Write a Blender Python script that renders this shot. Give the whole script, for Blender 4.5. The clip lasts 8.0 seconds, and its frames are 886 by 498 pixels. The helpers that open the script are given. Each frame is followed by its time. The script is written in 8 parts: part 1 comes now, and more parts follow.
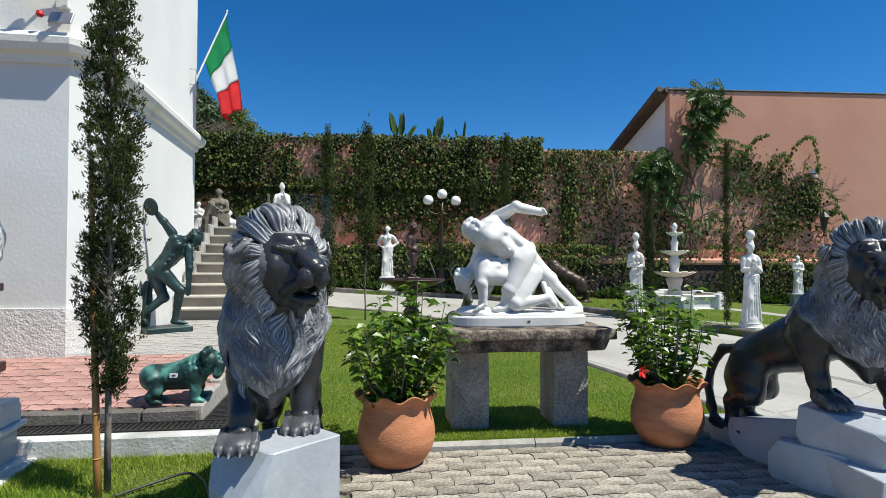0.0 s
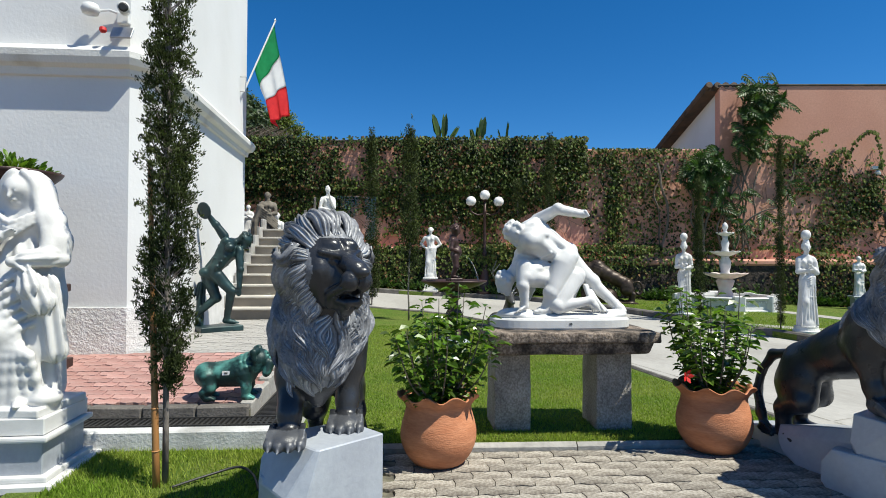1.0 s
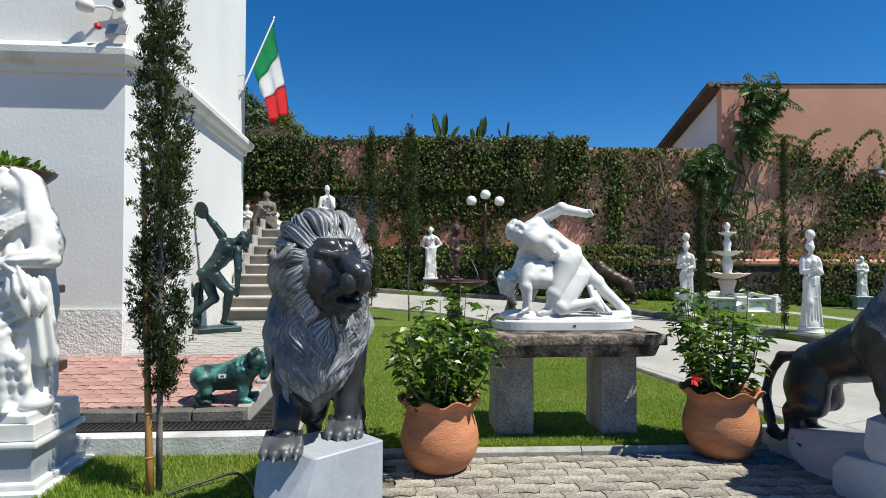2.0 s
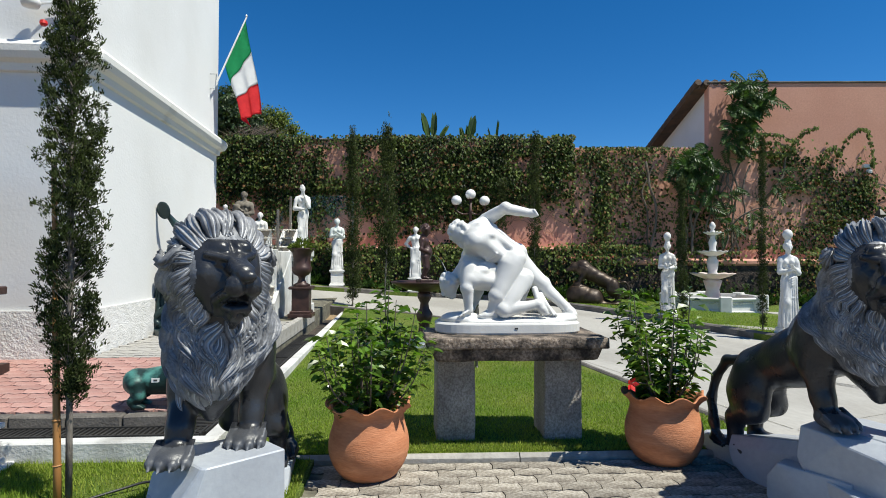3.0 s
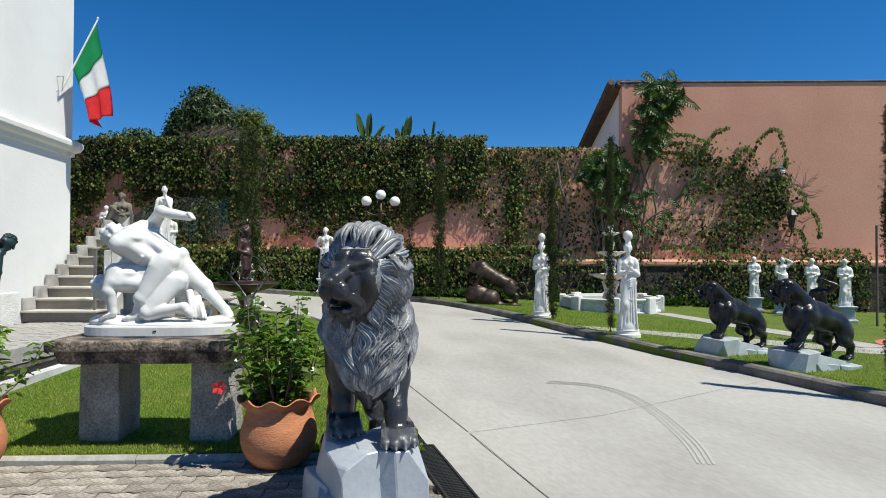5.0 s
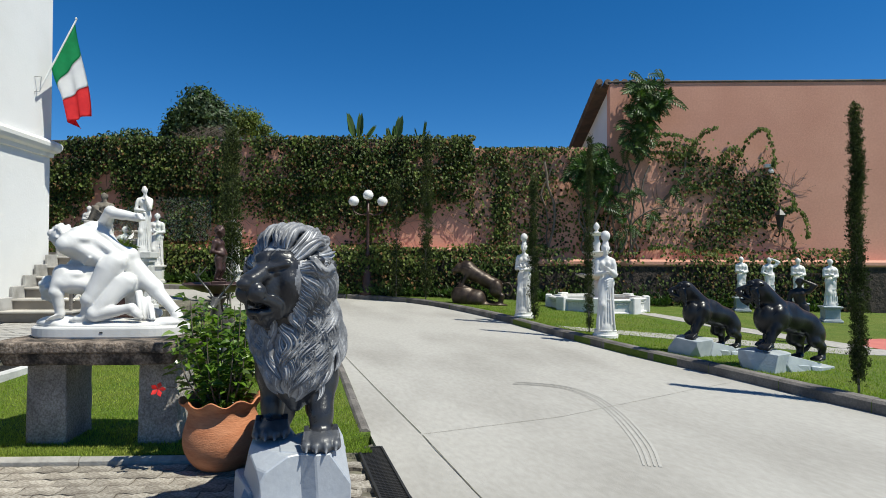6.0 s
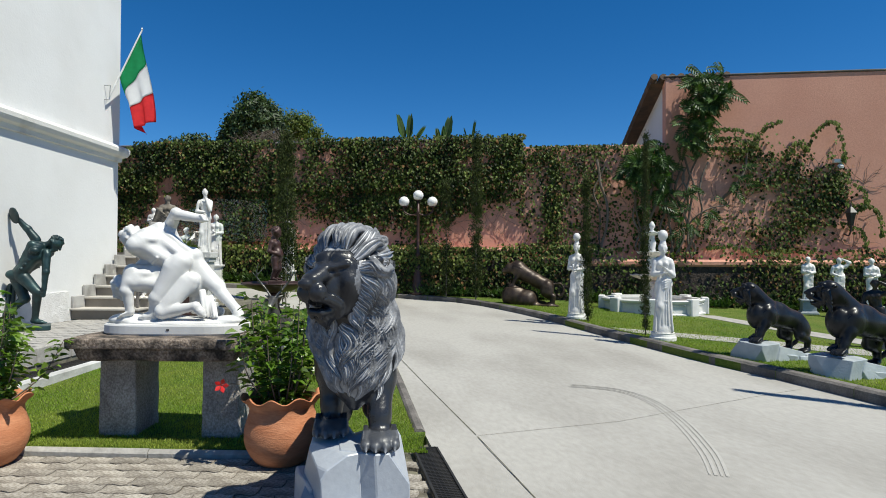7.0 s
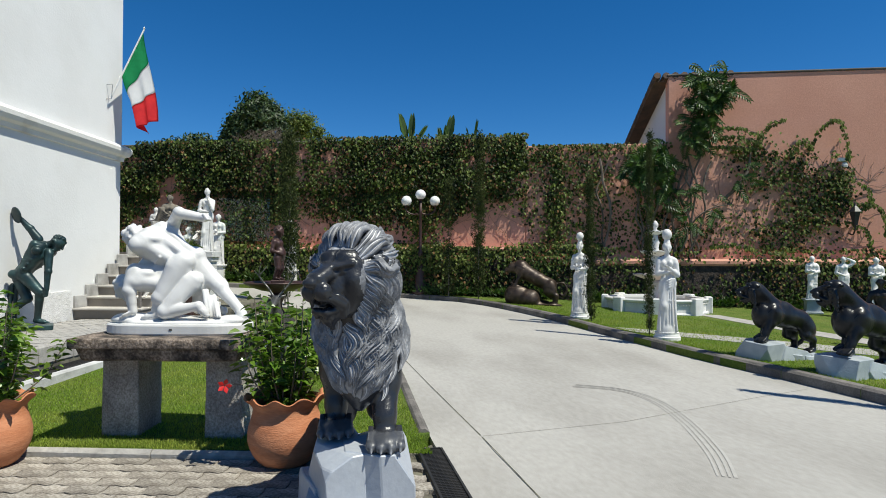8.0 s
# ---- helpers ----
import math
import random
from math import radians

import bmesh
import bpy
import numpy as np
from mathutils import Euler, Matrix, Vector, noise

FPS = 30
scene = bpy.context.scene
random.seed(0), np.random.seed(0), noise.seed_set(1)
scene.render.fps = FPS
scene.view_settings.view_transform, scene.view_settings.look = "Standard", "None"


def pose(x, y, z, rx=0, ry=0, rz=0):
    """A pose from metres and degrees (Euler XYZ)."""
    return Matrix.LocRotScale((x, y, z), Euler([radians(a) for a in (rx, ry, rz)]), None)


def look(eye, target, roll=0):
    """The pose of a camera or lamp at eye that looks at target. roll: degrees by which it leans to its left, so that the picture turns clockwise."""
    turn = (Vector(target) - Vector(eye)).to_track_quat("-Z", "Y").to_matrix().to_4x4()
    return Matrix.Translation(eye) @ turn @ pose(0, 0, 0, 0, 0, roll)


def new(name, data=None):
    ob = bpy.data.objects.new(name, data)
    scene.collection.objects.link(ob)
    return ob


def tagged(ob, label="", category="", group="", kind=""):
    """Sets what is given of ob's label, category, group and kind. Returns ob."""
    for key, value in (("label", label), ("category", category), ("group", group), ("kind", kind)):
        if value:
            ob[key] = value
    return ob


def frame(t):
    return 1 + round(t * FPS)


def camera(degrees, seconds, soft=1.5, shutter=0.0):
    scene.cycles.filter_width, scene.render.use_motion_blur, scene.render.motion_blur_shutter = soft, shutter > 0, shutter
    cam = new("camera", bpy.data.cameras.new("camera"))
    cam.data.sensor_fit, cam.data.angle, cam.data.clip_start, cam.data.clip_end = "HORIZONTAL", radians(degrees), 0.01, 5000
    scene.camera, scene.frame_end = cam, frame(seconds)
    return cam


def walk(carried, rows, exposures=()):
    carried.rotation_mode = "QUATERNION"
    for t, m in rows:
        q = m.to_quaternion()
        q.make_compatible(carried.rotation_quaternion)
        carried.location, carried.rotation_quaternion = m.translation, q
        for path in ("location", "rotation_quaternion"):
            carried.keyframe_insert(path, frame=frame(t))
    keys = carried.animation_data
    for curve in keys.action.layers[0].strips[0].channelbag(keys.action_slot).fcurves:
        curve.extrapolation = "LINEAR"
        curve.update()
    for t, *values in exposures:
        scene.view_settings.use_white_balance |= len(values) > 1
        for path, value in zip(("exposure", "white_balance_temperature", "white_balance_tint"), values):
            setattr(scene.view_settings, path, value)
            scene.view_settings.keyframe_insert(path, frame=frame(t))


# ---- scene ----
cam = camera(75.2, 8.0, soft=0.95)
METRES, EYE, TILT, LEAN, TURN = 3.9, 1.36, 0.0, 0.0, -25.6
ROWS = [
    (0.0, 0.0, 0.0, 0.0, -0.0, 0.92, -0.31),
    (0.5, -0.0043, 0.0002, 0.0016, 3.92, 0.93, -0.29),
    (1.0, 0.0045, -0.0126, 0.0043, 4.33, 0.93, -0.28),
    (2.5, 0.009, 0.0244, 0.0064, 4.34, 0.9, -0.24),
    (3.0, 0.1167, 0.0477, 0.0087, 4.47, 0.88, -0.22),
    (3.5, 0.3514, 0.0807, 0.0102, 4.71, 0.89, -0.24),
    (4.0, 0.6179, 0.0982, 0.0134, 4.96, 0.86, -0.29),
    (4.5, 0.7285, 0.0976, 0.0161, 5.07, 0.84, -0.26),
    (6.0, 0.9092, 0.1171, 0.0207, 5.26, 0.82, -0.22),
    (6.5, 0.8995, 0.1188, 0.0207, 10.03, 0.82, -0.26),
    (7.0, 0.8944, 0.124, 0.0207, 10.04, 0.8, -0.23),
    (7.5, 0.8902, 0.1261, 0.0185, 10.12, 0.77, -0.22),
    (8.0, 0.8877, 0.1313, 0.0202, 10.21, 0.75, -0.2),
]
walk(cam, [(t, pose(0, 0, EYE, TILT, LEAN, TURN) @ pose(METRES * x, METRES * y, METRES * z, 90 + pitch, roll, yaw)) for t, x, y, z, yaw, pitch, roll in ROWS], exposures=((0.0, 0.32), (1.2, 0.32), (2.5, 0.28), (4.5, 0.24), (6.0, 0.16), (8.0, 0.12)))

# ---- daylight: clear sky and a high sun ----
SUN_AZ, SUN_EL = radians(135.6), radians(60.0)
world = bpy.data.worlds.new("sky")
scene.world = world
world.use_nodes = True
wn = world.node_tree
sky = wn.nodes.new("ShaderNodeTexSky")
sky.sky_type, sky.sun_disc = "NISHITA", False
sky.sun_elevation, sky.sun_rotation = SUN_EL, SUN_AZ
sky.altitude, sky.air_density, sky.dust_density, sky.ozone_density = 2200, 1.0, 0.0, 6.0
wn.nodes["Background"].inputs["Strength"].default_value = 0.104
deep = wn.nodes.new("ShaderNodeHueSaturation")
deep.inputs["Saturation"].default_value = 1.28
wn.links.new(sky.outputs[0], deep.inputs["Color"])
wn.links.new(deep.outputs[0], wn.nodes["Background"].inputs["Color"])
sun_data = bpy.data.lights.new("sun", "SUN")
sun_data.energy, sun_data.angle, sun_data.color = 5.4, radians(0.53), (1.0, 0.98, 0.865)
sun = new("sun", sun_data)
SUN_DIR = Vector((math.sin(SUN_AZ) * math.cos(SUN_EL), math.cos(SUN_AZ) * math.cos(SUN_EL), math.sin(SUN_EL)))
sun.matrix_world = look(SUN_DIR * 60, (0, 0, 0))

# ---- materials ----
def mat(name, base, rough=0.6, metal=0.0, second=None, scale=3.0, mix=(0.35, 0.65), fine=None, fine_scale=60.0, fine_mix=0.35,
        bump=0.0, bump_scale=80.0, spec=0.5, piece=0.0, detail=6.0, rough_var=0.0, stretch=(1, 1, 1), coarse_bump=0.0, coarse_scale=8.0, coat=0.0, island=0.0):
    """A surface with variation at two scales in colour, and relief."""
    m = bpy.data.materials.new(name)
    m.use_nodes = True
    n, l = m.node_tree.nodes, m.node_tree.links
    b = n["Principled BSDF"]
    b.inputs["Roughness"].default_value, b.inputs["Metallic"].default_value = rough, metal
    b.inputs["Specular IOR Level"].default_value = spec
    b.inputs["Coat Weight"].default_value = coat
    b.inputs["Coat Roughness"].default_value = 0.15
    tex = n.new("ShaderNodeTexCoord")
    mapn = n.new("ShaderNodeMapping")
    mapn.inputs["Scale"].default_value = stretch
    l.new(tex.outputs["Object"], mapn.inputs["Vector"])
    where = mapn.outputs[0]

    def cloud(sc, det=detail):
        c = n.new("ShaderNodeTexNoise")
        c.inputs["Scale"].default_value, c.inputs["Detail"].default_value = sc, det
        l.new(where, c.inputs["Vector"])
        return c.outputs["Fac"]

    def blend(fac, a, c, lo, hi):
        r = n.new("ShaderNodeMapRange")
        r.inputs["From Min"].default_value, r.inputs["From Max"].default_value = lo, hi
        l.new(fac, r.inputs["Value"])
        x = n.new("ShaderNodeMix")
        x.data_type = "RGBA"
        l.new(r.outputs[0], x.inputs["Factor"])
        for sock, v in ((x.inputs[6], a), (x.inputs[7], c)):
            if isinstance(v, tuple):
                sock.default_value = (*v, 1)
            else:
                l.new(v, sock)
        return x.outputs[2]

    col = base
    if second:
        col = blend(cloud(scale), base, second, *mix)
    if fine:
        f = blend(cloud(fine_scale, 3), (1, 1, 1), fine, 0.5 - fine_mix / 2, 0.5 + fine_mix / 2)
        x = n.new("ShaderNodeMix")
        x.data_type, x.blend_type = "RGBA", "MULTIPLY"
        x.inputs["Factor"].default_value = 1
        l.new(f, x.inputs[7])
        if isinstance(col, tuple):
            x.inputs[6].default_value = (*col, 1)
        else:
            l.new(col, x.inputs[6])
        col = x.outputs[2]
    for amount, node, out in ((piece, "ShaderNodeObjectInfo", "Random"), (island, "ShaderNodeNewGeometry", "Random Per Island")):
        if amount:
            o = n.new(node)
            r = n.new("ShaderNodeMapRange")
            r.inputs["To Min"].default_value, r.inputs["To Max"].default_value = 1 - amount, 1 + amount
            l.new(o.outputs[out], r.inputs["Value"])
            x = n.new("ShaderNodeMix")
            x.data_type, x.blend_type = "RGBA", "MULTIPLY"
            x.inputs["Factor"].default_value = 1
            l.new(r.outputs[0], x.inputs[7])
            if isinstance(col, tuple):
                x.inputs[6].default_value = (*col, 1)
            else:
                l.new(col, x.inputs[6])
            col = x.outputs[2]
    if isinstance(col, tuple):
        b.inputs["Base Color"].default_value = (*col, 1)
    else:
        l.new(col, b.inputs["Base Color"])
    if rough_var:
        r = n.new("ShaderNodeMapRange")
        r.inputs["To Min"].default_value, r.inputs["To Max"].default_value = rough - rough_var, rough + rough_var
        l.new(cloud(scale * 2.3), r.inputs["Value"])
        l.new(r.outputs[0], b.inputs["Roughness"])
    if bump or coarse_bump:
        last = None
        for dist, sc in ((coarse_bump, coarse_scale), (bump, bump_scale)):
            if dist:
                bp = n.new("ShaderNodeBump")
                bp.inputs["Distance"].default_value, bp.inputs["Strength"].default_value = dist, 1.0
                l.new(cloud(sc, 5), bp.inputs["Height"])
                if last:
                    l.new(last, bp.inputs["Normal"])
                last = bp.outputs[0]
        l.new(last, b.inputs["Normal"])
    return m


def leafy(name, base, second, rough=0.45, through_light=0.25, island=0.45, spec=0.4):
    """Leaves: colour differs leaf by leaf, and light comes through."""
    m = mat(name, base, rough, second=second, scale=1.2, island=island, spec=spec)
    n, l = m.node_tree.nodes, m.node_tree.links
    b = n["Principled BSDF"]
    t = n.new("ShaderNodeBsdfTranslucent")
    col = b.inputs["Base Color"].links[0].from_socket
    br = n.new("ShaderNodeMix")
    br.data_type, br.blend_type = "RGBA", "MULTIPLY"
    br.inputs["Factor"].default_value = 1
    br.inputs[7].default_value = (1.5, 1.9, 0.6, 1)
    l.new(col, br.inputs[6])
    l.new(br.outputs[2], t.inputs["Color"])
    s = n.new("ShaderNodeMixShader")
    s.inputs[0].default_value = through_light
    l.new(b.outputs[0], s.inputs[1])
    l.new(t.outputs[0], s.inputs[2])
    l.new(s.outputs[0], n["Material Output"].inputs["Surface"])
    return m


M_PLASTER = mat("white_plaster", (0.7, 0.7, 0.69), 0.85, second=(0.63, 0.625, 0.605), scale=0.7, mix=(0.45, 0.75), bump=0.002, bump_scale=30, coarse_bump=0.006, coarse_scale=2.2)
M_ROUGHCAST = mat("roughcast_plaster", (0.62, 0.61, 0.58), 0.9, second=(0.72, 0.71, 0.69), scale=6, bump=0.01, bump_scale=60, coarse_bump=0.012, coarse_scale=22)
M_CORNICE = mat("cornice_plaster", (0.7, 0.69, 0.65), 0.85, second=(0.42, 0.39, 0.33), scale=2.2, mix=(0.55, 0.8), bump=0.004, bump_scale=40)
M_MARBLE = mat("white_marble", (0.67, 0.662, 0.64), 0.45, second=(0.56, 0.553, 0.53), scale=5, mix=(0.4, 0.7), bump=0.0006, bump_scale=90, spec=0.4)
M_MARBLE_OLD = mat("weathered_white_marble", (0.74, 0.73, 0.69), 0.5, second=(0.56, 0.55, 0.52), scale=5, mix=(0.5, 0.75), bump=0.002, bump_scale=90)
M_GREY_MARBLE = mat("pale_grey_marble", (0.4, 0.43, 0.465), 0.4, second=(0.33, 0.35, 0.385), scale=2.6, mix=(0.35, 0.72), fine=(0.9, 0.9, 0.92), fine_scale=30, bump=0.0012, bump_scale=45, coarse_bump=0.004, coarse_scale=9)
M_BLACK_STONE = mat("dark_grey_marble", (0.016, 0.0175, 0.021), 0.3, spec=0.45, second=(0.042, 0.044, 0.05), scale=5, mix=(0.4, 0.8), bump=0.002, bump_scale=70, rough_var=0.1)
M_POLISHED = mat("polished_black_marble", (0.008, 0.0085, 0.01), 0.3, spec=0.3, second=(0.016, 0.017, 0.019), scale=6, bump=0.0015, bump_scale=60, rough_var=0.08)
M_BLUESTONE = mat("blue_grey_pale_marble", (0.3, 0.34, 0.37), 0.5, second=(0.42, 0.46, 0.48), scale=4, bump=0.003, bump_scale=40)
M_BRONZE_GREEN = mat("green_bronze", (0.012, 0.028, 0.03), 0.42, 0.3, second=(0.035, 0.085, 0.085), scale=6, mix=(0.45, 0.8), bump=0.001, bump_scale=70)
M_VERDIGRIS = mat("verdigris_bronze", (0.006, 0.028, 0.027), 0.5, 0.2, second=(0.085, 0.27, 0.235), scale=8, mix=(0.46, 0.64), bump=0.002, bump_scale=60)
M_BRONZE = mat("brown_bronze", (0.06, 0.036, 0.024), 0.33, 0.6, second=(0.13, 0.085, 0.05), scale=4, bump=0.002, bump_scale=40)
M_BROWN_BRONZE = mat("dull_brown_bronze", (0.03, 0.019, 0.013), 0.45, 0.4, second=(0.085, 0.058, 0.038), scale=7, mix=(0.4, 0.7), bump=0.002, bump_scale=40)
M_DARK_BRONZE = mat("dark_bronze", (0.016, 0.014, 0.013), 0.35, 0.4, second=(0.035, 0.03, 0.026), scale=6, bump=0.001, bump_scale=60)
M_IRON = mat("dark_brown_cast_iron", (0.036, 0.018, 0.015), 0.45, 0.2, second=(0.065, 0.031, 0.025), scale=8, bump=0.002, bump_scale=60)
M_TERRACOTTA = mat("terracotta", (0.46, 0.17, 0.075), 0.8, second=(0.56, 0.24, 0.12), scale=5, fine=(0.85, 0.82, 0.8), fine_scale=30, bump=0.003, bump_scale=50, stretch=(1, 1, 4))
M_GRANITE = mat("rough_grey_granite", (0.44, 0.41, 0.38), 0.9, second=(0.29, 0.27, 0.25), scale=5, mix=(0.4, 0.66), fine=(0.55, 0.53, 0.51), fine_scale=75, fine_mix=0.3, bump=0.012, bump_scale=50, coarse_bump=0.012, coarse_scale=16, stretch=(1.1, 1.1, 0.9))
M_GRANITE_TOP = mat("lichened_granite_slab", (0.33, 0.265, 0.21), 0.92, second=(0.045, 0.037, 0.031), scale=7, mix=(0.38, 0.6), fine=(0.45, 0.42, 0.4), fine_scale=60, fine_mix=0.22, bump=0.01, bump_scale=45, coarse_bump=0.01, coarse_scale=14)
M_GRASS = mat("mown_grass", (0.115, 0.185, 0.026), 0.85, second=(0.185, 0.22, 0.048), scale=2.0, mix=(0.35, 0.7), fine=(0.4, 0.45, 0.35), fine_scale=90, fine_mix=0.25, bump=0.015, bump_scale=140, spec=0.2)
M_BLADES = leafy("grass_blades", (0.17, 0.25, 0.034), (0.27, 0.3, 0.065), 0.6, 0.35, 0.35, 0.15)
M_EARTH = mat("dry_earth", (0.2, 0.14, 0.085), 0.95, second=(0.3, 0.22, 0.13), scale=6, bump=0.01, bump_scale=60, spec=0.2)
M_CONCRETE = mat("pale_concrete", (0.39, 0.375, 0.345), 0.85, second=(0.31, 0.295, 0.268), scale=0.9, mix=(0.42, 0.66), fine=(0.86, 0.86, 0.85), fine_scale=24, fine_mix=0.4, bump=0.002, bump_scale=120, stretch=(1, 0.45, 1))
M_TYRE = mat("rubber_stained_concrete", (0.355, 0.341, 0.313), 0.85, second=(0.39, 0.375, 0.345), scale=14, mix=(0.35, 0.6), bump=0.002, bump_scale=120)
M_KERB_PALE = mat("stained_pale_stone", (0.4, 0.39, 0.37), 0.9, second=(0.2, 0.19, 0.175), scale=4, mix=(0.4, 0.7), bump=0.004, bump_scale=50)
M_KERB = mat("weathered_kerb_stone", (0.11, 0.1, 0.09), 0.92, second=(0.22, 0.2, 0.18), scale=3.5, mix=(0.4, 0.7), fine=(0.7, 0.7, 0.7), fine_scale=50, bump=0.006, bump_scale=60, piece=0.12)
M_PAVER = mat("grey_concrete_paver", (0.36, 0.33, 0.285), 0.92, second=(0.13, 0.11, 0.09), scale=3.4, mix=(0.42, 0.66), fine=(0.55, 0.53, 0.5), fine_scale=45, fine_mix=0.25, bump=0.006, bump_scale=70, piece=0.2, island=0.2, coarse_bump=0.006, coarse_scale=14)
M_JOINT = mat("paver_joint_sand", (0.075, 0.068, 0.055), 0.95, second=(0.18, 0.17, 0.12), scale=9, bump=0.004, bump_scale=120)
M_BRICK = mat("pinkish_red_paving_brick", (0.34, 0.17, 0.145), 0.9, second=(0.42, 0.27, 0.24), scale=4, mix=(0.35, 0.7), fine=(0.75, 0.74, 0.73), fine_scale=80, bump=0.004, bump_scale=90, piece=0.16, island=0.16)
M_WHITEWASH = mat("whitewashed_low_wall", (0.58, 0.58, 0.57), 0.9, second=(0.34, 0.335, 0.32), scale=3.0, mix=(0.42, 0.72), bump=0.005, bump_scale=50)
M_PINK = mat("salmon_pink_render", (0.66, 0.345, 0.25), 0.9, second=(0.57, 0.28, 0.2), scale=0.5, mix=(0.35, 0.7), fine=(0.9, 0.88, 0.88), fine_scale=18, bump=0.004, bump_scale=40)
M_RUBBLE = mat("dark_rubble_stone", (0.09, 0.066, 0.052), 0.95, second=(0.025, 0.022, 0.019), scale=6, fine=(0.6, 0.6, 0.6), fine_scale=35, bump=0.02, bump_scale=20, coarse_bump=0.04, coarse_scale=7)
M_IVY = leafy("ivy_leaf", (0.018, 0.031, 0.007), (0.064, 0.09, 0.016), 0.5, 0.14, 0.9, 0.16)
M_DEAD = leafy("dry_brown_leaf", (0.11, 0.06, 0.025), (0.17, 0.1, 0.045), 0.7, 0.15, 0.5, 0.1)
# paler copy of the ivy leaf, with sunlight put into its colour
M_IVY_LIGHT = leafy("sun_toned_creeper_leaf", (0.085, 0.125, 0.022), (0.13, 0.15, 0.035), 0.5, 0.25, 0.5, 0.25)
M_STEM = mat("dry_creeper_stem", (0.11, 0.085, 0.06), 0.9, second=(0.17, 0.14, 0.11), scale=5)
M_CYPRESS = leafy("cypress_foliage", (0.022, 0.034, 0.012), (0.07, 0.085, 0.03), 0.6, 0.16, 0.8, 0.1)
M_SHRUB = leafy("hibiscus_leaf", (0.05, 0.11, 0.013), (0.15, 0.22, 0.03), 0.3, 0.26, 0.65, 0.5)
M_BIGLEAF = leafy("philodendron_leaf", (0.03, 0.065, 0.016), (0.06, 0.105, 0.025), 0.45, 0.22, 0.5, 0.3)
M_TREE = leafy("tree_leaf", (0.025, 0.05, 0.014), (0.045, 0.075, 0.02), 0.5, 0.15, 0.5)
M_BARK = mat("grey_brown_bark", (0.13, 0.105, 0.085), 0.95, second=(0.22, 0.2, 0.18), scale=12, bump=0.008, bump_scale=40, stretch=(2, 2, 0.5))
M_BAMBOO = mat("yellow_bamboo_stake", (0.42, 0.2, 0.06), 0.5, second=(0.3, 0.14, 0.045), scale=6, stretch=(1, 1, 0.3))
M_RED = mat("red_petal", (0.65, 0.02, 0.015), 0.5, second=(0.45, 0.01, 0.01), scale=20)
M_FLAG_GREEN = mat("green_flag_cloth", (0.0, 0.33, 0.11), 0.8, second=(0.0, 0.28, 0.09), scale=10, bump=0.001, bump_scale=300)
M_FLAG_WHITE = mat("white_flag_cloth", (0.85, 0.85, 0.84), 0.8, second=(0.8, 0.8, 0.8), scale=10, bump=0.001, bump_scale=300)
M_FLAG_RED = mat("red_flag_cloth", (0.8, 0.03, 0.035), 0.8, second=(0.7, 0.02, 0.03), scale=10, bump=0.001, bump_scale=300)
M_STEEL = mat("galvanised_steel", (0.5, 0.5, 0.5), 0.4, 0.9, second=(0.38, 0.38, 0.38), scale=12)
M_GRATE = mat("black_drain_grating", (0.02, 0.02, 0.021), 0.6, 0.3, second=(0.04, 0.038, 0.035), scale=9)
M_OPAL = mat("white_opal_globe", (0.8, 0.8, 0.78), 0.2, second=(0.76, 0.76, 0.74), scale=4)
M_TREAD = mat("pale_stair_stone", (0.47, 0.44, 0.395), 0.8, second=(0.36, 0.34, 0.305), scale=3, bump=0.003, bump_scale=60)
M_RISER = mat("grey_brown_stair_stone", (0.27, 0.24, 0.2), 0.85, second=(0.2, 0.18, 0.155), scale=3, bump=0.003, bump_scale=60)
M_OLD_STONE = mat("weathered_brown_stone", (0.2, 0.175, 0.14), 0.9, second=(0.12, 0.105, 0.085), scale=7, bump=0.004, bump_scale=50)
M_ROOF = mat("old_clay_roof_tile", (0.12, 0.075, 0.05), 0.9, second=(0.06, 0.045, 0.035), scale=3, bump=0.01, bump_scale=20, piece=0.2)
M_REDPAD = mat("red_painted_concrete", (0.5, 0.16, 0.13), 0.85, second=(0.42, 0.12, 0.1), scale=2, bump=0.002, bump_scale=80)
M_PATH = mat("grey_path_paver", (0.42, 0.4, 0.37), 0.9, second=(0.33, 0.315, 0.29), scale=6, fine=(0.75, 0.75, 0.75), fine_scale=20, bump=0.004, bump_scale=60)
M_BLACK = mat("matt_black_paint", (0.015, 0.015, 0.016), 0.5, second=(0.025, 0.025, 0.025), scale=8)
M_WHITE_PLASTIC = mat("white_plastic", (0.7, 0.7, 0.69), 0.4, second=(0.62, 0.62, 0.6), scale=8)
M_TAG = mat("white_paper_tag", (0.75, 0.75, 0.74), 0.7, second=(0.66, 0.66, 0.66), scale=20)
M_INK = mat("dark_ink", (0.03, 0.03, 0.035), 0.7, second=(0.05, 0.05, 0.05), scale=20)
M_GLASS = bpy.data.materials.new("clear_railing_glass")
M_GLASS.use_nodes = True
gb = M_GLASS.node_tree.nodes["Principled BSDF"]
gb.inputs["Base Color"].default_value = (0.9, 0.96, 0.93, 1)
gb.inputs["Transmission Weight"].default_value, gb.inputs["Roughness"].default_value, gb.inputs["IOR"].default_value = 1.0, 0.02, 1.25


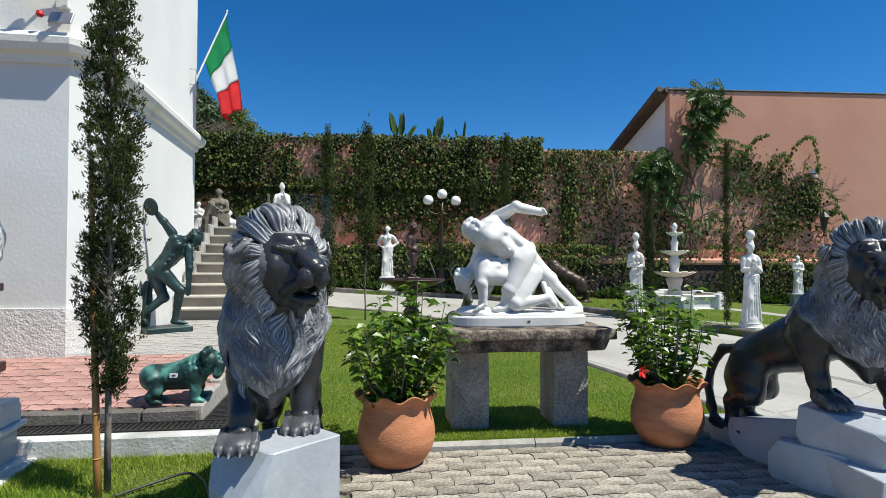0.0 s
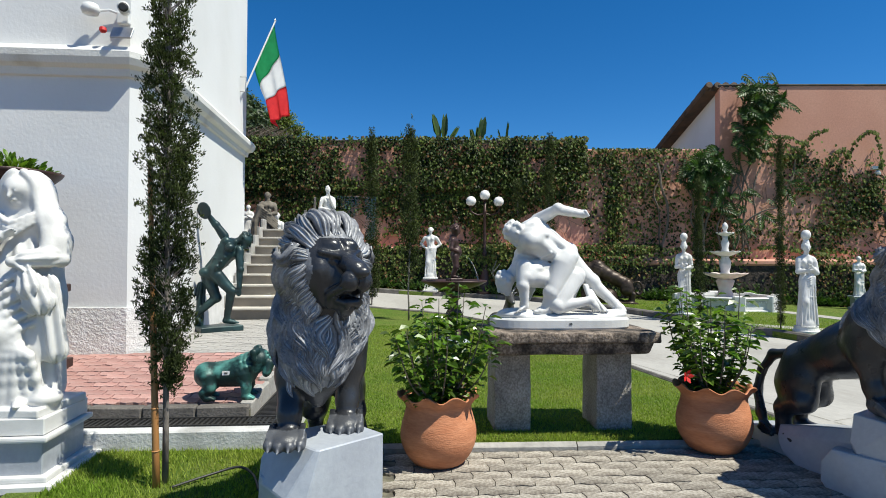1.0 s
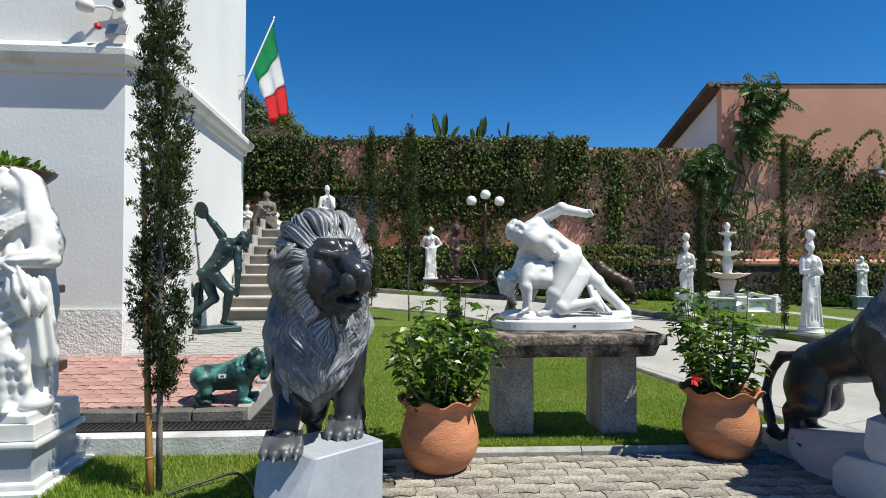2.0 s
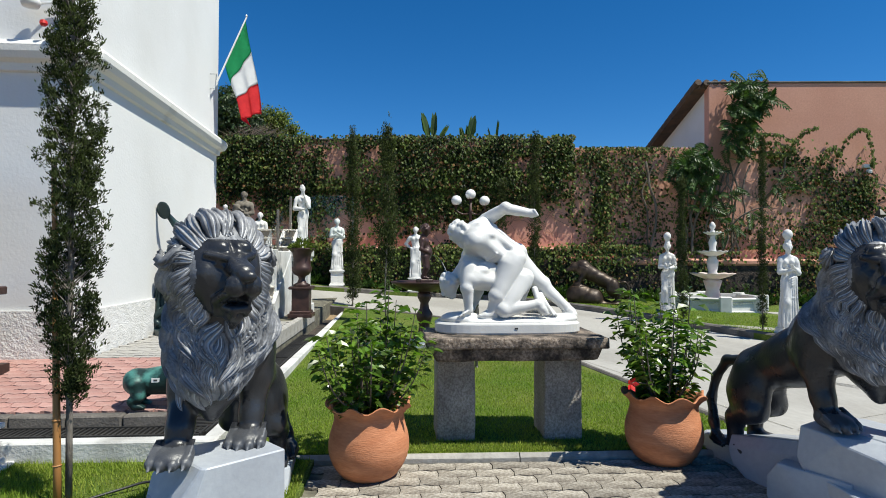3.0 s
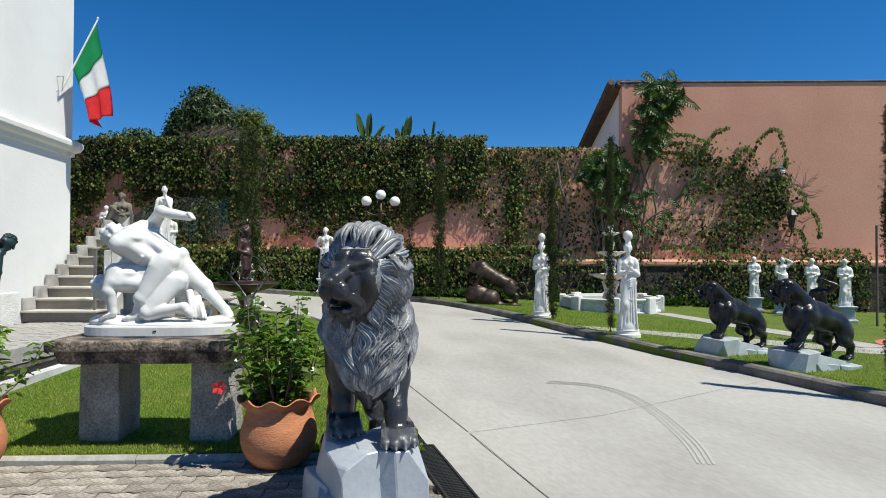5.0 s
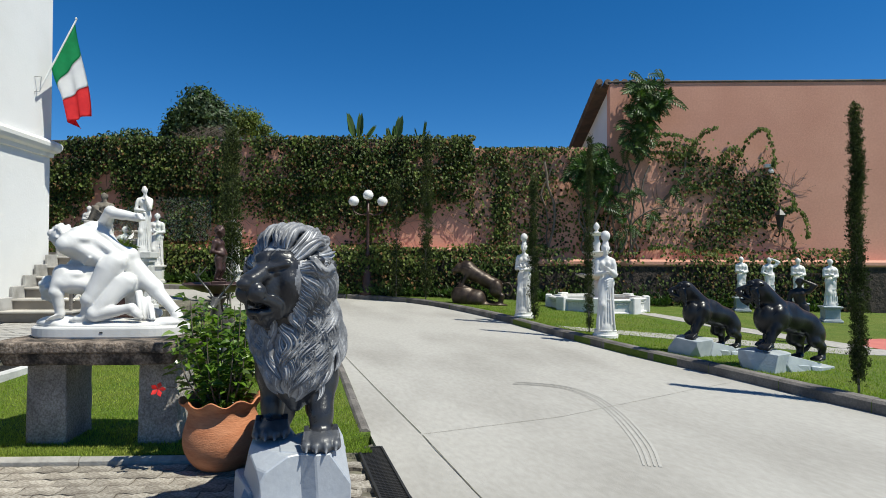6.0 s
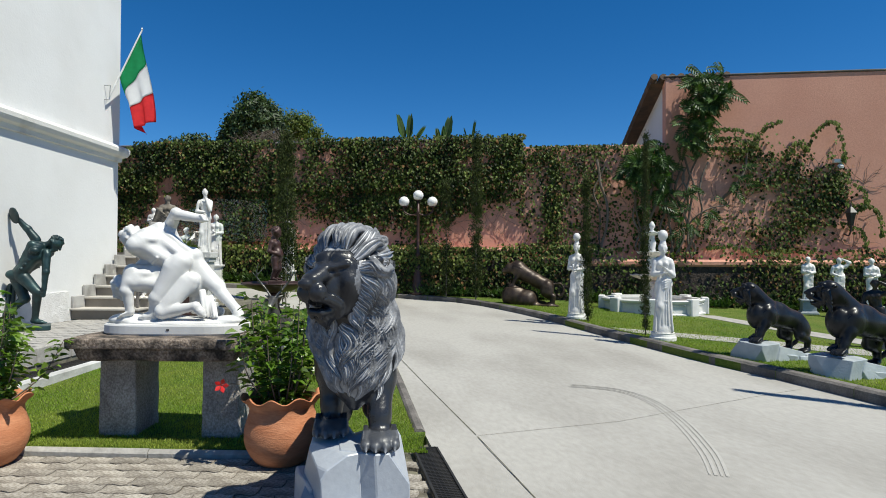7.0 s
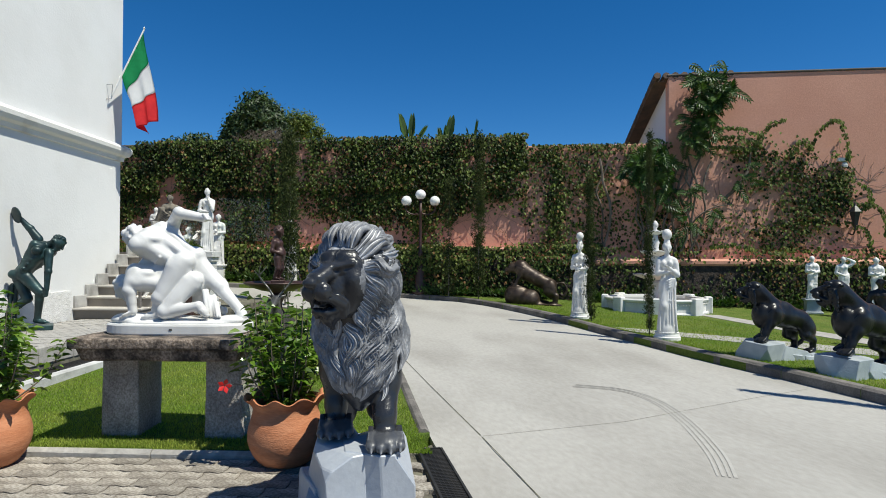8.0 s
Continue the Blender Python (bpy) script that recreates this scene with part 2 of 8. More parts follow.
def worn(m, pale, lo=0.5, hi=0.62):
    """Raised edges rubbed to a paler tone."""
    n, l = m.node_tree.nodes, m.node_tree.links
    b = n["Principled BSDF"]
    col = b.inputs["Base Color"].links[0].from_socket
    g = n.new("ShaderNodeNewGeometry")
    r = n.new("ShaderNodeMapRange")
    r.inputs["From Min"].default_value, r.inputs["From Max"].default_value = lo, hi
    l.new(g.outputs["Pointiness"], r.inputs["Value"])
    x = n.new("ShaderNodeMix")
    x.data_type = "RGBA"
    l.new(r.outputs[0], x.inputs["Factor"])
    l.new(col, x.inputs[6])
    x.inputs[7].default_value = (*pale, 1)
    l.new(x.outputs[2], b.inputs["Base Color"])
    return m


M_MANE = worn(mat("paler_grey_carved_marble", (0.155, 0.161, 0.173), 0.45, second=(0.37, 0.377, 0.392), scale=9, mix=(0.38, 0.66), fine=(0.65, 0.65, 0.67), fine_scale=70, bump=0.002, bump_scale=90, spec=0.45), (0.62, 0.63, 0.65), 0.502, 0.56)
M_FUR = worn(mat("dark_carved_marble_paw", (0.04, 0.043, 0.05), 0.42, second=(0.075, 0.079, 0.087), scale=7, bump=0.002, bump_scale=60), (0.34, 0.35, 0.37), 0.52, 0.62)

# ---- building tools ----
def obj(name, data, material, parent=None, label=""):
    """A mesh as one object, under a thing or a part where parent is given."""
    ob = new(name, data)
    if material and not data.materials:
        data.materials.append(material)
    if parent:
        ob.parent = parent
    if label:
        ob["label"] = label
    return ob


def to_mesh(name, bm, smooth=False):
    me = bpy.data.meshes.new(name)
    bm.normal_update()
    bm.to_mesh(me)
    bm.free()
    if smooth:
        me.shade_smooth()
    return me


def part(name, bm, material, parent=None, label="", smooth=False):
    return obj(name, to_mesh(name, bm, smooth), material, parent, label)


def empty(name, m=None):
    ob = new(name)
    ob.empty_display_size = 0.2
    if m is not None:
        ob.matrix_world = m
    return ob


def thing(name, data, material, label, category, m=None, group="", kind=""):
    ob = obj(name, data, material)
    if m is not None:
        ob.matrix_world = m
    return tagged(ob, label, category, group, kind)


def box(size, at=(0, 0, 0), bevel=0.0, turn=None, segs=1):
    """A bmesh box, size and middle given."""
    bm = bmesh.new()
    bmesh.ops.create_cube(bm, size=1.0)
    bmesh.ops.scale(bm, vec=size, verts=bm.verts)
    if bevel:
        bmesh.ops.bevel(bm, geom=bm.edges[:], offset=bevel, segments=segs, profile=0.6, affect="EDGES")
    if turn is not None:
        bmesh.ops.transform(bm, matrix=turn, verts=bm.verts)
    bmesh.ops.translate(bm, vec=at, verts=bm.verts)
    return bm


def join(*bms):
    out = bmesh.new()
    for b in bms:
        me = bpy.data.meshes.new("tmp")
        b.to_mesh(me)
        b.free()
        out.from_mesh(me)
        bpy.data.meshes.remove(me)
    return out


def lathe(profile, n=32, at=(0, 0, 0), flutes=0, flute_depth=0.0):
    """A turned body from pairs of radius and height, closed at both ends."""
    bm = bmesh.new()
    rings = []
    for r, z in profile:
        ring = []
        for i in range(n):
            a = 2 * math.pi * i / n
            rr = r * (1 + flute_depth * math.cos(flutes * a)) if flutes else r
            ring.append(bm.verts.new((at[0] + rr * math.cos(a), at[1] + rr * math.sin(a), at[2] + z)))
        rings.append(ring)
    for a, b in zip(rings, rings[1:]):
        for i in range(n):
            bm.faces.new((a[i], a[(i + 1) % n], b[(i + 1) % n], b[i]))
    bm.faces.new(rings[0][::-1])
    bm.faces.new(rings[-1])
    return bm


def tube(points, radii, n=8, closed_ends=True):
    """A tapered tube along points."""
    bm = bmesh.new()
    pts = [Vector(p) for p in points]
    if not hasattr(radii, "__len__"):
        radii = [radii] * len(pts)
    rings, side = [], None
    for i, p in enumerate(pts):
        d = (pts[min(i + 1, len(pts) - 1)] - pts[max(i - 1, 0)]).normalized()
        if side is None:
            side = d.orthogonal().normalized()
        side = (side - d * side.dot(d)).normalized()
        up = d.cross(side)
        rings.append([bm.verts.new(p + (side * math.cos(2 * math.pi * k / n) + up * math.sin(2 * math.pi * k / n)) * radii[i]) for k in range(n)])
    for a, b in zip(rings, rings[1:]):
        for k in range(n):
            bm.faces.new((a[k], a[(k + 1) % n], b[(k + 1) % n], b[k]))
    if closed_ends:
        bm.faces.new(rings[0][::-1])
        bm.faces.new(rings[-1])
    return bm


def prism(outline, z0, z1):
    """An upright prism over a flat outline, counterclockwise."""
    bm = bmesh.new()
    lo = [bm.verts.new((x, y, z0)) for x, y in outline]
    hi = [bm.verts.new((x, y, z1)) for x, y in outline]
    k = len(lo)
    for i in range(k):
        bm.faces.new((lo[i], lo[(i + 1) % k], hi[(i + 1) % k], hi[i]))
    bm.faces.new(hi)
    bm.faces.new(lo[::-1])
    bmesh.ops.recalc_face_normals(bm, faces=bm.faces)
    return bm


def smooth_line(points, per=6):
    """A soft curve through points in the plane or in space."""
    pts = [Vector(p) for p in points]
    out = []
    for i in range(len(pts) - 1):
        a, b, c, d = pts[max(i - 1, 0)], pts[i], pts[i + 1], pts[min(i + 2, len(pts) - 1)]
        for k in range(per):
            t = k / per
            out.append(0.5 * (2 * b + (c - a) * t + (2 * a - 5 * b + 4 * c - d) * t * t + (3 * b - a - 3 * c + d) * t ** 3))
    out.append(pts[-1])
    return out


def arrays_mesh(name, verts, faces):
    me = bpy.data.meshes.new(name)
    me.from_pydata(verts, [], faces)
    me.update()
    return me


# ---- sculpting: soft unions of rounded limbs on a grid, skinned with quads ----
def rough_noise(p, freq, seed=0):
    """Smooth noise of many points at once, about -1 to 1."""
    rng = np.random.RandomState(seed)
    out = np.zeros(p.shape[:-1], dtype=np.float32)
    for _ in range(7):
        w = rng.normal(size=3)
        w = w / np.linalg.norm(w) * freq * rng.uniform(0.6, 1.5)
        out += np.sin(p @ w.astype(np.float32) + rng.uniform(0, 6.28))
    return out / 3.2


class Clay:
    def __init__(self):
        self.ops = []

    def bone(self, a, b, ra, rb=None, k=0.03, grooves=0, depth=0.0, twist=0.0, flat=1.0, side=(1, 0, 0), cut=False):
        """A limb from a to b whose radius goes from ra to rb. flat squeezes it along the direction side."""
        rb = ra if rb is None else rb
        self.ops.append(("bone", np.array(a, float), np.array(b, float), ra, rb, k, grooves, depth, twist, flat, np.array(side, float), cut))
        return self

    def chain(self, points, radii, k=0.03, **more):
        for i in range(len(points) - 1):
            self.bone(points[i], points[i + 1], radii[i], radii[i + 1], k, **more)
        return self

    def ball(self, c, r, turn=(0, 0, 0), k=0.03, cut=False):
        r = (r, r, r) if not hasattr(r, "__len__") else r
        rot = np.array(Euler([radians(v) for v in turn]).to_matrix())
        self.ops.append(("ball", np.array(c, float), np.array(r, float), rot, k, cut))
        return self

    def block(self, c, half, turn=(0, 0, 0), soft=0.01, k=0.02, cut=False):
        rot = np.array(Euler([radians(v) for v in turn]).to_matrix())
        self.ops.append(("block", np.array(c, float), np.array(half, float), rot, soft, k, cut))
        return self

    def grow(self, first, about, q):
        """Scales what was added since, about a point."""
        about = np.array(about, float)
        for i in range(first, len(self.ops)):
            o = list(self.ops[i])
            o[1] = about + (o[1] - about) * q
            if o[0] == "bone":
                o[2] = about + (o[2] - about) * q
                o[3], o[4], o[5], o[7] = o[3] * q, o[4] * q, o[5] * q, o[7] * q
            else:
                o[2] = o[2] * q
            self.ops[i] = tuple(o)

    def reach(self, op):
        if op[0] == "bone":
            r = max(op[3], op[4]) + op[5] + abs(op[7]) + 0.02
            return np.minimum(op[1], op[2]) - r, np.maximum(op[1], op[2]) + r
        if op[0] == "ball":
            r = max(op[2]) + op[4] + 0.02
        else:
            r = float(np.linalg.norm(op[2])) + op[4] + op[5] + 0.02
        return op[1] - r, op[1] + r

    def depth_at(self, p):
        """How far points lie outside the skin that was last made, from its grid."""
        f, lo, step = self.field
        g = np.clip((p - lo) / step, 0, np.array(f.shape) - 1.001)
        i = g.astype(int)
        w = g - i
        out = 0.0
        for a in (0, 1):
            for b in (0, 1):
                for d in (0, 1):
                    k = (w[:, 0] if a else 1 - w[:, 0]) * (w[:, 1] if b else 1 - w[:, 1]) * (w[:, 2] if d else 1 - w[:, 2])
                    out = out + k * f[i[:, 0] + a, i[:, 1] + b, i[:, 2] + d]
        return out

    def slope(self, p, e=0.012):
        """The outward direction at points near the skin."""
        g = np.stack([self.depth_at(p + np.eye(3)[i] * e) - self.depth_at(p - np.eye(3)[i] * e) for i in range(3)], 1)
        return g / (np.linalg.norm(g, axis=1, keepdims=True) + 1e-9)

    def settle(self, p, times=4):
        """Moves points onto the skin."""
        for _ in range(times):
            p = p - self.slope(p) * np.clip(self.depth_at(p), -0.05, 0.05)[:, None]
        return p

    def skin(self, name, step=0.012, ripple=None, mirror=False):
        """The quad skin as a mesh. ripple(points) is added to the distance, for folds and grain."""
        solid = [o for o in self.ops if not o[-1]]
        lo = np.min([self.reach(o)[0] for o in solid], axis=0) - 2 * step
        hi = np.max([self.reach(o)[1] for o in solid], axis=0) + 2 * step
        n = np.ceil((hi - lo) / step).astype(int) + 1
        f = np.full(n, 0.3, dtype=np.float32)
        ax = [lo[i] + step * np.arange(n[i]) for i in range(3)]
        for op in self.ops:
            a, b = self.reach(op)
            i0 = np.clip(((a - lo) / step).astype(int), 0, n)
            i1 = np.clip(((b - lo) / step).astype(int) + 2, 0, n)
            if np.any(i1 <= i0):
                continue
            sl = tuple(slice(i0[i], i1[i]) for i in range(3))
            p = np.stack(np.meshgrid(*(ax[i][sl[i]] for i in range(3)), indexing="ij"), axis=-1).astype(np.float32)
            if op[0] == "bone":
                _, A, B, ra, rb, k, gr, dep, tw, flat, side, cut = op
                ab = B - A
                L = float(ab @ ab) + 1e-9
                q = p - A
                t = np.clip((q @ ab) / L, 0, 1)
                v = q - t[..., None] * ab
                if flat != 1.0:
                    s = side / np.linalg.norm(side)
                    v = v + (v @ s)[..., None] * s * (1 / flat - 1)
                d = np.sqrt((v * v).sum(-1)) - (ra + (rb - ra) * t)
                if flat != 1.0:
                    d = d * flat
                if gr:
                    w = ab / math.sqrt(L)
                    e1 = np.cross(w, (0.31, 0.2, 0.93))
                    e1 /= np.linalg.norm(e1)
                    e2 = np.cross(w, e1)
                    th = np.arctan2(v @ e2, v @ e1)
                    d = d + dep * np.cos(gr * th + tw * t)
            elif op[0] == "ball":
                _, c, r, rot, k, cut = op
                q = (p - c) @ rot
                u = np.sqrt(((q / r) ** 2).sum(-1))
                g2 = np.sqrt(((q / (r * r)) ** 2).sum(-1)) + 1e-6
                d = u * (u - 1) / g2
            else:
                _, c, h, rot, soft, k, cut = op
                q = np.abs((p - c) @ rot) - h + soft
                d = np.sqrt((np.maximum(q, 0) ** 2).sum(-1)) + np.minimum(q.max(-1), 0) - soft
            d = d.astype(np.float32)
            old = f[sl]
            if cut:
                h2 = np.maximum(k - np.abs(old + d), 0) / k
                f[sl] = np.maximum(old, -d) + h2 * h2 * k * 0.25
            else:
                h2 = np.maximum(k - np.abs(old - d), 0) / k
                f[sl] = np.minimum(old, d) - h2 * h2 * k * 0.25
        if ripple is not None:
            near = np.abs(f) < 0.06
            ii = np.argwhere(near)
            f[near] += ripple((lo + ii * step).astype(np.float32))
        for axis in range(3):
            for end in (0, -1):
                idx = [slice(None)] * 3
                idx[axis] = end
                f[tuple(idx)] = 0.3
        self.field = (f, lo, step)
        ins = f < 0
        c = n - 1
        count = np.zeros(c, dtype=np.int8)
        corners = [(i, j, k) for i in (0, 1) for j in (0, 1) for k in (0, 1)]
        for i, j, k in corners:
            count += ins[i:i + c[0], j:j + c[1], k:k + c[2]]
        cells = np.argwhere((count > 0) & (count < 8))
        total = np.zeros((len(cells), 3))
        hits = np.zeros(len(cells))
        for s in corners:
            for axis in range(3):
                if s[axis]:
                    continue
                e = list(s)
                e[axis] = 1
                va = f[tuple((cells + s).T)]
                vb = f[tuple((cells + e).T)]
                cross = (va < 0) != (vb < 0)
                t = np.where(cross, va / np.where(cross, va - vb, 1), 0)
                pt = np.tile(np.array(s, float), (len(cells), 1))
                pt[:, axis] = t
                total += pt * cross[:, None]
                hits += cross
        verts = lo + (cells + total / hits[:, None]) * step
        index = np.full(c, -1, dtype=np.int64)
        index[tuple(cells.T)] = np.arange(len(cells))
        faces = []
        for axis in range(3):
            u, v = (axis + 1) % 3, (axis + 2) % 3
            a = [slice(1, c[i]) for i in range(3)]
            a[axis] = slice(0, c[axis])
            b = list(a)
            b[axis] = slice(1, c[axis] + 1)
            ia, ib = ins[tuple(a)], ins[tuple(b)]
            for first, flip in ((ia & ~ib, False), (~ia & ib, True)):
                e = np.argwhere(first)
                e[:, u] += 1
                e[:, v] += 1
                du, dv = np.zeros(3, int), np.zeros(3, int)
                du[u], dv[v] = 1, 1
                quad = [index[tuple((e - o).T)] for o in (du + dv, dv, du * 0, du)]
                quad = np.stack(quad if not flip else quad[::-1], axis=1)
                faces.append(quad)
        faces = np.concatenate(faces)
        if mirror:
            verts[:, 0] *= -1
            faces = faces[:, ::-1]
        me = arrays_mesh(name, verts, faces)
        me.shade_smooth()
        return me


# ---- the lie of the land, and the two house frames ----
def land(x, y):
    return max(0.0, y - 3) * 0.02 + max(0.0, y - 13) * 0.02 - max(0.0, x - 8.7) * 0.024 + min(0.25, max(0.0, y - 12) * max(0.0, 6.5 - x) * 0.0155)


HOUSE = Matrix.Rotation(radians(-17), 4, "Z")
WALL = pose(9.92, 14.07, 0, 0, 0, -22.4)


def H(u, v, z=0.0):
    return HOUSE @ Vector((u, v, z))


def slab(name, outline, dz, material, depth=0.3, label="", category="", cell=1.0):
    """A piece of ground that follows the lie of the land, dz above it, with a skirt."""
    bm = bmesh.new()
    bm.faces.new([bm.verts.new((p[0], p[1], 0)) for p in outline])
    xs, ys = [p[0] for p in outline], [p[1] for p in outline]
    cuts = [((x, 0, 0), (1, 0, 0)) for x in np.arange(math.floor(min(xs)) + 0.7, max(xs), cell * 2)]
    cuts += [((0, y, 0), (0, 1, 0)) for y in np.arange(math.floor(min(ys)), max(ys), cell)]
    for at, no in cuts:
        bmesh.ops.bisect_plane(bm, geom=bm.verts[:] + bm.edges[:] + bm.faces[:], plane_co=at, plane_no=no)
    for v in bm.verts:
        v.co.z = land(v.co.x, v.co.y) + dz
    rim = [e for e in bm.edges if e.is_boundary]
    ext = bmesh.ops.extrude_edge_only(bm, edges=rim)
    for v in [g for g in ext["geom"] if isinstance(g, bmesh.types.BMVert)]:
        v.co.z -= depth
    bmesh.ops.recalc_face_normals(bm, faces=bm.faces)
    up = max(bm.faces, key=lambda f: f.calc_area() * abs(f.normal.z))
    if up.normal.z < 0:
        bmesh.ops.reverse_faces(bm, faces=bm.faces)
    return thing(name, to_mesh(name, bm), material, label, category, kind="structure")

# ---- ground, road, lawns, kerbs ----
LAWN_EDGE = smooth_line([(4.42, 1.0), (4.44, 2.6), (4.47, 3.44), (4.62, 4.9), (4.76, 6.4), (4.86, 8.0), (4.86, 9.6), (4.72, 10.9), (4.15, 12.0), (3.3, 12.7), (2.4, 13.5)], 5)
KERB_LINE = smooth_line([(9.6, -8.0), (9.35, -2.0), (9.1, 2.0), (9.03, 3.26), (8.93, 4.4), (8.76, 5.64), (8.66, 8.15), (8.62, 10.4), (8.2, 12.95), (7.45, 14.1), (6.36, 14.9), (5.3, 15.04), (3.8, 15.45), (2.5, 15.75), (-4.0, 17.6)], 6)


def ground_sheet():
    bm = bmesh.new()
    xs = [-400, -120, -40, -15, -5, 0, 4, 8.7, 12, 18, 26, 40, 120, 400]
    ys = [-400, -120, -40, -12, 0, 3, 8, 13, 20, 30, 60, 150, 500]
    rows = []
    for y in ys:
        rows.append([bm.verts.new((x, y, max(min(land(x, y), 0.6), -0.5) - 0.16)) for x in xs])
    for a, b in zip(rows, rows[1:]):
        for i in range(len(xs) - 1):
            bm.faces.new((a[i], a[i + 1], b[i + 1], b[i]))
    return thing("ground", to_mesh("ground", bm), M_EARTH, "bare earth under the garden", "ground", kind="structure")


ground_sheet()
road_outline = [(p[0], p[1]) for p in KERB_LINE] + [(-4.0, 14.9)] + [(p[0], p[1]) for p in LAWN_EDGE[::-1]] + [(4.4, -8.0)]
slab("road", road_outline, 0.0, M_CONCRETE, label="pale smooth concrete driveway curving through the garden", category="road")
WALL_FOOT = [WALL @ Vector((s, 0.2, 0)) for s in (24.0, -14.5)]
lawn_far = [(p[0] + 0.001, p[1]) for p in KERB_LINE] + [(WALL_FOOT[1].x, WALL_FOOT[1].y), (WALL_FOOT[0].x, WALL_FOOT[0].y), (34.0, -8.0)]
slab("lawn_far", lawn_far, 0.10, M_GRASS, label="sunlit mown lawn between the kerb and the wall", category="lawn")
near = [H(-0.75, 4.09), H(2.9, 4.09)]
lawn_near = [(p.x, p.y) for p in near] + [(p[0], p[1]) for p in LAWN_EDGE if p[1] > 3.35] + [(H(-0.75, 13.6).x, H(-0.75, 13.6).y)]
slab("lawn_near", lawn_near, 0.025, M_GRASS, label="mown green lawn under the stone table", category="lawn")
patch = [H(-2.2, 2.2), H(-0.1, 2.2), H(-0.1, 4.05), H(-2.2, 4.05)]
slab("lawn_patch", [(p.x, p.y) for p in patch], 0.02, M_GRASS, label="patchy grass round the foot of the cypress", category="lawn")
paved = [H(-9, -4), H(5.2, -4), (4.42, 2.6), (4.47, 3.3), H(2.9, 4.05), H(-9, 4.05)]
slab("pavement", [(p[0], p[1]) for p in paved], -0.022, M_JOINT, label="sand bed of the paved forecourt", category="pavement")


def kerb_run(name, line, width, dz0, dz1, material, label, length=0.9, inward=1):
    """A row of kerb stones along a line, each one a piece of its own."""
    run = tagged(empty(name), label, "kerb", kind="structure")
    acc, a = 0.0, 0
    cuts = [0]
    for i in range(1, len(line)):
        acc += (line[i] - line[i - 1]).length
        if acc >= length:
            cuts.append(i)
            acc = 0.0
    if cuts[-1] != len(line) - 1:
        cuts.append(len(line) - 1)
    for c0, c1 in zip(cuts, cuts[1:]):
        p, q = Vector((line[c0][0], line[c0][1], 0)), Vector((line[c1][0], line[c1][1], 0))
        d = (q - p).normalized()
        side = Vector((-d.y, d.x, 0)) * inward
        p, q = p + d * 0.004, q - d * 0.004
        bm = bmesh.new()
        vs = []
        for base in (p, q):
            z = land(base.x, base.y)
            for off, h in ((0, dz0), (0, dz1 - 0.025), (0.03, dz1), (width - 0.02, dz1), (width, dz1 - 0.02), (width, dz0)):
                w = base + side * off
                vs.append(bm.verts.new((w.x, w.y, z + h + random.uniform(-0.003, 0.003))))
        for i in range(6):
            bm.faces.new((vs[i], vs[(i + 1) % 6], vs[6 + (i + 1) % 6], vs[6 + i]))
        bm.faces.new(vs[:6])
        bm.faces.new(vs[6:][::-1])
        bmesh.ops.recalc_face_normals(bm, faces=bm.faces)
        part("kerb_stone", bm, material, run)
    return run


fine_kerb = smooth_line([p for p in KERB_LINE], 4)
kerb_run("kerb", fine_kerb, 0.16, -0.2, 0.125, M_KERB, "weathered grey kerb stones along the driveway", inward=-1)
kerb_run("lawn_edging", smooth_line([p for p in LAWN_EDGE if p[1] > 3.3], 3), 0.09, -0.2, 0.05, M_KERB, "low dark stone edging round the near lawn", inward=1)
front_edge = [H(-0.70 + 0.1 * i, 4.05) for i in range(37)]
kerb_run("lawn_edging_front", [Vector((p.x, p.y, 0)) for p in front_edge], 0.06, -0.2, 0.035, M_PATH, "narrow pale concrete edging before the lawn", inward=1, length=0.98)

# ---- terrace: low white wall, drain channel, sloping brick floor ----
terrace = tagged(empty("terrace", HOUSE.copy()), "raised brick terrace behind a low whitewashed wall", "terrace", kind="structure")


def terrace_z(v):
    return 0.25 + max(0.0, min(1.0, (v - 4.42) / 1.5)) * 0.165


part("low_wall", join(box((8.3, 0.11, 0.6), (-4.9, 4.105, -0.12), 0.012), box((0.11, 9.5, 0.6), (-0.805, 8.91, -0.12), 0.012)), M_WHITEWASH, terrace, "whitewashed low wall")
part("channel", join(box((8.0, 0.3, 0.3), (-4.98, 4.3, -0.08)), box((0.3, 9.4, 0.3), (-1.0, 8.9, -0.08))), M_RUBBLE, terrace)
bm = bmesh.new()
vs = []
for v in (4.43, 5.92, 16.0):
    vs.append([bm.verts.new((u, v, terrace_z(v) - 0.03)) for u in (-9.0, -1.12)])
for a, b in zip(vs, vs[1:]):
    bm.faces.new((a[0], a[1], b[1], b[0]))
rim = bmesh.ops.extrude_edge_only(bm, edges=[e for e in bm.edges if e.is_boundary])
for g in rim["geom"]:
    if isinstance(g, bmesh.types.BMVert):
        g.co.z = -0.2
bmesh.ops.recalc_face_normals(bm, faces=bm.faces)
part("bed", bm, M_JOINT, terrace)

# ---- white building ----
house = tagged(empty("white_building", HOUSE.copy()), "white plastered old building with a moulded cornice", "building", kind="structure")
FRONT_V, SIDE_U, END_V = 5.9, -2.76, 10.42
def house_outline(o):
    """The plan of the building, grown by o, with the corner between front and side cut off."""
    return [(SIDE_U - 6.2, FRONT_V - o), (-2.7 + 0.41 * o, FRONT_V - o), (-2.58 + o, FRONT_V + 0.12 - 0.41 * o), (SIDE_U + o, END_V + o), (SIDE_U - 6.2, END_V + o)]


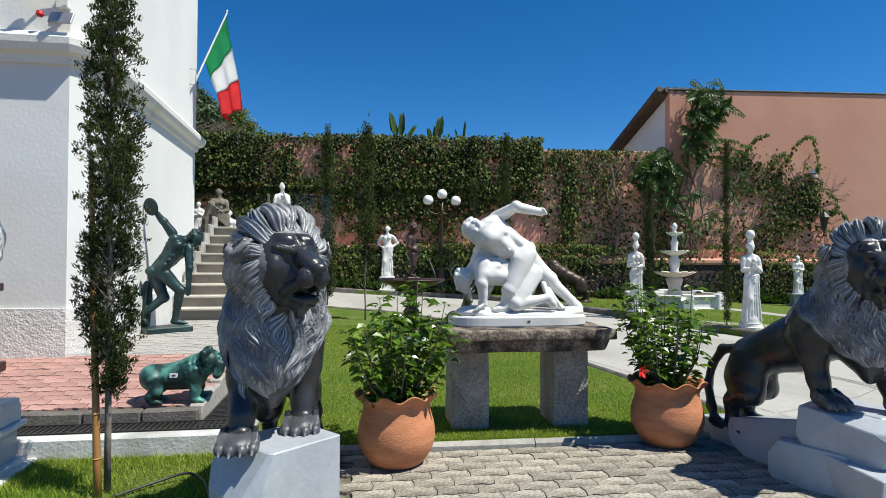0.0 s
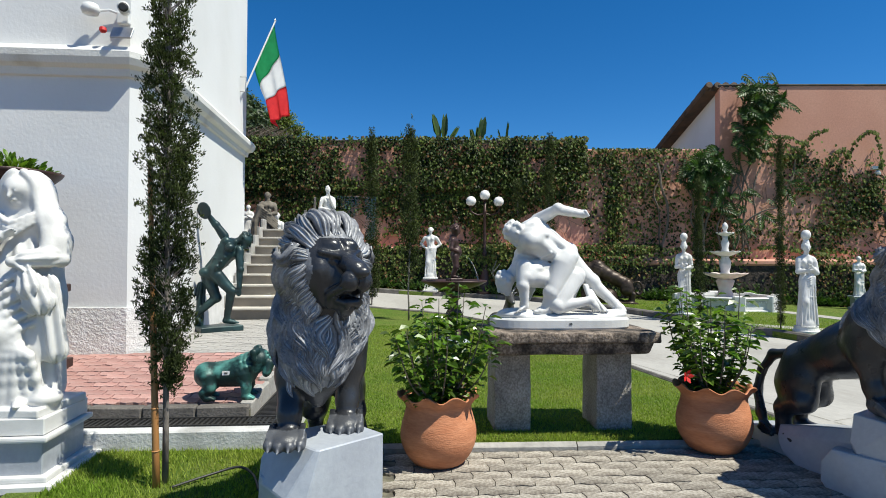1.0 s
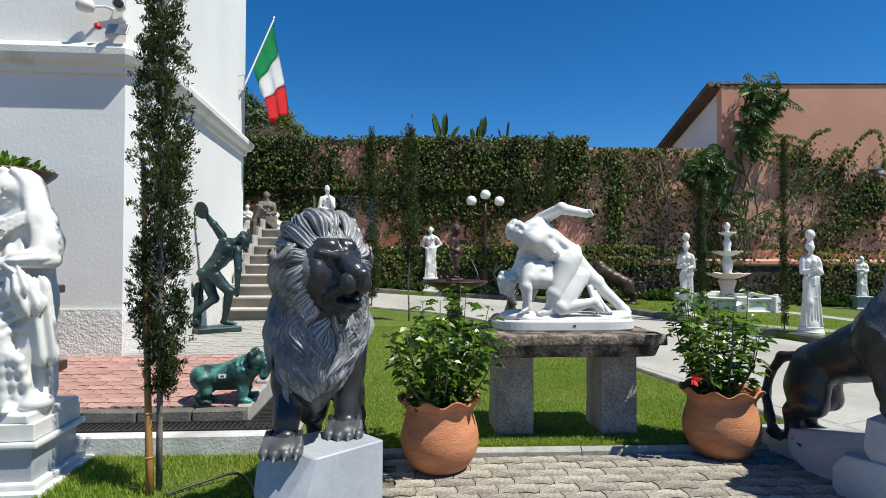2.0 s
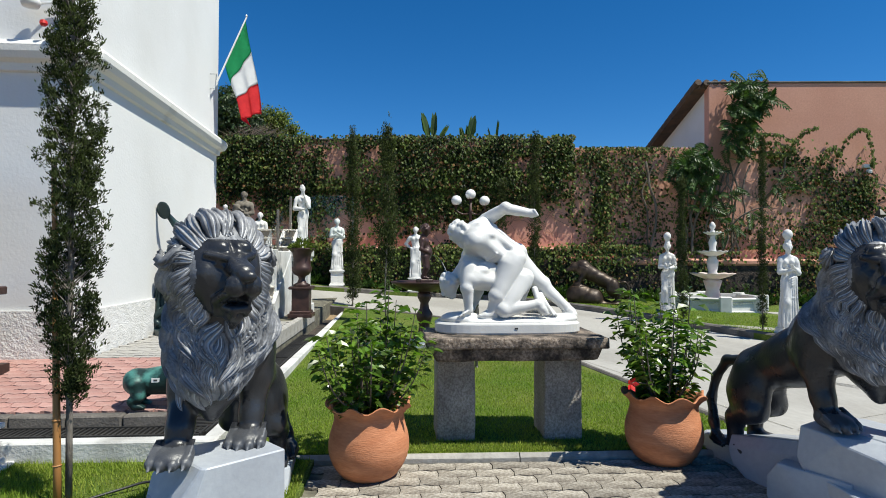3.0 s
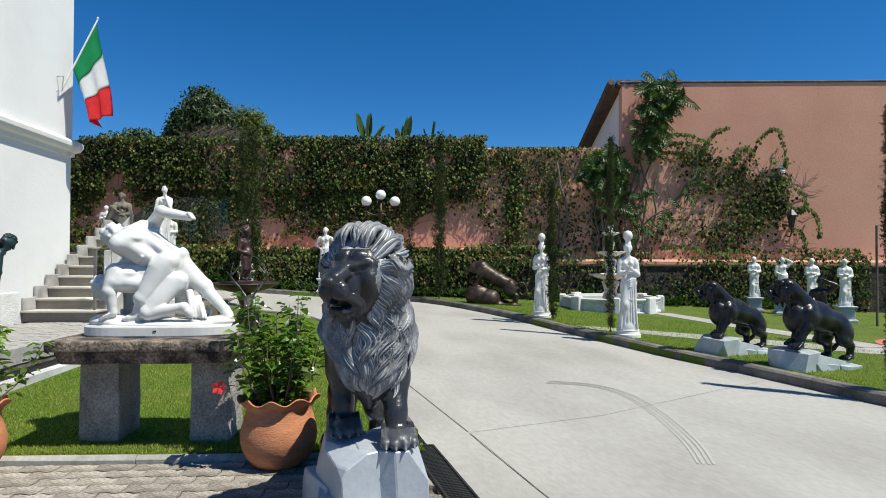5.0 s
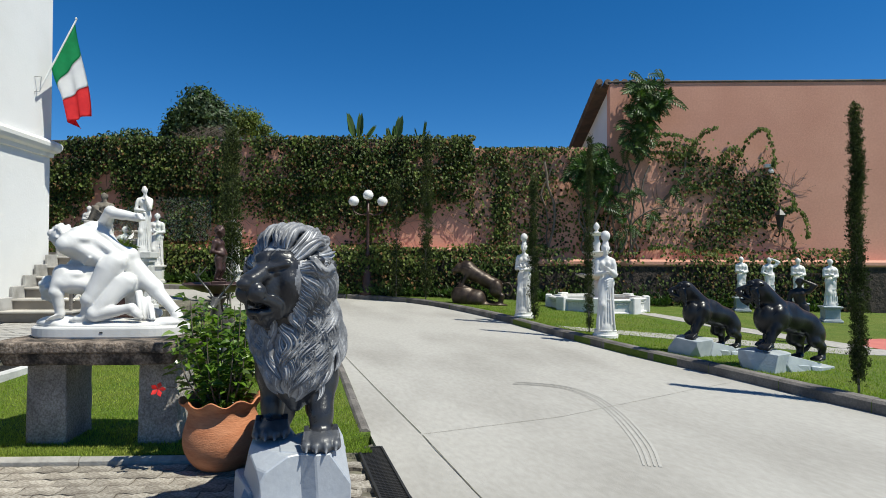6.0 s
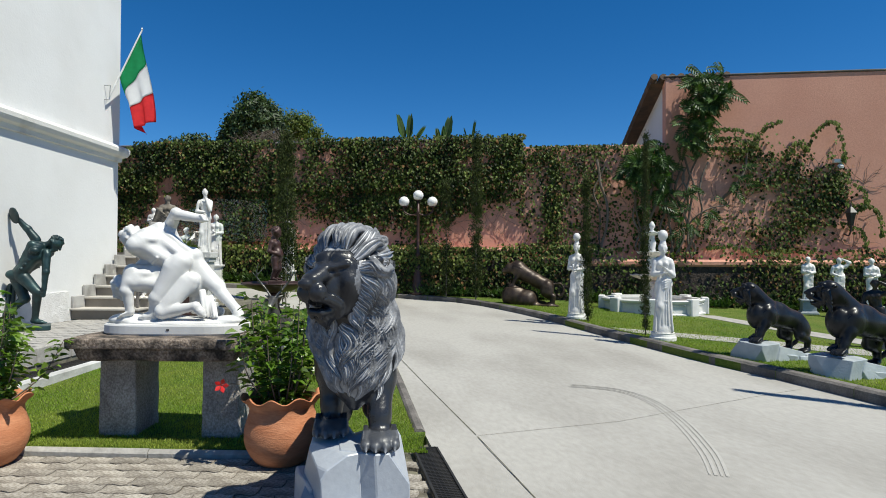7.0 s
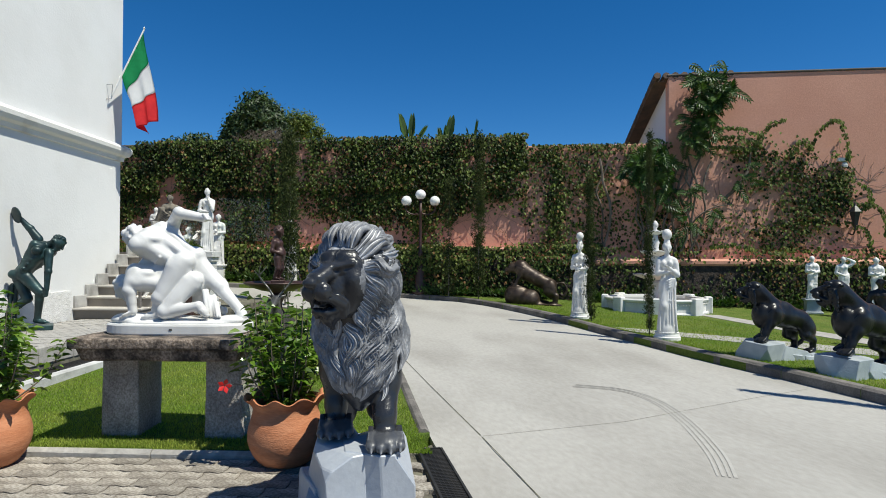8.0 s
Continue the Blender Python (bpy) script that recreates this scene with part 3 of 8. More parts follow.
part("wall", prism(house_outline(0.0), -0.13, 3.37), M_PLASTER, house)
part("upper_wall", prism(house_outline(0.012), 3.375, 9.8), M_PLASTER, house)


def cornice():
    """A moulding that runs round two sides of the building."""
    prof = [(0.0, 3.16), (0.04, 3.17), (0.05, 3.24), (0.11, 3.27), (0.14, 3.33), (0.145, 3.39), (0.12, 3.43), (0.06, 3.46), (0.0, 3.475)]
    bm = bmesh.new()
    rings = [[] for _ in range(5)]
    for o, z in prof:
        for ring, (x, y) in zip(rings, house_outline(o)):
            ring.append(bm.verts.new((x, y, z)))
    for a, b in zip(rings, rings[1:]):
        for i in range(len(prof) - 1):
            bm.faces.new((a[i], b[i], b[i + 1], a[i + 1]))
    bmesh.ops.recalc_face_normals(bm, faces=bm.faces)
    return bm


part("cornice", cornice(), M_CORNICE, house, "moulded plaster cornice with grey stains", smooth=False)
grown, bare = house_outline(0.026), house_outline(-0.02)
dado_plan = grown[:3] + [(grown[2][0] - 0.12, FRONT_V + 3.1), (bare[2][0] - 0.12, FRONT_V + 3.1)] + bare[2::-1]
part("dado", prism(dado_plan, 0.25, 0.87), M_ROUGHCAST, house, "rough-cast plaster base")

# ---- stairs along the building ----
stair = tagged(empty("staircase", HOUSE.copy()), "outdoor stone stairs with pale treads climbing beside the building", "stairs", kind="structure")
for i in range(9):
    v0, top = 9.07 + 0.29 * i, 0.42 + 0.168 * (i + 1)
    deep = 11.62 - v0
    step = part("step", box((1.15, deep - 0.02, 0.168 - 0.03), (-2.17, v0 + 0.02 + (deep - 0.02) / 2, top - 0.099)), M_RISER, stair)
    part("tread", box((1.19, 0.34, 0.034), (-2.17, v0 + 0.15, top - 0.015), 0.01, segs=2), M_TREAD, step)
    part("skirting", box((0.05, 0.3, 0.24), (SIDE_U + 0.075, v0 + 0.16, top + 0.08), 0.01), M_KERB_PALE, stair)
flank = bmesh.new()
inner, outer = ([flank.verts.new((u, v, z)) for v, z in ((9.4, 0.3), (11.62, 0.3), (11.62, 1.95), (9.4, 0.66))] for u in (-1.588, -1.52))
flank.faces.new(inner)
flank.faces.new(outer[::-1])
for i in range(4):
    k = (i + 1) % 4
    flank.faces.new((inner[i], outer[i], outer[k], inner[k]))
bmesh.ops.recalc_face_normals(flank, faces=flank.faces)
part("flank", flank, M_WHITEWASH, stair, "sloping whitewashed side wall")
part("landing", box((2.1, 1.16, 1.5), (-3.42, 12.21, 0.76)), M_RISER, stair)

# ---- boundary wall and the neighbour's house ----
wall = tagged(empty("boundary_wall", WALL.copy()), "tall salmon-pink garden wall overgrown with ivy", "wall", kind="structure")
part("ivy_wall", box((14.6, 0.35, 5.1), (-7.3, 0.18, 2.25), 0.02), M_PINK, wall)
part("middle_wall", box((3.9, 0.35, 4.9), (1.952, 0.18, 2.14), 0.02), M_PINK, wall)
part("coping", box((14.5, 0.42, 0.06), (-7.25, 0.18, 4.83), 0.015), M_KERB, wall)
part("stone_base", box((14.4, 0.5, 1.75), (-7.3, -0.1, 0.72), 0.03), M_RUBBLE, wall, "dark rubble stone base")
part("stone_base", box((22, 0.5, 1.6), (10.9, -0.1, 0.45), 0.03), M_RUBBLE, wall, "dark rubble stone base")
part("ledge", box((14.4, 0.56, 0.12), (-7.3, -0.12, 1.64), 0.04), M_PINK, wall)
part("ledge", box((22, 0.56, 0.2), (10.9, -0.12, 1.3), 0.06), M_PINK, wall)
nb = tagged(empty("neighbour_house", WALL.copy()), "neighbouring house with a tall salmon-pink wall and tiled roof", "house", kind="structure")
part("front_wall", box((18.2, 0.3, 6.95), (13.0, 0.148, 2.97), 0.02), M_PINK, nb)
part("wall_cap", box((18.25, 0.36, 0.05), (13.0, 0.148, 6.465), 0.015), M_KERB, nb)
bm = bmesh.new()
ends = []
for s in (3.93, 4.2):
    ends.append([bm.verts.new((s, d, z)) for d, z in ((0.3, -0.4), (8.3, -0.4), (8.3, 4.35), (0.3, 6.34))])
for i in range(4):
    bm.faces.new((ends[0][i], ends[0][(i + 1) % 4], ends[1][(i + 1) % 4], ends[1][i]))
bm.faces.new(ends[0][::-1])
bm.faces.new(ends[1])
bmesh.ops.recalc_face_normals(bm, faces=bm.faces)
part("side_wall", bm, M_PLASTER, nb, "flaking white side wall")
part("side_window", box((0.06, 0.7, 0.5), (3.91, 3.4, 4.75)), M_BLACK, nb, "small dark window")
bm = bmesh.new()
rng = random.Random(2)
for j in range(9):
    for i in range(26):
        d0, z0 = 0.05 + i * 0.33, 6.42 - 0.2485 * (0.05 + i * 0.33)
        s0 = 3.62 + j * 0.24
        t = tube([(s0, d0 - 0.05, z0 + 0.05 + rng.uniform(0, 0.02)), (s0, d0 + 0.38, z0 - 0.06)], [0.1, 0.12], 7)
        me = bpy.data.meshes.new("tmp")
        t.to_mesh(me)
        t.free()
        bm.from_mesh(me)
        bpy.data.meshes.remove(me)
part("roof_tiles", bm, M_ROOF, nb, "old clay roof tiles along the verge")
part("roof_deck", box((4.0, 8.5, 0.08), (5.55, 4.25, 5.33), turn=Matrix.Rotation(-0.2435, 4, "X")), M_ROOF, nb)
far = tagged(empty("far_house", pose(-5.0, 42.5, 0, 0, 0, -15)), "distant low house with a reddish tiled roof", "house")
part("wall", box((9, 5, 8.4), (0, 2.5, 4.0)), M_PLASTER, far)
part("roof", prism([(-5, -0.4), (5, -0.4), (5, 5.4), (-5, 5.4)], 8.2, 8.45), M_ROOF, far)
bm = bmesh.new()
vs = [bm.verts.new(q) for q in ((-5, -0.4, 8.45), (5, -0.4, 8.45), (5, 5.4, 8.45), (-5, 5.4, 8.45), (-4, 2.5, 9.35), (4, 2.5, 9.35))]
for q in ((0, 1, 5, 4), (2, 3, 4, 5), (1, 2, 5), (3, 0, 4)):
    bm.faces.new([vs[i] for i in q])
part("roof_slope", bm, M_ROOF, far)

# ---- the two large lions at the forecourt ----
def v3(*a):
    return np.array(a, float)


def lion_clay(up=0.0, maned=True):
    """A standing lion that looks along -y and turns its head, forefeet higher than hind feet by 0.34 less up. Forefeet stand at 0.47."""
    c = Clay()
    C = v3(-0.07, -0.05, 1.325)
    f = v3(-0.6, -0.78, -0.05)
    f /= np.linalg.norm(f)
    r = v3(-f[1], f[0], 0)
    r /= np.linalg.norm(r)
    u = np.cross(f, r) * -1
    if u[2] < 0:
        u = -u
    c.head_frame = (C, r, u, f)

    def at(a, b, d):
        return C + r * a + u * b + f * d

    # trunk and the mass under the mane
    if maned:
        c.bone(at(-0.035, 0.02, -0.07), at(0.035, 0.02, -0.07), 0.165, 0.165, k=0.05)
        c.bone(at(0, -0.03, -0.06), (0, 0.13, 1.08), 0.165, 0.2, k=0.06)
        c.ball((0, 0.1, 1.04), (0.195, 0.185, 0.22), k=0.06)
        c.ball((0, 0.03, 0.9), (0.125, 0.125, 0.2), k=0.05)
        c.bone((0, -0.01, 0.84), (0, 0.03, 0.68), 0.09, 0.045, k=0.05)
        # ridge that carries the crest
        for s in (-1, 1):
            c.chain([at(s * 0.025, 0.1, 0.02), at(s * 0.035, 0.13, -0.05), at(s * 0.04, 0.1, -0.13), at(s * 0.04, -0.03, -0.18)], [0.045, 0.075, 0.09, 0.1], k=0.05)
    c.ball((0, 0.05, 0.92), (0.16, 0.145, 0.23), k=0.06)
    c.bone((0, 0.25, 0.95), (0, 0.52, 0.8 + up * 0.5), 0.2, 0.165, k=0.08)
    c.bone((0, 0.52, 0.8 + up * 0.5), (0, 0.86, 0.66 + up), 0.165, 0.15, k=0.08)
    # shoulders and forelegs, with the muscle of the upper arm and the tendons of the wrist
    for s, y in ((1, 0.0), (-1, 0.25)):
        c.ball((s * 0.15, 0.2 + y * 0.4, 0.93), (0.085, 0.13, 0.19), (8, 0, 0), k=0.04)
        c.chain([(s * 0.12, 0.14 + y * 0.5, 0.98), (s * 0.135, 0.1 + y * 0.75, 0.79), (s * 0.13, 0.0 + y, 0.62), (s * 0.13, -0.03 + y, 0.53)], [0.11, 0.082, 0.056, 0.057], k=0.04)
        c.bone((s * 0.175, 0.08 + y * 0.8, 0.84), (s * 0.16, 0.02 + y, 0.66), 0.03, 0.018, k=0.025)
        c.bone((s * 0.09, 0.05 + y * 0.8, 0.8), (s * 0.105, -0.03 + y, 0.62), 0.026, 0.016, k=0.02)
        c.ball((s * 0.13, -0.07 + y, 0.515), (0.083, 0.1, 0.048), k=0.03)
        for i in range(4):
            x = s * 0.13 + (i - 1.5) * 0.047
            fy = -0.135 - (0.02 if i in (1, 2) else 0)
            c.bone((x, -0.08 + y, 0.53), (x, fy + y, 0.5), 0.025, 0.028, k=0.005)
            c.bone((x, fy - 0.015 + y, 0.505), (x, fy - 0.04 + y, 0.482), 0.013, 0.005, k=0.004)
            for e in (-0.014, 0.0, 0.014):
                c.bone((x + e * 0.6, -0.045 + y, 0.575), (x + e, -0.125 + y, 0.53), 0.0075, 0.007, k=0.003)
    # hind legs and tail
    fore = len(c.ops)
    for s, y in ((-1, 0.0), (1, 0.12)):
        c.ball((s * 0.11, 0.83 + y, 0.53), (0.095, 0.17, 0.2), (18, 0, 0), k=0.05)
        c.chain([(s * 0.13, 0.76 + y, 0.42), (s * 0.135, 0.92 + y, 0.34), (s * 0.13, 0.93 + y, 0.2)], [0.085, 0.055, 0.05], k=0.04)
        c.ball((s * 0.13, 0.87 + y, 0.165), (0.075, 0.1, 0.045), k=0.03)
        for i in range(4):
            x = s * 0.13 + (i - 1.5) * 0.04
            c.bone((x, 0.85 + y, 0.17), (x, 0.79 + y, 0.15), 0.023, 0.024, k=0.008)
    c.chain([(0, 0.99, 0.7), (-0.03, 1.12, 0.68), (-0.06, 1.2, 0.55), (-0.1, 1.2, 0.4), (-0.16, 1.1, 0.26), (-0.2, 1.02, 0.18)], [0.04, 0.033, 0.03, 0.03, 0.032, 0.03], k=0.03)
    c.bone((-0.2, 1.02, 0.18), (-0.22, 0.94, 0.16), 0.045, 0.02, k=0.02, grooves=6, depth=0.006)
    for i in range(fore, len(c.ops)):
        o = list(c.ops[i])
        o[1] = o[1] + (0, 0, up)
        if o[0] == "bone":
            o[2] = o[2] + (0, 0, up)
        c.ops[i] = tuple(o)
    first = len(c.ops)
    # skull: domed brow with two knobs, cheekbones, long broad bridge
    c.ball(at(0, 0.05, -0.02), (0.155, 0.145, 0.15), k=0.03)
    c.bone(at(-0.018, 0.075, 0.1), at(-0.016, 0.018, 0.27), 0.05, 0.043, k=0.02)
    c.bone(at(0.018, 0.075, 0.1), at(0.016, 0.018, 0.27), 0.05, 0.043, k=0.02)
    c.ball(at(0, -0.06, 0.11), (0.1, 0.08, 0.1), k=0.03)
    for s in (-1, 1):
        c.ball(at(s * 0.06, 0.13, 0.085), (0.055, 0.04, 0.045), k=0.02)
        c.ball(at(s * 0.112, -0.005, 0.065), (0.052, 0.065, 0.07), k=0.025)
        c.bone(at(s * 0.105, -0.06, 0.06), at(s * 0.075, -0.17, 0.07), 0.05, 0.04, k=0.03)
        # eye: deep socket, ball, heavy slanted lids
        c.ball(at(s * 0.074, 0.072, 0.157), (0.036, 0.027, 0.036), k=0.01, cut=True)
        c.ball(at(s * 0.07, 0.071, 0.118), 0.024, k=0.003)
        c.bone(at(s * 0.125, 0.1, 0.095), at(s * 0.034, 0.078, 0.165), 0.017, 0.019, k=0.01)
        c.bone(at(s * 0.115, 0.055, 0.1), at(s * 0.045, 0.045, 0.15), 0.011, 0.011, k=0.008)
        # muzzle pads, drooping lip, whisker rows
        c.ball(at(s * 0.042, -0.052, 0.262), (0.053, 0.05, 0.06), k=0.008)
        c.bone(at(s * 0.055, -0.075, 0.255), at(s * 0.078, -0.135, 0.13), 0.034, 0.03, k=0.012)
        c.bone(at(s * 0.078, -0.135, 0.13), at(s * 0.066, -0.2, 0.11), 0.028, 0.024, k=0.015)
        for i in range(3):
            c.bone(at(s * 0.06, -0.03 - 0.02 * i, 0.3 - 0.008 * i), at(s * 0.092, -0.045 - 0.02 * i, 0.235), 0.004, 0.004, k=0.004, cut=True)
        c.ball(at(s * 0.022, -0.012, 0.342), (0.012, 0.009, 0.012), k=0.006, cut=True)
        c.bone(at(s * 0.036, -0.1, 0.262), at(s * 0.034, -0.15, 0.266), 0.013, 0.004, k=0.004)
        c.bone(at(s * 0.032, -0.205, 0.235), at(s * 0.032, -0.165, 0.24), 0.011, 0.004, k=0.004)
        # ear: cupped, set low and outward
        c.ball(at(s * 0.225, 0.11, -0.05), (0.045, 0.055, 0.032), (0, 0, 0), k=0.012)
        c.ball(at(s * 0.232, 0.114, -0.02), (0.026, 0.034, 0.02), k=0.008, cut=True)
    c.bone(at(0, 0.21, 0.05), at(0, 0.115, 0.14), 0.012, 0.01, k=0.02, cut=True)
    c.ball(at(0, 0.0, 0.31), (0.046, 0.032, 0.032), k=0.008)
    c.bone(at(0, -0.03, 0.335), at(0, -0.085, 0.315), 0.005, 0.005, k=0.006, cut=True)
    # jaw, mouth, tongue
    c.bone(at(0, -0.122, 0.02), at(0, -0.197, 0.17), 0.075, 0.05, k=0.03)
    c.ball(at(0, -0.122, 0.215), (0.05, 0.055, 0.09), (14, 0, 0), k=0.008, cut=True)
    c.bone(at(0, -0.152, 0.1), at(0, -0.160, 0.2), 0.03, 0.024, k=0.006, flat=0.5, side=tuple(u))
    c.chain([at(-0.05, -0.167, 0.17), at(-0.032, -0.172, 0.235), at(0.032, -0.172, 0.235), at(0.05, -0.167, 0.17)], [0.02, 0.022, 0.022, 0.02], k=0.012)
    c.bone(at(0, -0.207, 0.16), at(0, -0.272, 0.14), 0.05, 0.014, k=0.025, grooves=6, depth=0.007)
    c.grow(first, at(0, 0.0, -0.02), 0.84)
    if not maned:
        c.bone((-0.03, 0.02, 1.3), (0, 0.25, 1.08), 0.14, 0.15, k=0.05)
        c.bone((0, 0.16, 1.12), (0, 0.55, 0.95 + up * 0.4), 0.12, 0.12, k=0.06)
        c.bone((0, 0.5, 0.92 + up * 0.4), (0, 0.9, 0.7 + up), 0.15, 0.15, k=0.1)
        for s in (-1, 1):
            for i in range(4):
                c.bone(at(s * 0.14, 0.02 - 0.06 * i, 0.03), at(s * 0.19, -0.09 - 0.06 * i, 0.0), 0.034, 0.01, k=0.01, grooves=5, depth=0.006)
    return c


def combed(c, seeds, length, width, thick, wave=0.5, turns=5.0, lift=0.0, ridges=3, steps=13, seed=1):
    """Carved locks that grow over the skin of the clay from the seeds, combed away from the face, down, and in to the breast."""
    C, r, u, f = c.head_frame
    rng = np.random.RandomState(seed)
    p = c.settle(np.array(seeds, float))
    k = len(p)
    ln = length * rng.uniform(0.85, 1.15, k)
    ph = rng.uniform(-0.5, 0.5, k) + np.where(np.arange(k) % 2, 0.0, 1.1)
    sgn = np.sign((p - C) @ r + 1e-6)
    line, norm = [], []
    for j in range(steps):
        t = j / (steps - 1)
        n = c.slope(p)
        line.append(p.copy())
        norm.append(n)
        q = p - C
        a, b, d = q @ r, q @ u, q @ f
        far = np.sqrt(a * a + b * b) + 1e-6
        rad = (a[:, None] * r + b[:, None] * u) / far[:, None]
        top = np.clip((b - 0.02) / 0.12, 0, 1) * np.clip((0.3 - np.abs(a)) / 0.15, 0, 1)
        low = np.clip((1.22 - p[:, 2]) / 0.2, 0, 1)
        away = np.clip(1.25 - far / 0.26, 0.1, 1)
        v = rad * (0.75 * away + 0.5 * top)[:, None] - f * (0.55 * away + 0.9 * top)[:, None]
        v[:, 2] -= (1 - top) * (0.35 + 0.9 * (1 - away)) + 0.5 * low
        v[:, 0] -= np.clip(p[:, 0] * 3.2, -0.9, 0.9) * low
        v[:, 1] -= 0.35 * low
        v -= n * (v * n).sum(1, keepdims=True)
        v /= np.linalg.norm(v, axis=1, keepdims=True) + 1e-6
        side = np.cross(n, v)
        v += side * (sgn * wave * np.sin(ph + turns * t))[:, None]
        v /= np.linalg.norm(v, axis=1, keepdims=True)
        p = c.settle(p + v * (ln / (steps - 1))[:, None])
    P, N = np.array(line), np.array(norm)
    T = np.gradient(P, axis=0)
    T /= np.linalg.norm(T, axis=2, keepdims=True) + 1e-9
    S = np.cross(T, N)
    S /= np.linalg.norm(S, axis=2, keepdims=True) + 1e-9
    m = 4 * ridges + 1
    x = np.linspace(-1, 1, m)
    rise = np.sqrt(np.clip(1 - x * x, 0, 1)) * (0.66 + 0.34 * np.cos(2 * math.pi * ridges * (x + 1) / 2 + math.pi)) - 0.25
    tt = np.linspace(0, 1, steps)
    wide = np.clip(0.5 + 1.9 * tt, 0, 1) * np.clip((1.0 - tt) / 0.6, 0, 1) ** 0.75
    high = np.clip(0.15 + 3.0 * tt, 0, 1) * np.clip((1.02 - tt) / 0.4, 0, 1) ** 0.6
    scale = rng.uniform(0.85, 1.2, k)
    grid = (P[:, :, None, :] + S[:, :, None, :] * (x[None, None, :] * (wide[:, None] * width * scale)[:, :, None])[..., None]
            + N[:, :, None, :] * (rise[None, None, :] * (high[:, None] * thick * scale)[:, :, None] + (lift * np.sin(tt * 2.4) ** 1.5)[:, None, None])[..., None])
    verts = grid.transpose(1, 0, 2, 3).reshape(-1, 3)
    cell = [(j * m + i, j * m + i + 1, (j + 1) * m + i + 1, (j + 1) * m + i) for j in range(steps - 1) for i in range(m - 1)]
    under = [(j * m + m - 1, j * m, (j + 1) * m, (j + 1) * m + m - 1) for j in range(steps - 1)]
    quads = np.array(cell + under)
    faces = (quads[None] + (np.arange(k) * steps * m)[:, None, None]).reshape(-1, 4)
    return verts, faces[:, ::-1], np.arange(k) * steps * m + m // 2


def mane_locks(c):
    """All the locks of a mane, from the breast up to the crest, as vertices and faces."""
    C, r, u, f = c.head_frame
    rng = random.Random(5)

    def ring(radius, depth, angles, jitter=0.01):
        """Places round the face's axis; angle 0 is the top."""
        return [C + f * (depth + rng.uniform(-jitter, jitter)) + (r * math.sin(radians(g)) + u * math.cos(radians(g))) * radius for g in angles]

    def belt(z, angles, jitter=0.02):
        """Places round the neck and the breast; angle 0 is the front."""
        return [v3(math.sin(radians(g + rng.uniform(-4, 4))) * 0.22, 0.09 - math.cos(radians(g)) * 0.2, z + rng.uniform(-jitter, jitter)) for g in angles]

    groups = [
        combed(c, belt(0.86, range(-50, 51, 20)), 0.17, 0.032, 0.02, 0.5, 5, 0.004, 3, seed=11),
        combed(c, belt(0.95, range(-75, 76, 17)), 0.2, 0.036, 0.024, 0.55, 5, 0.006, 3, seed=12),
        combed(c, belt(1.05, range(-110, 111, 18)), 0.25, 0.042, 0.03, 0.6, 5.2, 0.008, 4, seed=13),
        combed(c, belt(1.16, range(-170, 171, 20)), 0.3, 0.048, 0.034, 0.65, 5.4, 0.01, 4, seed=14),
        combed(c, belt(1.3, list(range(60, 301, 22))), 0.32, 0.05, 0.036, 0.5, 5, 0.012, 4, seed=15),
        combed(c, ring(0.24, -0.13, [g for g in range(60, 301, 14)]), 0.36, 0.044, 0.04, 0.85, 6.4, 0.012, 4, seed=16, steps=16),
        combed(c, ring(0.21, -0.06, [g + 6 for g in range(66, 296, 14)]), 0.32, 0.042, 0.04, 0.9, 6.4, 0.014, 4, seed=17, steps=16),
        combed(c, ring(0.2, -0.01, list(range(80, 156, 13)) + list(range(204, 282, 13))), 0.22, 0.038, 0.038, 0.75, 5.2, 0.022, 4, seed=18),
        combed(c, ring(0.15, 0.03, list(range(70, 160, 12)) + list(range(200, 292, 12)), 0.004), 0.14, 0.027, 0.032, 0.6, 4.4, 0.026, 3, seed=19, steps=11),
    ]
    # crest: four rows fanned from ear to ear, swept up and back
    for row, (radius, depth, reach_, ln, rise) in enumerate(((0.22, -0.14, 70, 0.26, 0.02), (0.21, -0.08, 72, 0.25, 0.03), (0.19, -0.03, 74, 0.23, 0.04), (0.155, 0.025, 64, 0.2, 0.042))):
        n_ = 11 - row % 2
        groups.append(combed(c, ring(radius, depth, [reach_ * (2 * i / (n_ - 1) - 1) for i in range(n_)], 0.008), ln, 0.034, 0.042, 0.35, 4, rise, 3, seed=30 + row))
    verts, faces, roots, base = [], [], [], 0
    for v, q, e in groups:
        verts.append(v)
        faces.append(q + base)
        roots += (e + base).tolist()
        base += len(v)
    return np.concatenate(verts), np.concatenate(faces), roots


def lion_ripple(p):
    return 0.0012 * rough_noise(p, 70, 3) + 0.0015 * rough_noise(p, 22, 4)


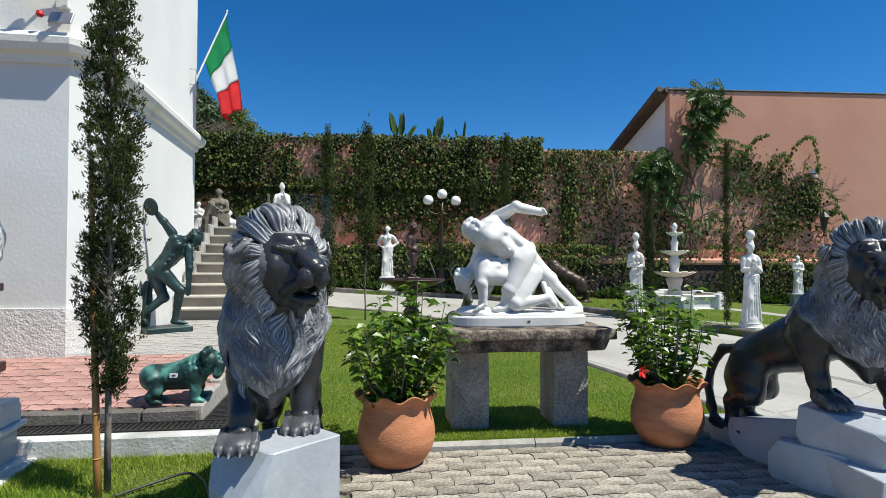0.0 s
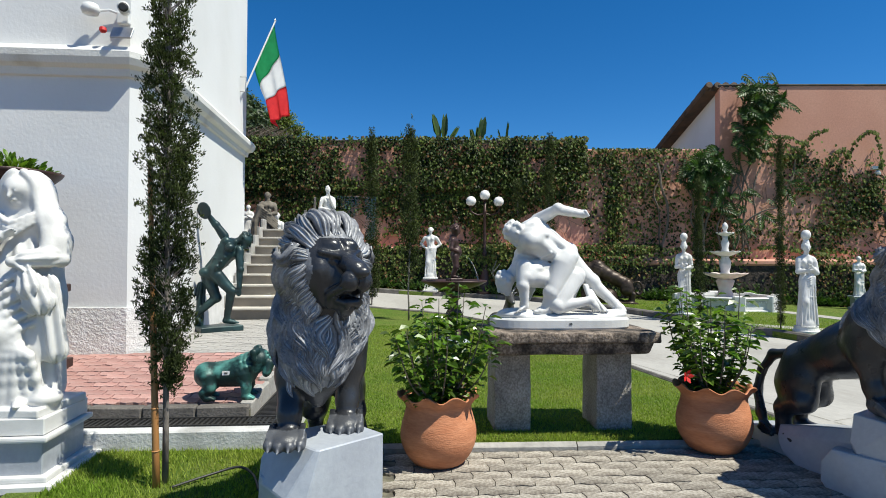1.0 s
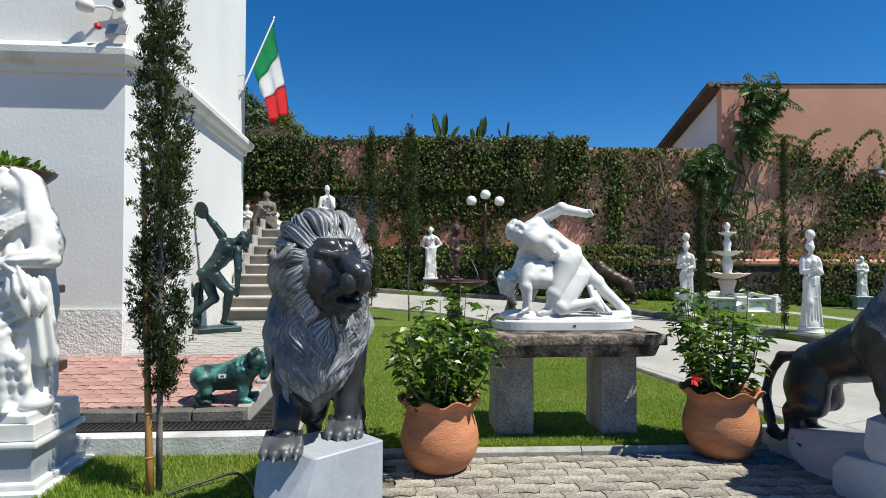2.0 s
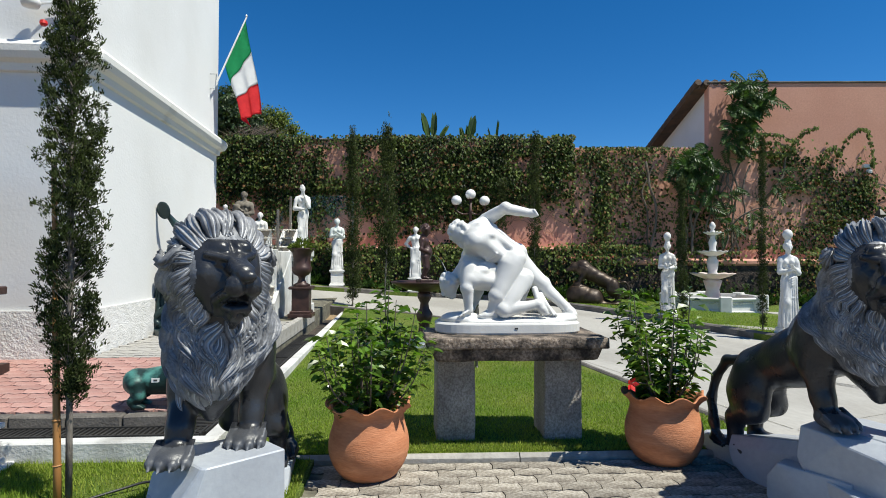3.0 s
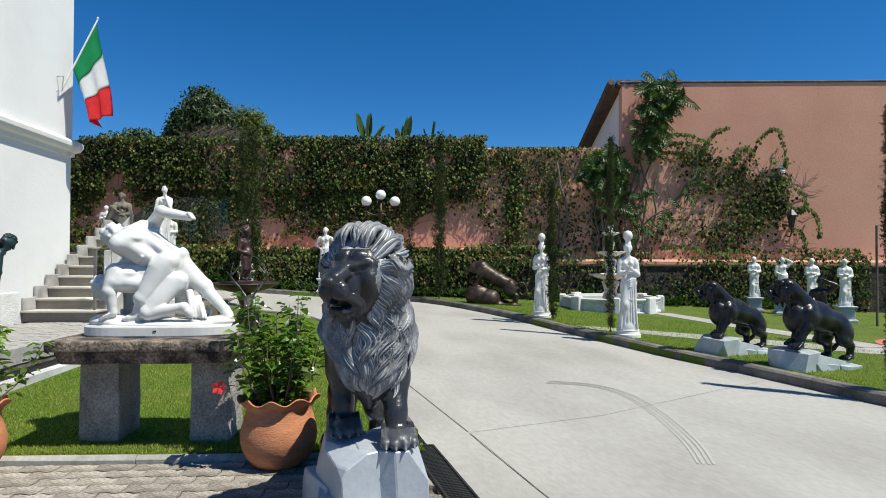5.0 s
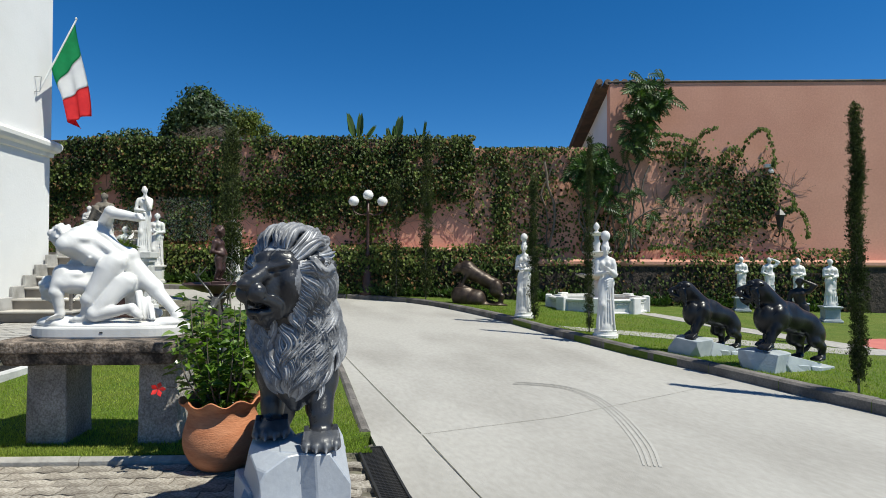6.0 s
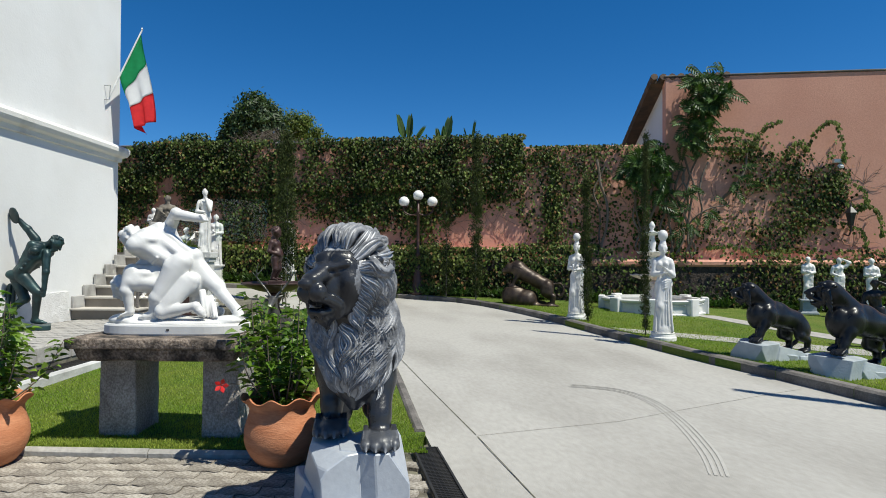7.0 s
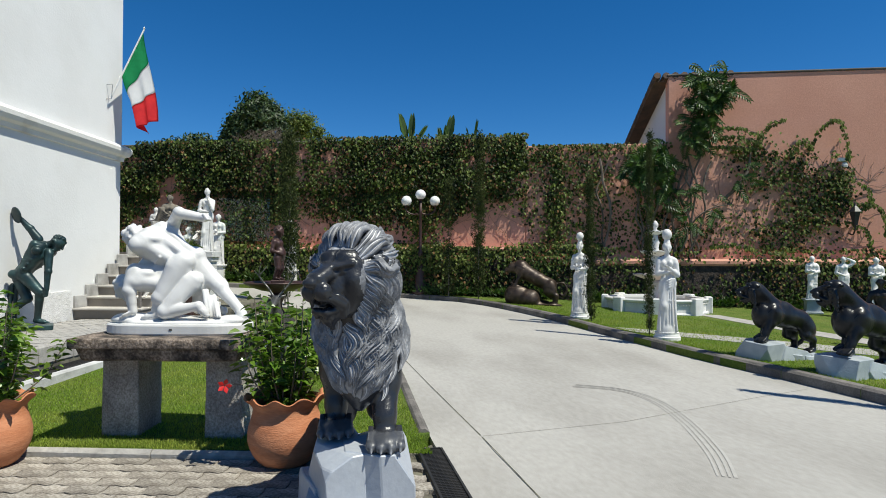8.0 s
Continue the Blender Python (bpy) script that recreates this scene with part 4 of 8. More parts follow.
def chisel(bm, half, m, rng, cuts):
    """A block hewn with flat cuts at its corners and edges."""
    bmesh.ops.create_cube(bm, size=2.0)
    bmesh.ops.scale(bm, vec=half, verts=bm.verts)
    for _ in range(cuts):
        n = Vector((rng.uniform(-1, 1), rng.uniform(-1, 1), rng.uniform(-0.7, 0.55))).normalized()
        reach_ = abs(n.x) * half[0] + abs(n.y) * half[1] + abs(n.z) * half[2]
        r = bmesh.ops.bisect_plane(bm, geom=bm.verts[:] + bm.edges[:] + bm.faces[:], plane_co=n * reach_ * rng.uniform(0.66, 0.9), plane_no=n, clear_outer=True)
        rim = [e for e in r["geom_cut"] if isinstance(e, bmesh.types.BMEdge)]
        if len(rim) > 2:
            bmesh.ops.contextual_create(bm, geom=rim)
    bmesh.ops.bevel(bm, geom=bm.edges[:], offset=0.006, segments=1, affect="EDGES")
    bmesh.ops.transform(bm, matrix=m, verts=bm.verts)
    return bm


def rock(name, bodies, seed, cuts=9):
    """A marble rock: tilted hewn blocks grown together, with flat chiselled faces."""
    rng = random.Random(seed)
    return to_mesh(name, join(*(chisel(bmesh.new(), half, pose(*at_, *turn), rng, cuts) for at_, half, turn in bodies)))


def great_lion():
    clay = lion_clay()
    core = clay.skin("lion_core", 0.0072, lion_ripple)
    nv, nf = len(core.vertices), len(core.polygons)
    cv = np.empty(nv * 3, dtype=np.float32)
    core.vertices.foreach_get("co", cv)
    cq = np.empty(nf * 4, dtype=np.int32)
    core.polygons.foreach_get("vertices", cq)
    bpy.data.meshes.remove(core)
    lv, lq, roots = mane_locks(clay)
    cv = cv.reshape(-1, 3)
    near = [int(np.argmin(((cv - lv[i]) ** 2).sum(1))) for i in roots]
    ties = [(nv + i, nv + i + 1, k) for i, k in zip(roots, near)]
    me = arrays_mesh("lion_statue", np.concatenate([cv, lv]), cq.reshape(-1, 4).tolist() + (lq + nv).tolist() + ties)
    me.shade_smooth()
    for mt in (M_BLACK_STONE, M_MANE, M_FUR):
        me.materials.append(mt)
    n = len(me.polygons)
    co = np.empty(n * 3, dtype=np.float32)
    me.polygons.foreach_get("center", co)
    co = co.reshape(-1, 3)
    y, z = co[:, 1], co[:, 2]
    # the carved mane is left paler than the polished face, back and legs
    C, r, u, f = clay.head_frame
    q = co - C
    a, b, d = q @ r, q @ u, q @ f
    face = (d > 0.02) & (b > -0.27) & (b < 0.15) & (np.abs(a) < 0.145)
    ear = (np.abs(a) > 0.15) & (b > 0.03) & (b < 0.16) & (d > -0.1) & (d < 0.02)
    wob = 0.025 * rough_noise(co, 30, 6)
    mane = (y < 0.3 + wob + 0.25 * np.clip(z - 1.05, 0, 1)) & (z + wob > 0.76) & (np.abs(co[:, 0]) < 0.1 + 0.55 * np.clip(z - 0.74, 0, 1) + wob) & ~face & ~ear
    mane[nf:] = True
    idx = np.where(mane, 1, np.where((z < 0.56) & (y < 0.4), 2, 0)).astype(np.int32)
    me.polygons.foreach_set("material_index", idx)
    return me


LION_MESH = great_lion()
LION_TWIN = LION_MESH.copy()
LION_TWIN.transform(Matrix.Diagonal((-1, 1, 1, 1)))
LION_TWIN.flip_normals()


def place_lion(m, me, label, rock_mesh, rock_m):
    thing("lion_statue", me, None, label, "statue", m, group="pair of guardian lions")
    thing("marble_rock", rock_mesh, M_GREY_MARBLE, "rough-hewn pale grey marble rock under the lion", "plinth", rock_m, group="lion rocks")


LION_B = pose(3.72, 1.94, 0.0, 0, 0, -8)
LION_A = pose(0.45, 2.82, 0.0, 0, 0, -16)
rock_b = rock("marble_rock", [
    ((0.08, 0.1, 0.24), (0.17, 0.28, 0.23), (0, 0, 6)),
    ((-0.08, 0.09, 0.27), (0.15, 0.25, 0.195), (0, -3, 16)),
    ((-0.03, 0.0, 0.08), (0.24, 0.25, 0.14), (5, 0, -4)),
    ((-0.2, 0.24, 0.1), (0.12, 0.22, 0.13), (0, 8, 20)),
    ((0.04, 0.5, 0.12), (0.22, 0.4, 0.18), (-12, 5, 6)),
    ((0.06, 0.92, 0.03), (0.22, 0.42, 0.11), (-3, 2, -4)),
], 11, 13)
rock_a = rock("marble_rock", [
    ((0.0, 0.06, 0.225), (0.26, 0.2, 0.26), (0, 0, 40)),
    ((-0.02, 0.1, 0.12), (0.27, 0.22, 0.2), (3, 0, 37)),
    ((-0.02, 0.42, 0.12), (0.2, 0.36, 0.2), (-12, 4, 14)),
    ((0.02, 0.88, 0.04), (0.2, 0.34, 0.11), (-3, 3, 4)),
], 18, 12)
place_lion(LION_B, LION_MESH, "dark grey marble lion with open jaws and carved mane", rock_b, LION_B)
place_lion(LION_A, LION_TWIN, "dark grey marble lion turning its head beside the bulldog", rock_a, LION_A)

# ---- human figures in stone and bronze, each one plain mesh ----
def limb(c, a, b, e, ra, rb, re, k=0.02, bulge=0.0, toward=(0, 0, 0)):
    """An arm or a leg in two lengths, with a swell of muscle on each."""
    a, b, e = (np.array(q, float) for q in (a, b, e))
    c.bone(a, b, ra, rb, k)
    c.bone(b, e, rb, re, k)
    if bulge:
        w = np.array(toward, float)
        m = a + (b - a) * 0.4 + w * ra * 0.35
        c.bone(m - (b - a) * 0.16, m + (b - a) * 0.2, ra * 0.85, rb * 0.8, k * 1.3)
        m = b + (e - b) * 0.3 - w * rb * 0.4
        c.bone(m - (e - b) * 0.12, m + (e - b) * 0.22, rb * 0.9, re * 0.95, k * 1.3)


def hand(c, at, to, s=1.0, spread=0.0):
    at, to = np.array(at, float), np.array(to, float)
    d = (to - at) / (np.linalg.norm(to - at) + 1e-9)
    e = np.cross(d, (0.2, 0.3, 0.93))
    e /= np.linalg.norm(e)
    c.bone(at, at + d * 0.05 * s, 0.03 * s, 0.034 * s, 0.01, flat=0.6, side=np.cross(d, e))
    for i in range(4):
        o = e * (i - 1.5) * 0.017 * s
        c.bone(at + d * 0.06 * s + o, at + d * (0.12 - 0.01 * abs(i - 1.5)) * s + o * (1 + spread), 0.0105 * s, 0.008 * s, 0.004)
    c.bone(at + d * 0.02 * s - e * 0.03 * s, at + d * 0.075 * s - e * 0.045 * s, 0.012 * s, 0.009 * s, 0.006)


def foot(c, heel, toe, s=1.0):
    heel, toe = np.array(heel, float), np.array(toe, float)
    c.bone(heel, heel + (toe - heel) * 0.65, 0.034 * s, 0.032 * s, 0.02)
    c.bone(heel + (toe - heel) * 0.5, toe, 0.034 * s, 0.022 * s, 0.015, flat=0.6, side=(0, 0, 1))


def head(c, at, look_to, s=1.0, up=(0, 0, 1), hair="curls", seed=1):
    """A plain carved head, its hair as curls, a bun, a veil's cap or none."""
    at = np.array(at, float)
    f = np.array(look_to, float)
    f /= np.linalg.norm(f)
    u = np.array(up, float)
    u = u - f * (u @ f)
    u /= np.linalg.norm(u)
    r = np.cross(f, u)
    c.ball(at - f * 0.01 * s + u * 0.02 * s, 0.088 * s, k=0.02)
    c.bone(at + f * 0.02 * s, at + f * 0.04 * s - u * 0.075 * s, 0.068 * s, 0.04 * s, 0.03)
    c.bone(at + f * 0.088 * s + u * 0.012 * s, at + f * 0.102 * s - u * 0.022 * s, 0.009 * s, 0.014 * s, 0.012)
    for q in (-1, 1):
        c.ball(at + f * 0.088 * s + u * 0.01 * s + r * q * 0.034 * s, 0.016 * s, k=0.012, cut=True)
        c.ball(at + f * 0.072 * s + u * 0.008 * s + r * q * 0.034 * s, 0.014 * s, k=0.006)
        c.ball(at - f * 0.01 * s + r * q * 0.08 * s - u * 0.01 * s, (0.014 * s, 0.014 * s, 0.024 * s), k=0.008)
    c.bone(at + f * 0.082 * s - u * 0.05 * s - r * 0.018 * s, at + f * 0.082 * s - u * 0.05 * s + r * 0.018 * s, 0.011 * s, 0.011 * s, 0.012)
    rng = random.Random(seed)
    if hair in ("curls", "bun", "beard"):
        for i in range(46):
            th, ph = rng.uniform(0, 6.28), rng.uniform(-0.35, 1.5)
            d = f * math.cos(th) * math.cos(ph) + r * math.sin(th) * math.cos(ph) + u * math.sin(ph)
            if d @ f > 0.45 and d @ u < 0.55:
                continue
            c.ball(at - f * 0.012 * s + u * 0.02 * s + d * 0.087 * s, rng.uniform(0.014, 0.022) * s, k=0.008)
    if hair == "bun":
        c.ball(at - f * 0.1 * s + u * 0.03 * s, 0.045 * s, k=0.02)
    if hair == "beard":
        for i in range(14):
            a = rng.uniform(-1, 1)
            p = at + f * (0.07 - 0.03 * abs(a)) * s - u * rng.uniform(0.06, 0.13) * s + r * a * 0.05 * s
            c.ball(p, 0.022 * s, k=0.012)


def torso(c, neck, chest, pelvis, s=1.0, facing=(0, -1, 0), female=False):
    """A body from the neck to the hips, with ribs, belly and back."""
    n, h, p = (np.array(q, float) for q in (neck, chest, pelvis))
    f = np.array(facing, float)
    f /= np.linalg.norm(f)
    up = (n - p) / np.linalg.norm(n - p)
    r = np.cross(f, up)
    r /= np.linalg.norm(r)
    w = 0.86 if female else 1.0
    for q in (-1, 1):
        c.bone(h + r * q * 0.075 * s * w + up * 0.06 * s, h + r * q * 0.05 * s - up * 0.14 * s, 0.105 * s * w, 0.085 * s * w, 0.05)
        c.bone(p + r * q * 0.06 * s, p + r * q * 0.075 * s - up * 0.04 * s, 0.1 * s, 0.1 * s, 0.05)
        c.ball(p + r * q * 0.062 * s - f * 0.06 * s - up * 0.03 * s, 0.088 * s, k=0.03)
        c.ball(h + r * q * 0.07 * s + f * 0.075 * s + up * 0.035 * s, (0.052 * s if female else 0.07 * s), k=0.03)
        c.bone(n - up * 0.02 * s, h + r * q * 0.16 * s * w + up * 0.1 * s, 0.05 * s, 0.06 * s, 0.04)
        c.bone(h + r * q * 0.06 * s - f * 0.085 * s + up * 0.08 * s, h + r * q * 0.035 * s - f * 0.075 * s - up * 0.12 * s, 0.035 * s, 0.03 * s, 0.03)
    c.bone(h - up * 0.1 * s, p + up * 0.05 * s, 0.098 * s * w, 0.1 * s * w, 0.06)
    c.bone(n, n + up * 0.07 * s, 0.05 * s * w, 0.047 * s * w, 0.03)


def skirt(c, top, bottom, r0, r1, folds=11, depth=0.014, twist=1.2, flat=1.0, side=(0, 1, 0), k=0.03):
    """Cloth that hangs from the waist to the ground in folds."""
    a, b = np.array(top, float), np.array(bottom, float)
    c.bone(a, b, r0, r1, k, grooves=folds, depth=depth, twist=twist, flat=flat, side=side)


def sash(c, pts, r=0.018, count=4, spread=0.03, drop=(0, 0, -1), k=0.008):
    """Parallel folds of cloth along a line."""
    dv = np.array(drop, float)
    for i in range(count):
        line = smooth_line([np.array(p, float) + dv * spread * i for p in pts], 4)
        c.chain(line, [r] * len(line), k)


def cloth_noise(p):
    return 0.0015 * rough_noise(p, 40, 8)


def oval_plinth(rx, ry, z0, z1, n=48, lip=0.012):
    """An oval slab with a moulded rim."""
    bm = bmesh.new()
    rings = []
    for q, z in ((1 - lip * 2, z0), (1.0, z0 + 0.012), (1.0, z1 - 0.016), (1 - lip * 2, z1 - 0.004), (0.9, z1)):
        ring = []
        for i in range(n):
            a = 2 * math.pi * i / n
            ca, sa = math.cos(a), math.sin(a)
            e = 2 / 3.2
            ring.append(bm.verts.new((rx * q * math.copysign(abs(ca) ** e, ca), ry * q * math.copysign(abs(sa) ** e, sa), z)))
        rings.append(ring)
    for a, b in zip(rings, rings[1:]):
        for i in range(n):
            bm.faces.new((a[i], a[(i + 1) % n], b[(i + 1) % n], b[i]))
    bm.faces.new(rings[0][::-1])
    bm.faces.new(rings[-1])
    return bm


def body_axes(t, back):
    """Length, back and width directions of a trunk."""
    t, n = np.array(t, float), np.array(back, float)
    t /= np.linalg.norm(t)
    n -= t * (n @ t)
    n /= np.linalg.norm(n)
    return t, n, np.cross(t, n)


def strong_back(c, hips, neck, back, s=1.0):
    """A muscular trunk from the hips to the neck: ribs, shoulder blades, loin muscles with the furrow of the spine, buttocks."""
    h, k = np.array(hips, float), np.array(neck, float)
    t, n, w = body_axes(k - h, back)
    long = np.linalg.norm(k - h)

    def at(l, o, d):
        return h + t * l * long + w * o * s + n * d * s

    c.bone(at(0.0, 0, -0.01), at(0.45, 0, -0.015), 0.096 * s, 0.098 * s, 0.035, flat=0.85, side=tuple(n))
    for q in (-1, 1):
        c.bone(at(0.45, q * 0.04, -0.02), at(0.82, q * 0.065, -0.015), 0.085 * s, 0.1 * s, 0.03, flat=0.85, side=tuple(n))
        c.bone(at(0.3, q * 0.085, 0.005), at(0.78, q * 0.125, 0.015), 0.034 * s, 0.052 * s, 0.018)
        c.ball(at(0.74, q * 0.078, 0.052), (0.06 * s, 0.06 * s, 0.034 * s), k=0.022)
        c.bone(at(0.9, q * 0.06, 0.06), at(0.98, q * 0.03, 0.03), 0.04 * s, 0.035 * s, 0.025)
        c.bone(at(0.08, q * 0.034, 0.066), at(0.66, q * 0.036, 0.07), 0.027 * s, 0.025 * s, 0.012)
        c.bone(at(0.84, q * 0.12, 0.02), at(0.87, q * 0.15, 0.01), 0.058 * s, 0.05 * s, 0.04)
        c.ball(at(-0.05, q * 0.055, 0.035), (0.068 * s, 0.068 * s, 0.062 * s), k=0.02)
        for i in range(5):
            l = 0.36 + 0.075 * i
            c.bone(at(l, q * 0.128, 0.01), at(l + 0.07, q * 0.115, -0.06), 0.012 * s, 0.011 * s, 0.006)
    c.ball(at(0.68, 0, -0.02), (0.15 * s, 0.12 * s, 0.1 * s), k=0.04)
    c.bone(at(0.05, 0, 0.096), at(0.85, 0, 0.092), 0.011 * s, 0.012 * s, 0.016, cut=True)
    c.bone(at(-0.2, 0, 0.1), at(0.0, 0, 0.115), 0.008 * s, 0.006 * s, 0.02, cut=True)
    return at


def muscled(c, a, b, e, ra, rb, re, front, k=0.013):
    """An arm or a leg with the swell of its muscles; front is the side on which the joint opens."""
    a, b, e, w = (np.array(q, float) for q in (a, b, e, front))
    w /= np.linalg.norm(w)
    c.bone(a, b, ra * 0.86, rb, k)
    c.bone(a + (b - a) * 0.12 + w * ra * 0.3, a + (b - a) * 0.72 + w * rb * 0.3, ra * 0.72, rb * 0.7, k * 1.5)
    c.bone(a + (b - a) * 0.1 - w * ra * 0.28, a + (b - a) * 0.7 - w * rb * 0.25, ra * 0.66, rb * 0.66, k * 1.2)
    c.ball(b + w * rb * 0.12, rb * 0.98, k=k)
    c.bone(b, e, rb * 0.86, re, k)
    c.bone(b + (e - b) * 0.14 - w * rb * 0.35, b + (e - b) * 0.55 - w * re * 0.3, rb * 0.7, re * 0.8, k * 1.5)
    c.bone(b + (e - b) * 0.1 + w * rb * 0.2, b + (e - b) * 0.5 + w * re * 0.1, rb * 0.58, re * 0.7, k)


def wrestlers():
    """Two wrestlers: one kneels over the other's back and swings his arm."""
    c = Clay()
    c.ball((0.0, 0, 0.0), (0.54, 0.22, 0.035), k=0.02)
    c.ball((-0.36, -0.07, 0.02), (0.15, 0.11, 0.05), k=0.03)
    c.ball((0.42, -0.03, 0.015), (0.12, 0.1, 0.04), k=0.03)
    # upper man
    at = strong_back(c, (0.035, 0.0, 0.475), (-0.27, 0.0, 0.69), (0.35, -0.42, 0.84), 1.2)
    head(c, (-0.35, -0.03, 0.655), (-0.3, -0.25, -0.92), 0.96, (-0.95, 0, 0.3), "curls", 2)
    c.bone((-0.26, -0.01, 0.69), (-0.33, -0.015, 0.665), 0.056, 0.052, 0.02)
    muscled(c, at(0.87, 0.165, 0.03), (-0.015, -0.03, 0.86), (0.15, -0.03, 0.825), 0.058, 0.044, 0.034, (0, 0, 1))
    c.ball((0.19, -0.03, 0.82), (0.042, 0.04, 0.036), k=0.012)
    for i in range(4):
        c.bone((0.2, -0.06 + i * 0.02, 0.84), (0.225, -0.06 + i * 0.02, 0.805), 0.0135, 0.013, 0.003)
    muscled(c, at(0.87, -0.165, 0.0), (-0.29, 0.12, 0.5), (-0.33, 0.02, 0.38), 0.056, 0.042, 0.032, (-1, 0, 0))
    muscled(c, (0.03, -0.085, 0.44), (-0.1, -0.14, 0.19), (-0.135, -0.13, 0.07), 0.1, 0.06, 0.042, (-0.8, -0.3, 0.3))
    foot(c, (-0.12, -0.13, 0.055), (-0.22, -0.15, 0.045), 1.0)
    muscled(c, (0.08, 0.055, 0.45), (0.29, 0.045, 0.27), (0.455, 0.0, 0.1), 0.1, 0.06, 0.038, (0.6, -0.3, 0.7))
    foot(c, (0.47, 0.0, 0.085), (0.515, -0.05, 0.045), 1.1)
    # lower man on hand and knee
    strong_back(c, (0.08, 0.01, 0.3), (-0.34, 0.0, 0.4), (0.15, -0.5, 0.85), 1.12)
    head(c, (-0.44, -0.03, 0.265), (-0.75, -0.2, -0.6), 0.86, (-0.5, 0, 0.8), "curls", 5)
    c.bone((-0.35, 0, 0.38), (-0.42, -0.02, 0.29), 0.05, 0.046, 0.02)
    muscled(c, (-0.31, -0.13, 0.41), (-0.33, -0.17, 0.25), (-0.31, -0.15, 0.09), 0.058, 0.045, 0.034, (-1, 0, 0))
    hand(c, (-0.31, -0.15, 0.085), (-0.37, -0.17, 0.05), 0.85)
    muscled(c, (-0.25, 0.12, 0.4), (-0.2, 0.16, 0.22), (-0.26, 0.14, 0.07), 0.055, 0.044, 0.034, (-1, 0, 0))
    muscled(c, (0.13, -0.07, 0.33), (-0.05, -0.165, 0.085), (0.2, -0.155, 0.13), 0.078, 0.056, 0.036, (-0.5, -0.2, 0.6))
    foot(c, (0.21, -0.155, 0.13), (0.27, -0.15, 0.06), 0.95)
    muscled(c, (0.14, 0.05, 0.3), (0.1, 0.1, 0.1), (0.3, 0.09, 0.07), 0.078, 0.054, 0.036, (-0.8, 0, 0.2))
    # rough cloth and a hand behind the knees
    for i in range(6):
        c.bone((0.2 + 0.016 * i, -0.05 + 0.012 * i, 0.24 - 0.016 * i + 0.02 * math.sin(i * 2)), (0.25 + 0.022 * i, -0.1 + 0.02 * math.sin(i), 0.045), 0.017, 0.009, 0.006)
    return c.skin("wrestlers", 0.006, lambda p: 0.0008 * rough_noise(p, 45, 2) + 0.0018 * rough_noise(p, 19, 6))


m = HOUSE @ pose(1.29, 4.52, 0.92, 0, 0, 0)
ob = thing("wrestling_group_statue", wrestlers(), M_MARBLE, "white marble statue of two wrestlers on an oval plinth", "statue", m)
pl = thing("oval_plinth", to_mesh("oval_plinth", oval_plinth(0.555, 0.235, 0.0, 0.085)), M_MARBLE, "low oval white marble plinth on the stone table", "plinth", HOUSE @ pose(1.29, 4.52, 0.833))
tag = part("price_tag", box((0.022, 0.004, 0.012), (0.03, -0.2365, 0.045)), M_INK, pl, "small dark printed tag")

# ---- stone table ----
def rough_slab(size, at, bevel, seed, amp=0.006, cuts=7, taper=0.0):
    """A hand-cut stone block with uneven faces."""
    bm = box(size, (0, 0, 0), bevel, segs=2)
    bmesh.ops.subdivide_edges(bm, edges=[e for e in bm.edges if e.calc_length() > 0.12], cuts=cuts, use_grid_fill=True)
    for v in bm.verts:
        n = noise.noise_vector(v.co * 7 + Vector((seed, 0, 0))) * amp + noise.noise_vector(v.co * 22 + Vector((0, seed, 0))) * amp * 0.5
        k = 1 + taper * (v.co.z / size[2])
        v.co = Vector((v.co.x * k, v.co.y * k, v.co.z)) + n
    bmesh.ops.translate(bm, vec=at, verts=bm.verts)
    return bm


table = tagged(empty("stone_table", HOUSE.copy()), "weathered granite table with a thick slab on two blocks", "table")
part("slab", rough_slab((1.3, 0.66, 0.075), (1.3, 4.42, 0.795), 0.012, 1), M_GRANITE_TOP, table, "lichen-stained granite slab", smooth=True)
part("slab_underside", rough_slab((1.2, 0.58, 0.1), (1.3, 4.43, 0.712), 0.02, 4, taper=0.06), M_GRANITE_TOP, table, smooth=True)
part("leg", rough_slab((0.285, 0.36, 0.66), (0.885, 4.55, 0.34), 0.012, 2, taper=-0.03), M_GRANITE, table, "rough granite block", smooth=True)
part("leg", rough_slab((0.285, 0.36, 0.66), (1.695, 4.55, 0.34), 0.012, 3, taper=-0.03), M_GRANITE, table, "rough granite block", smooth=True)


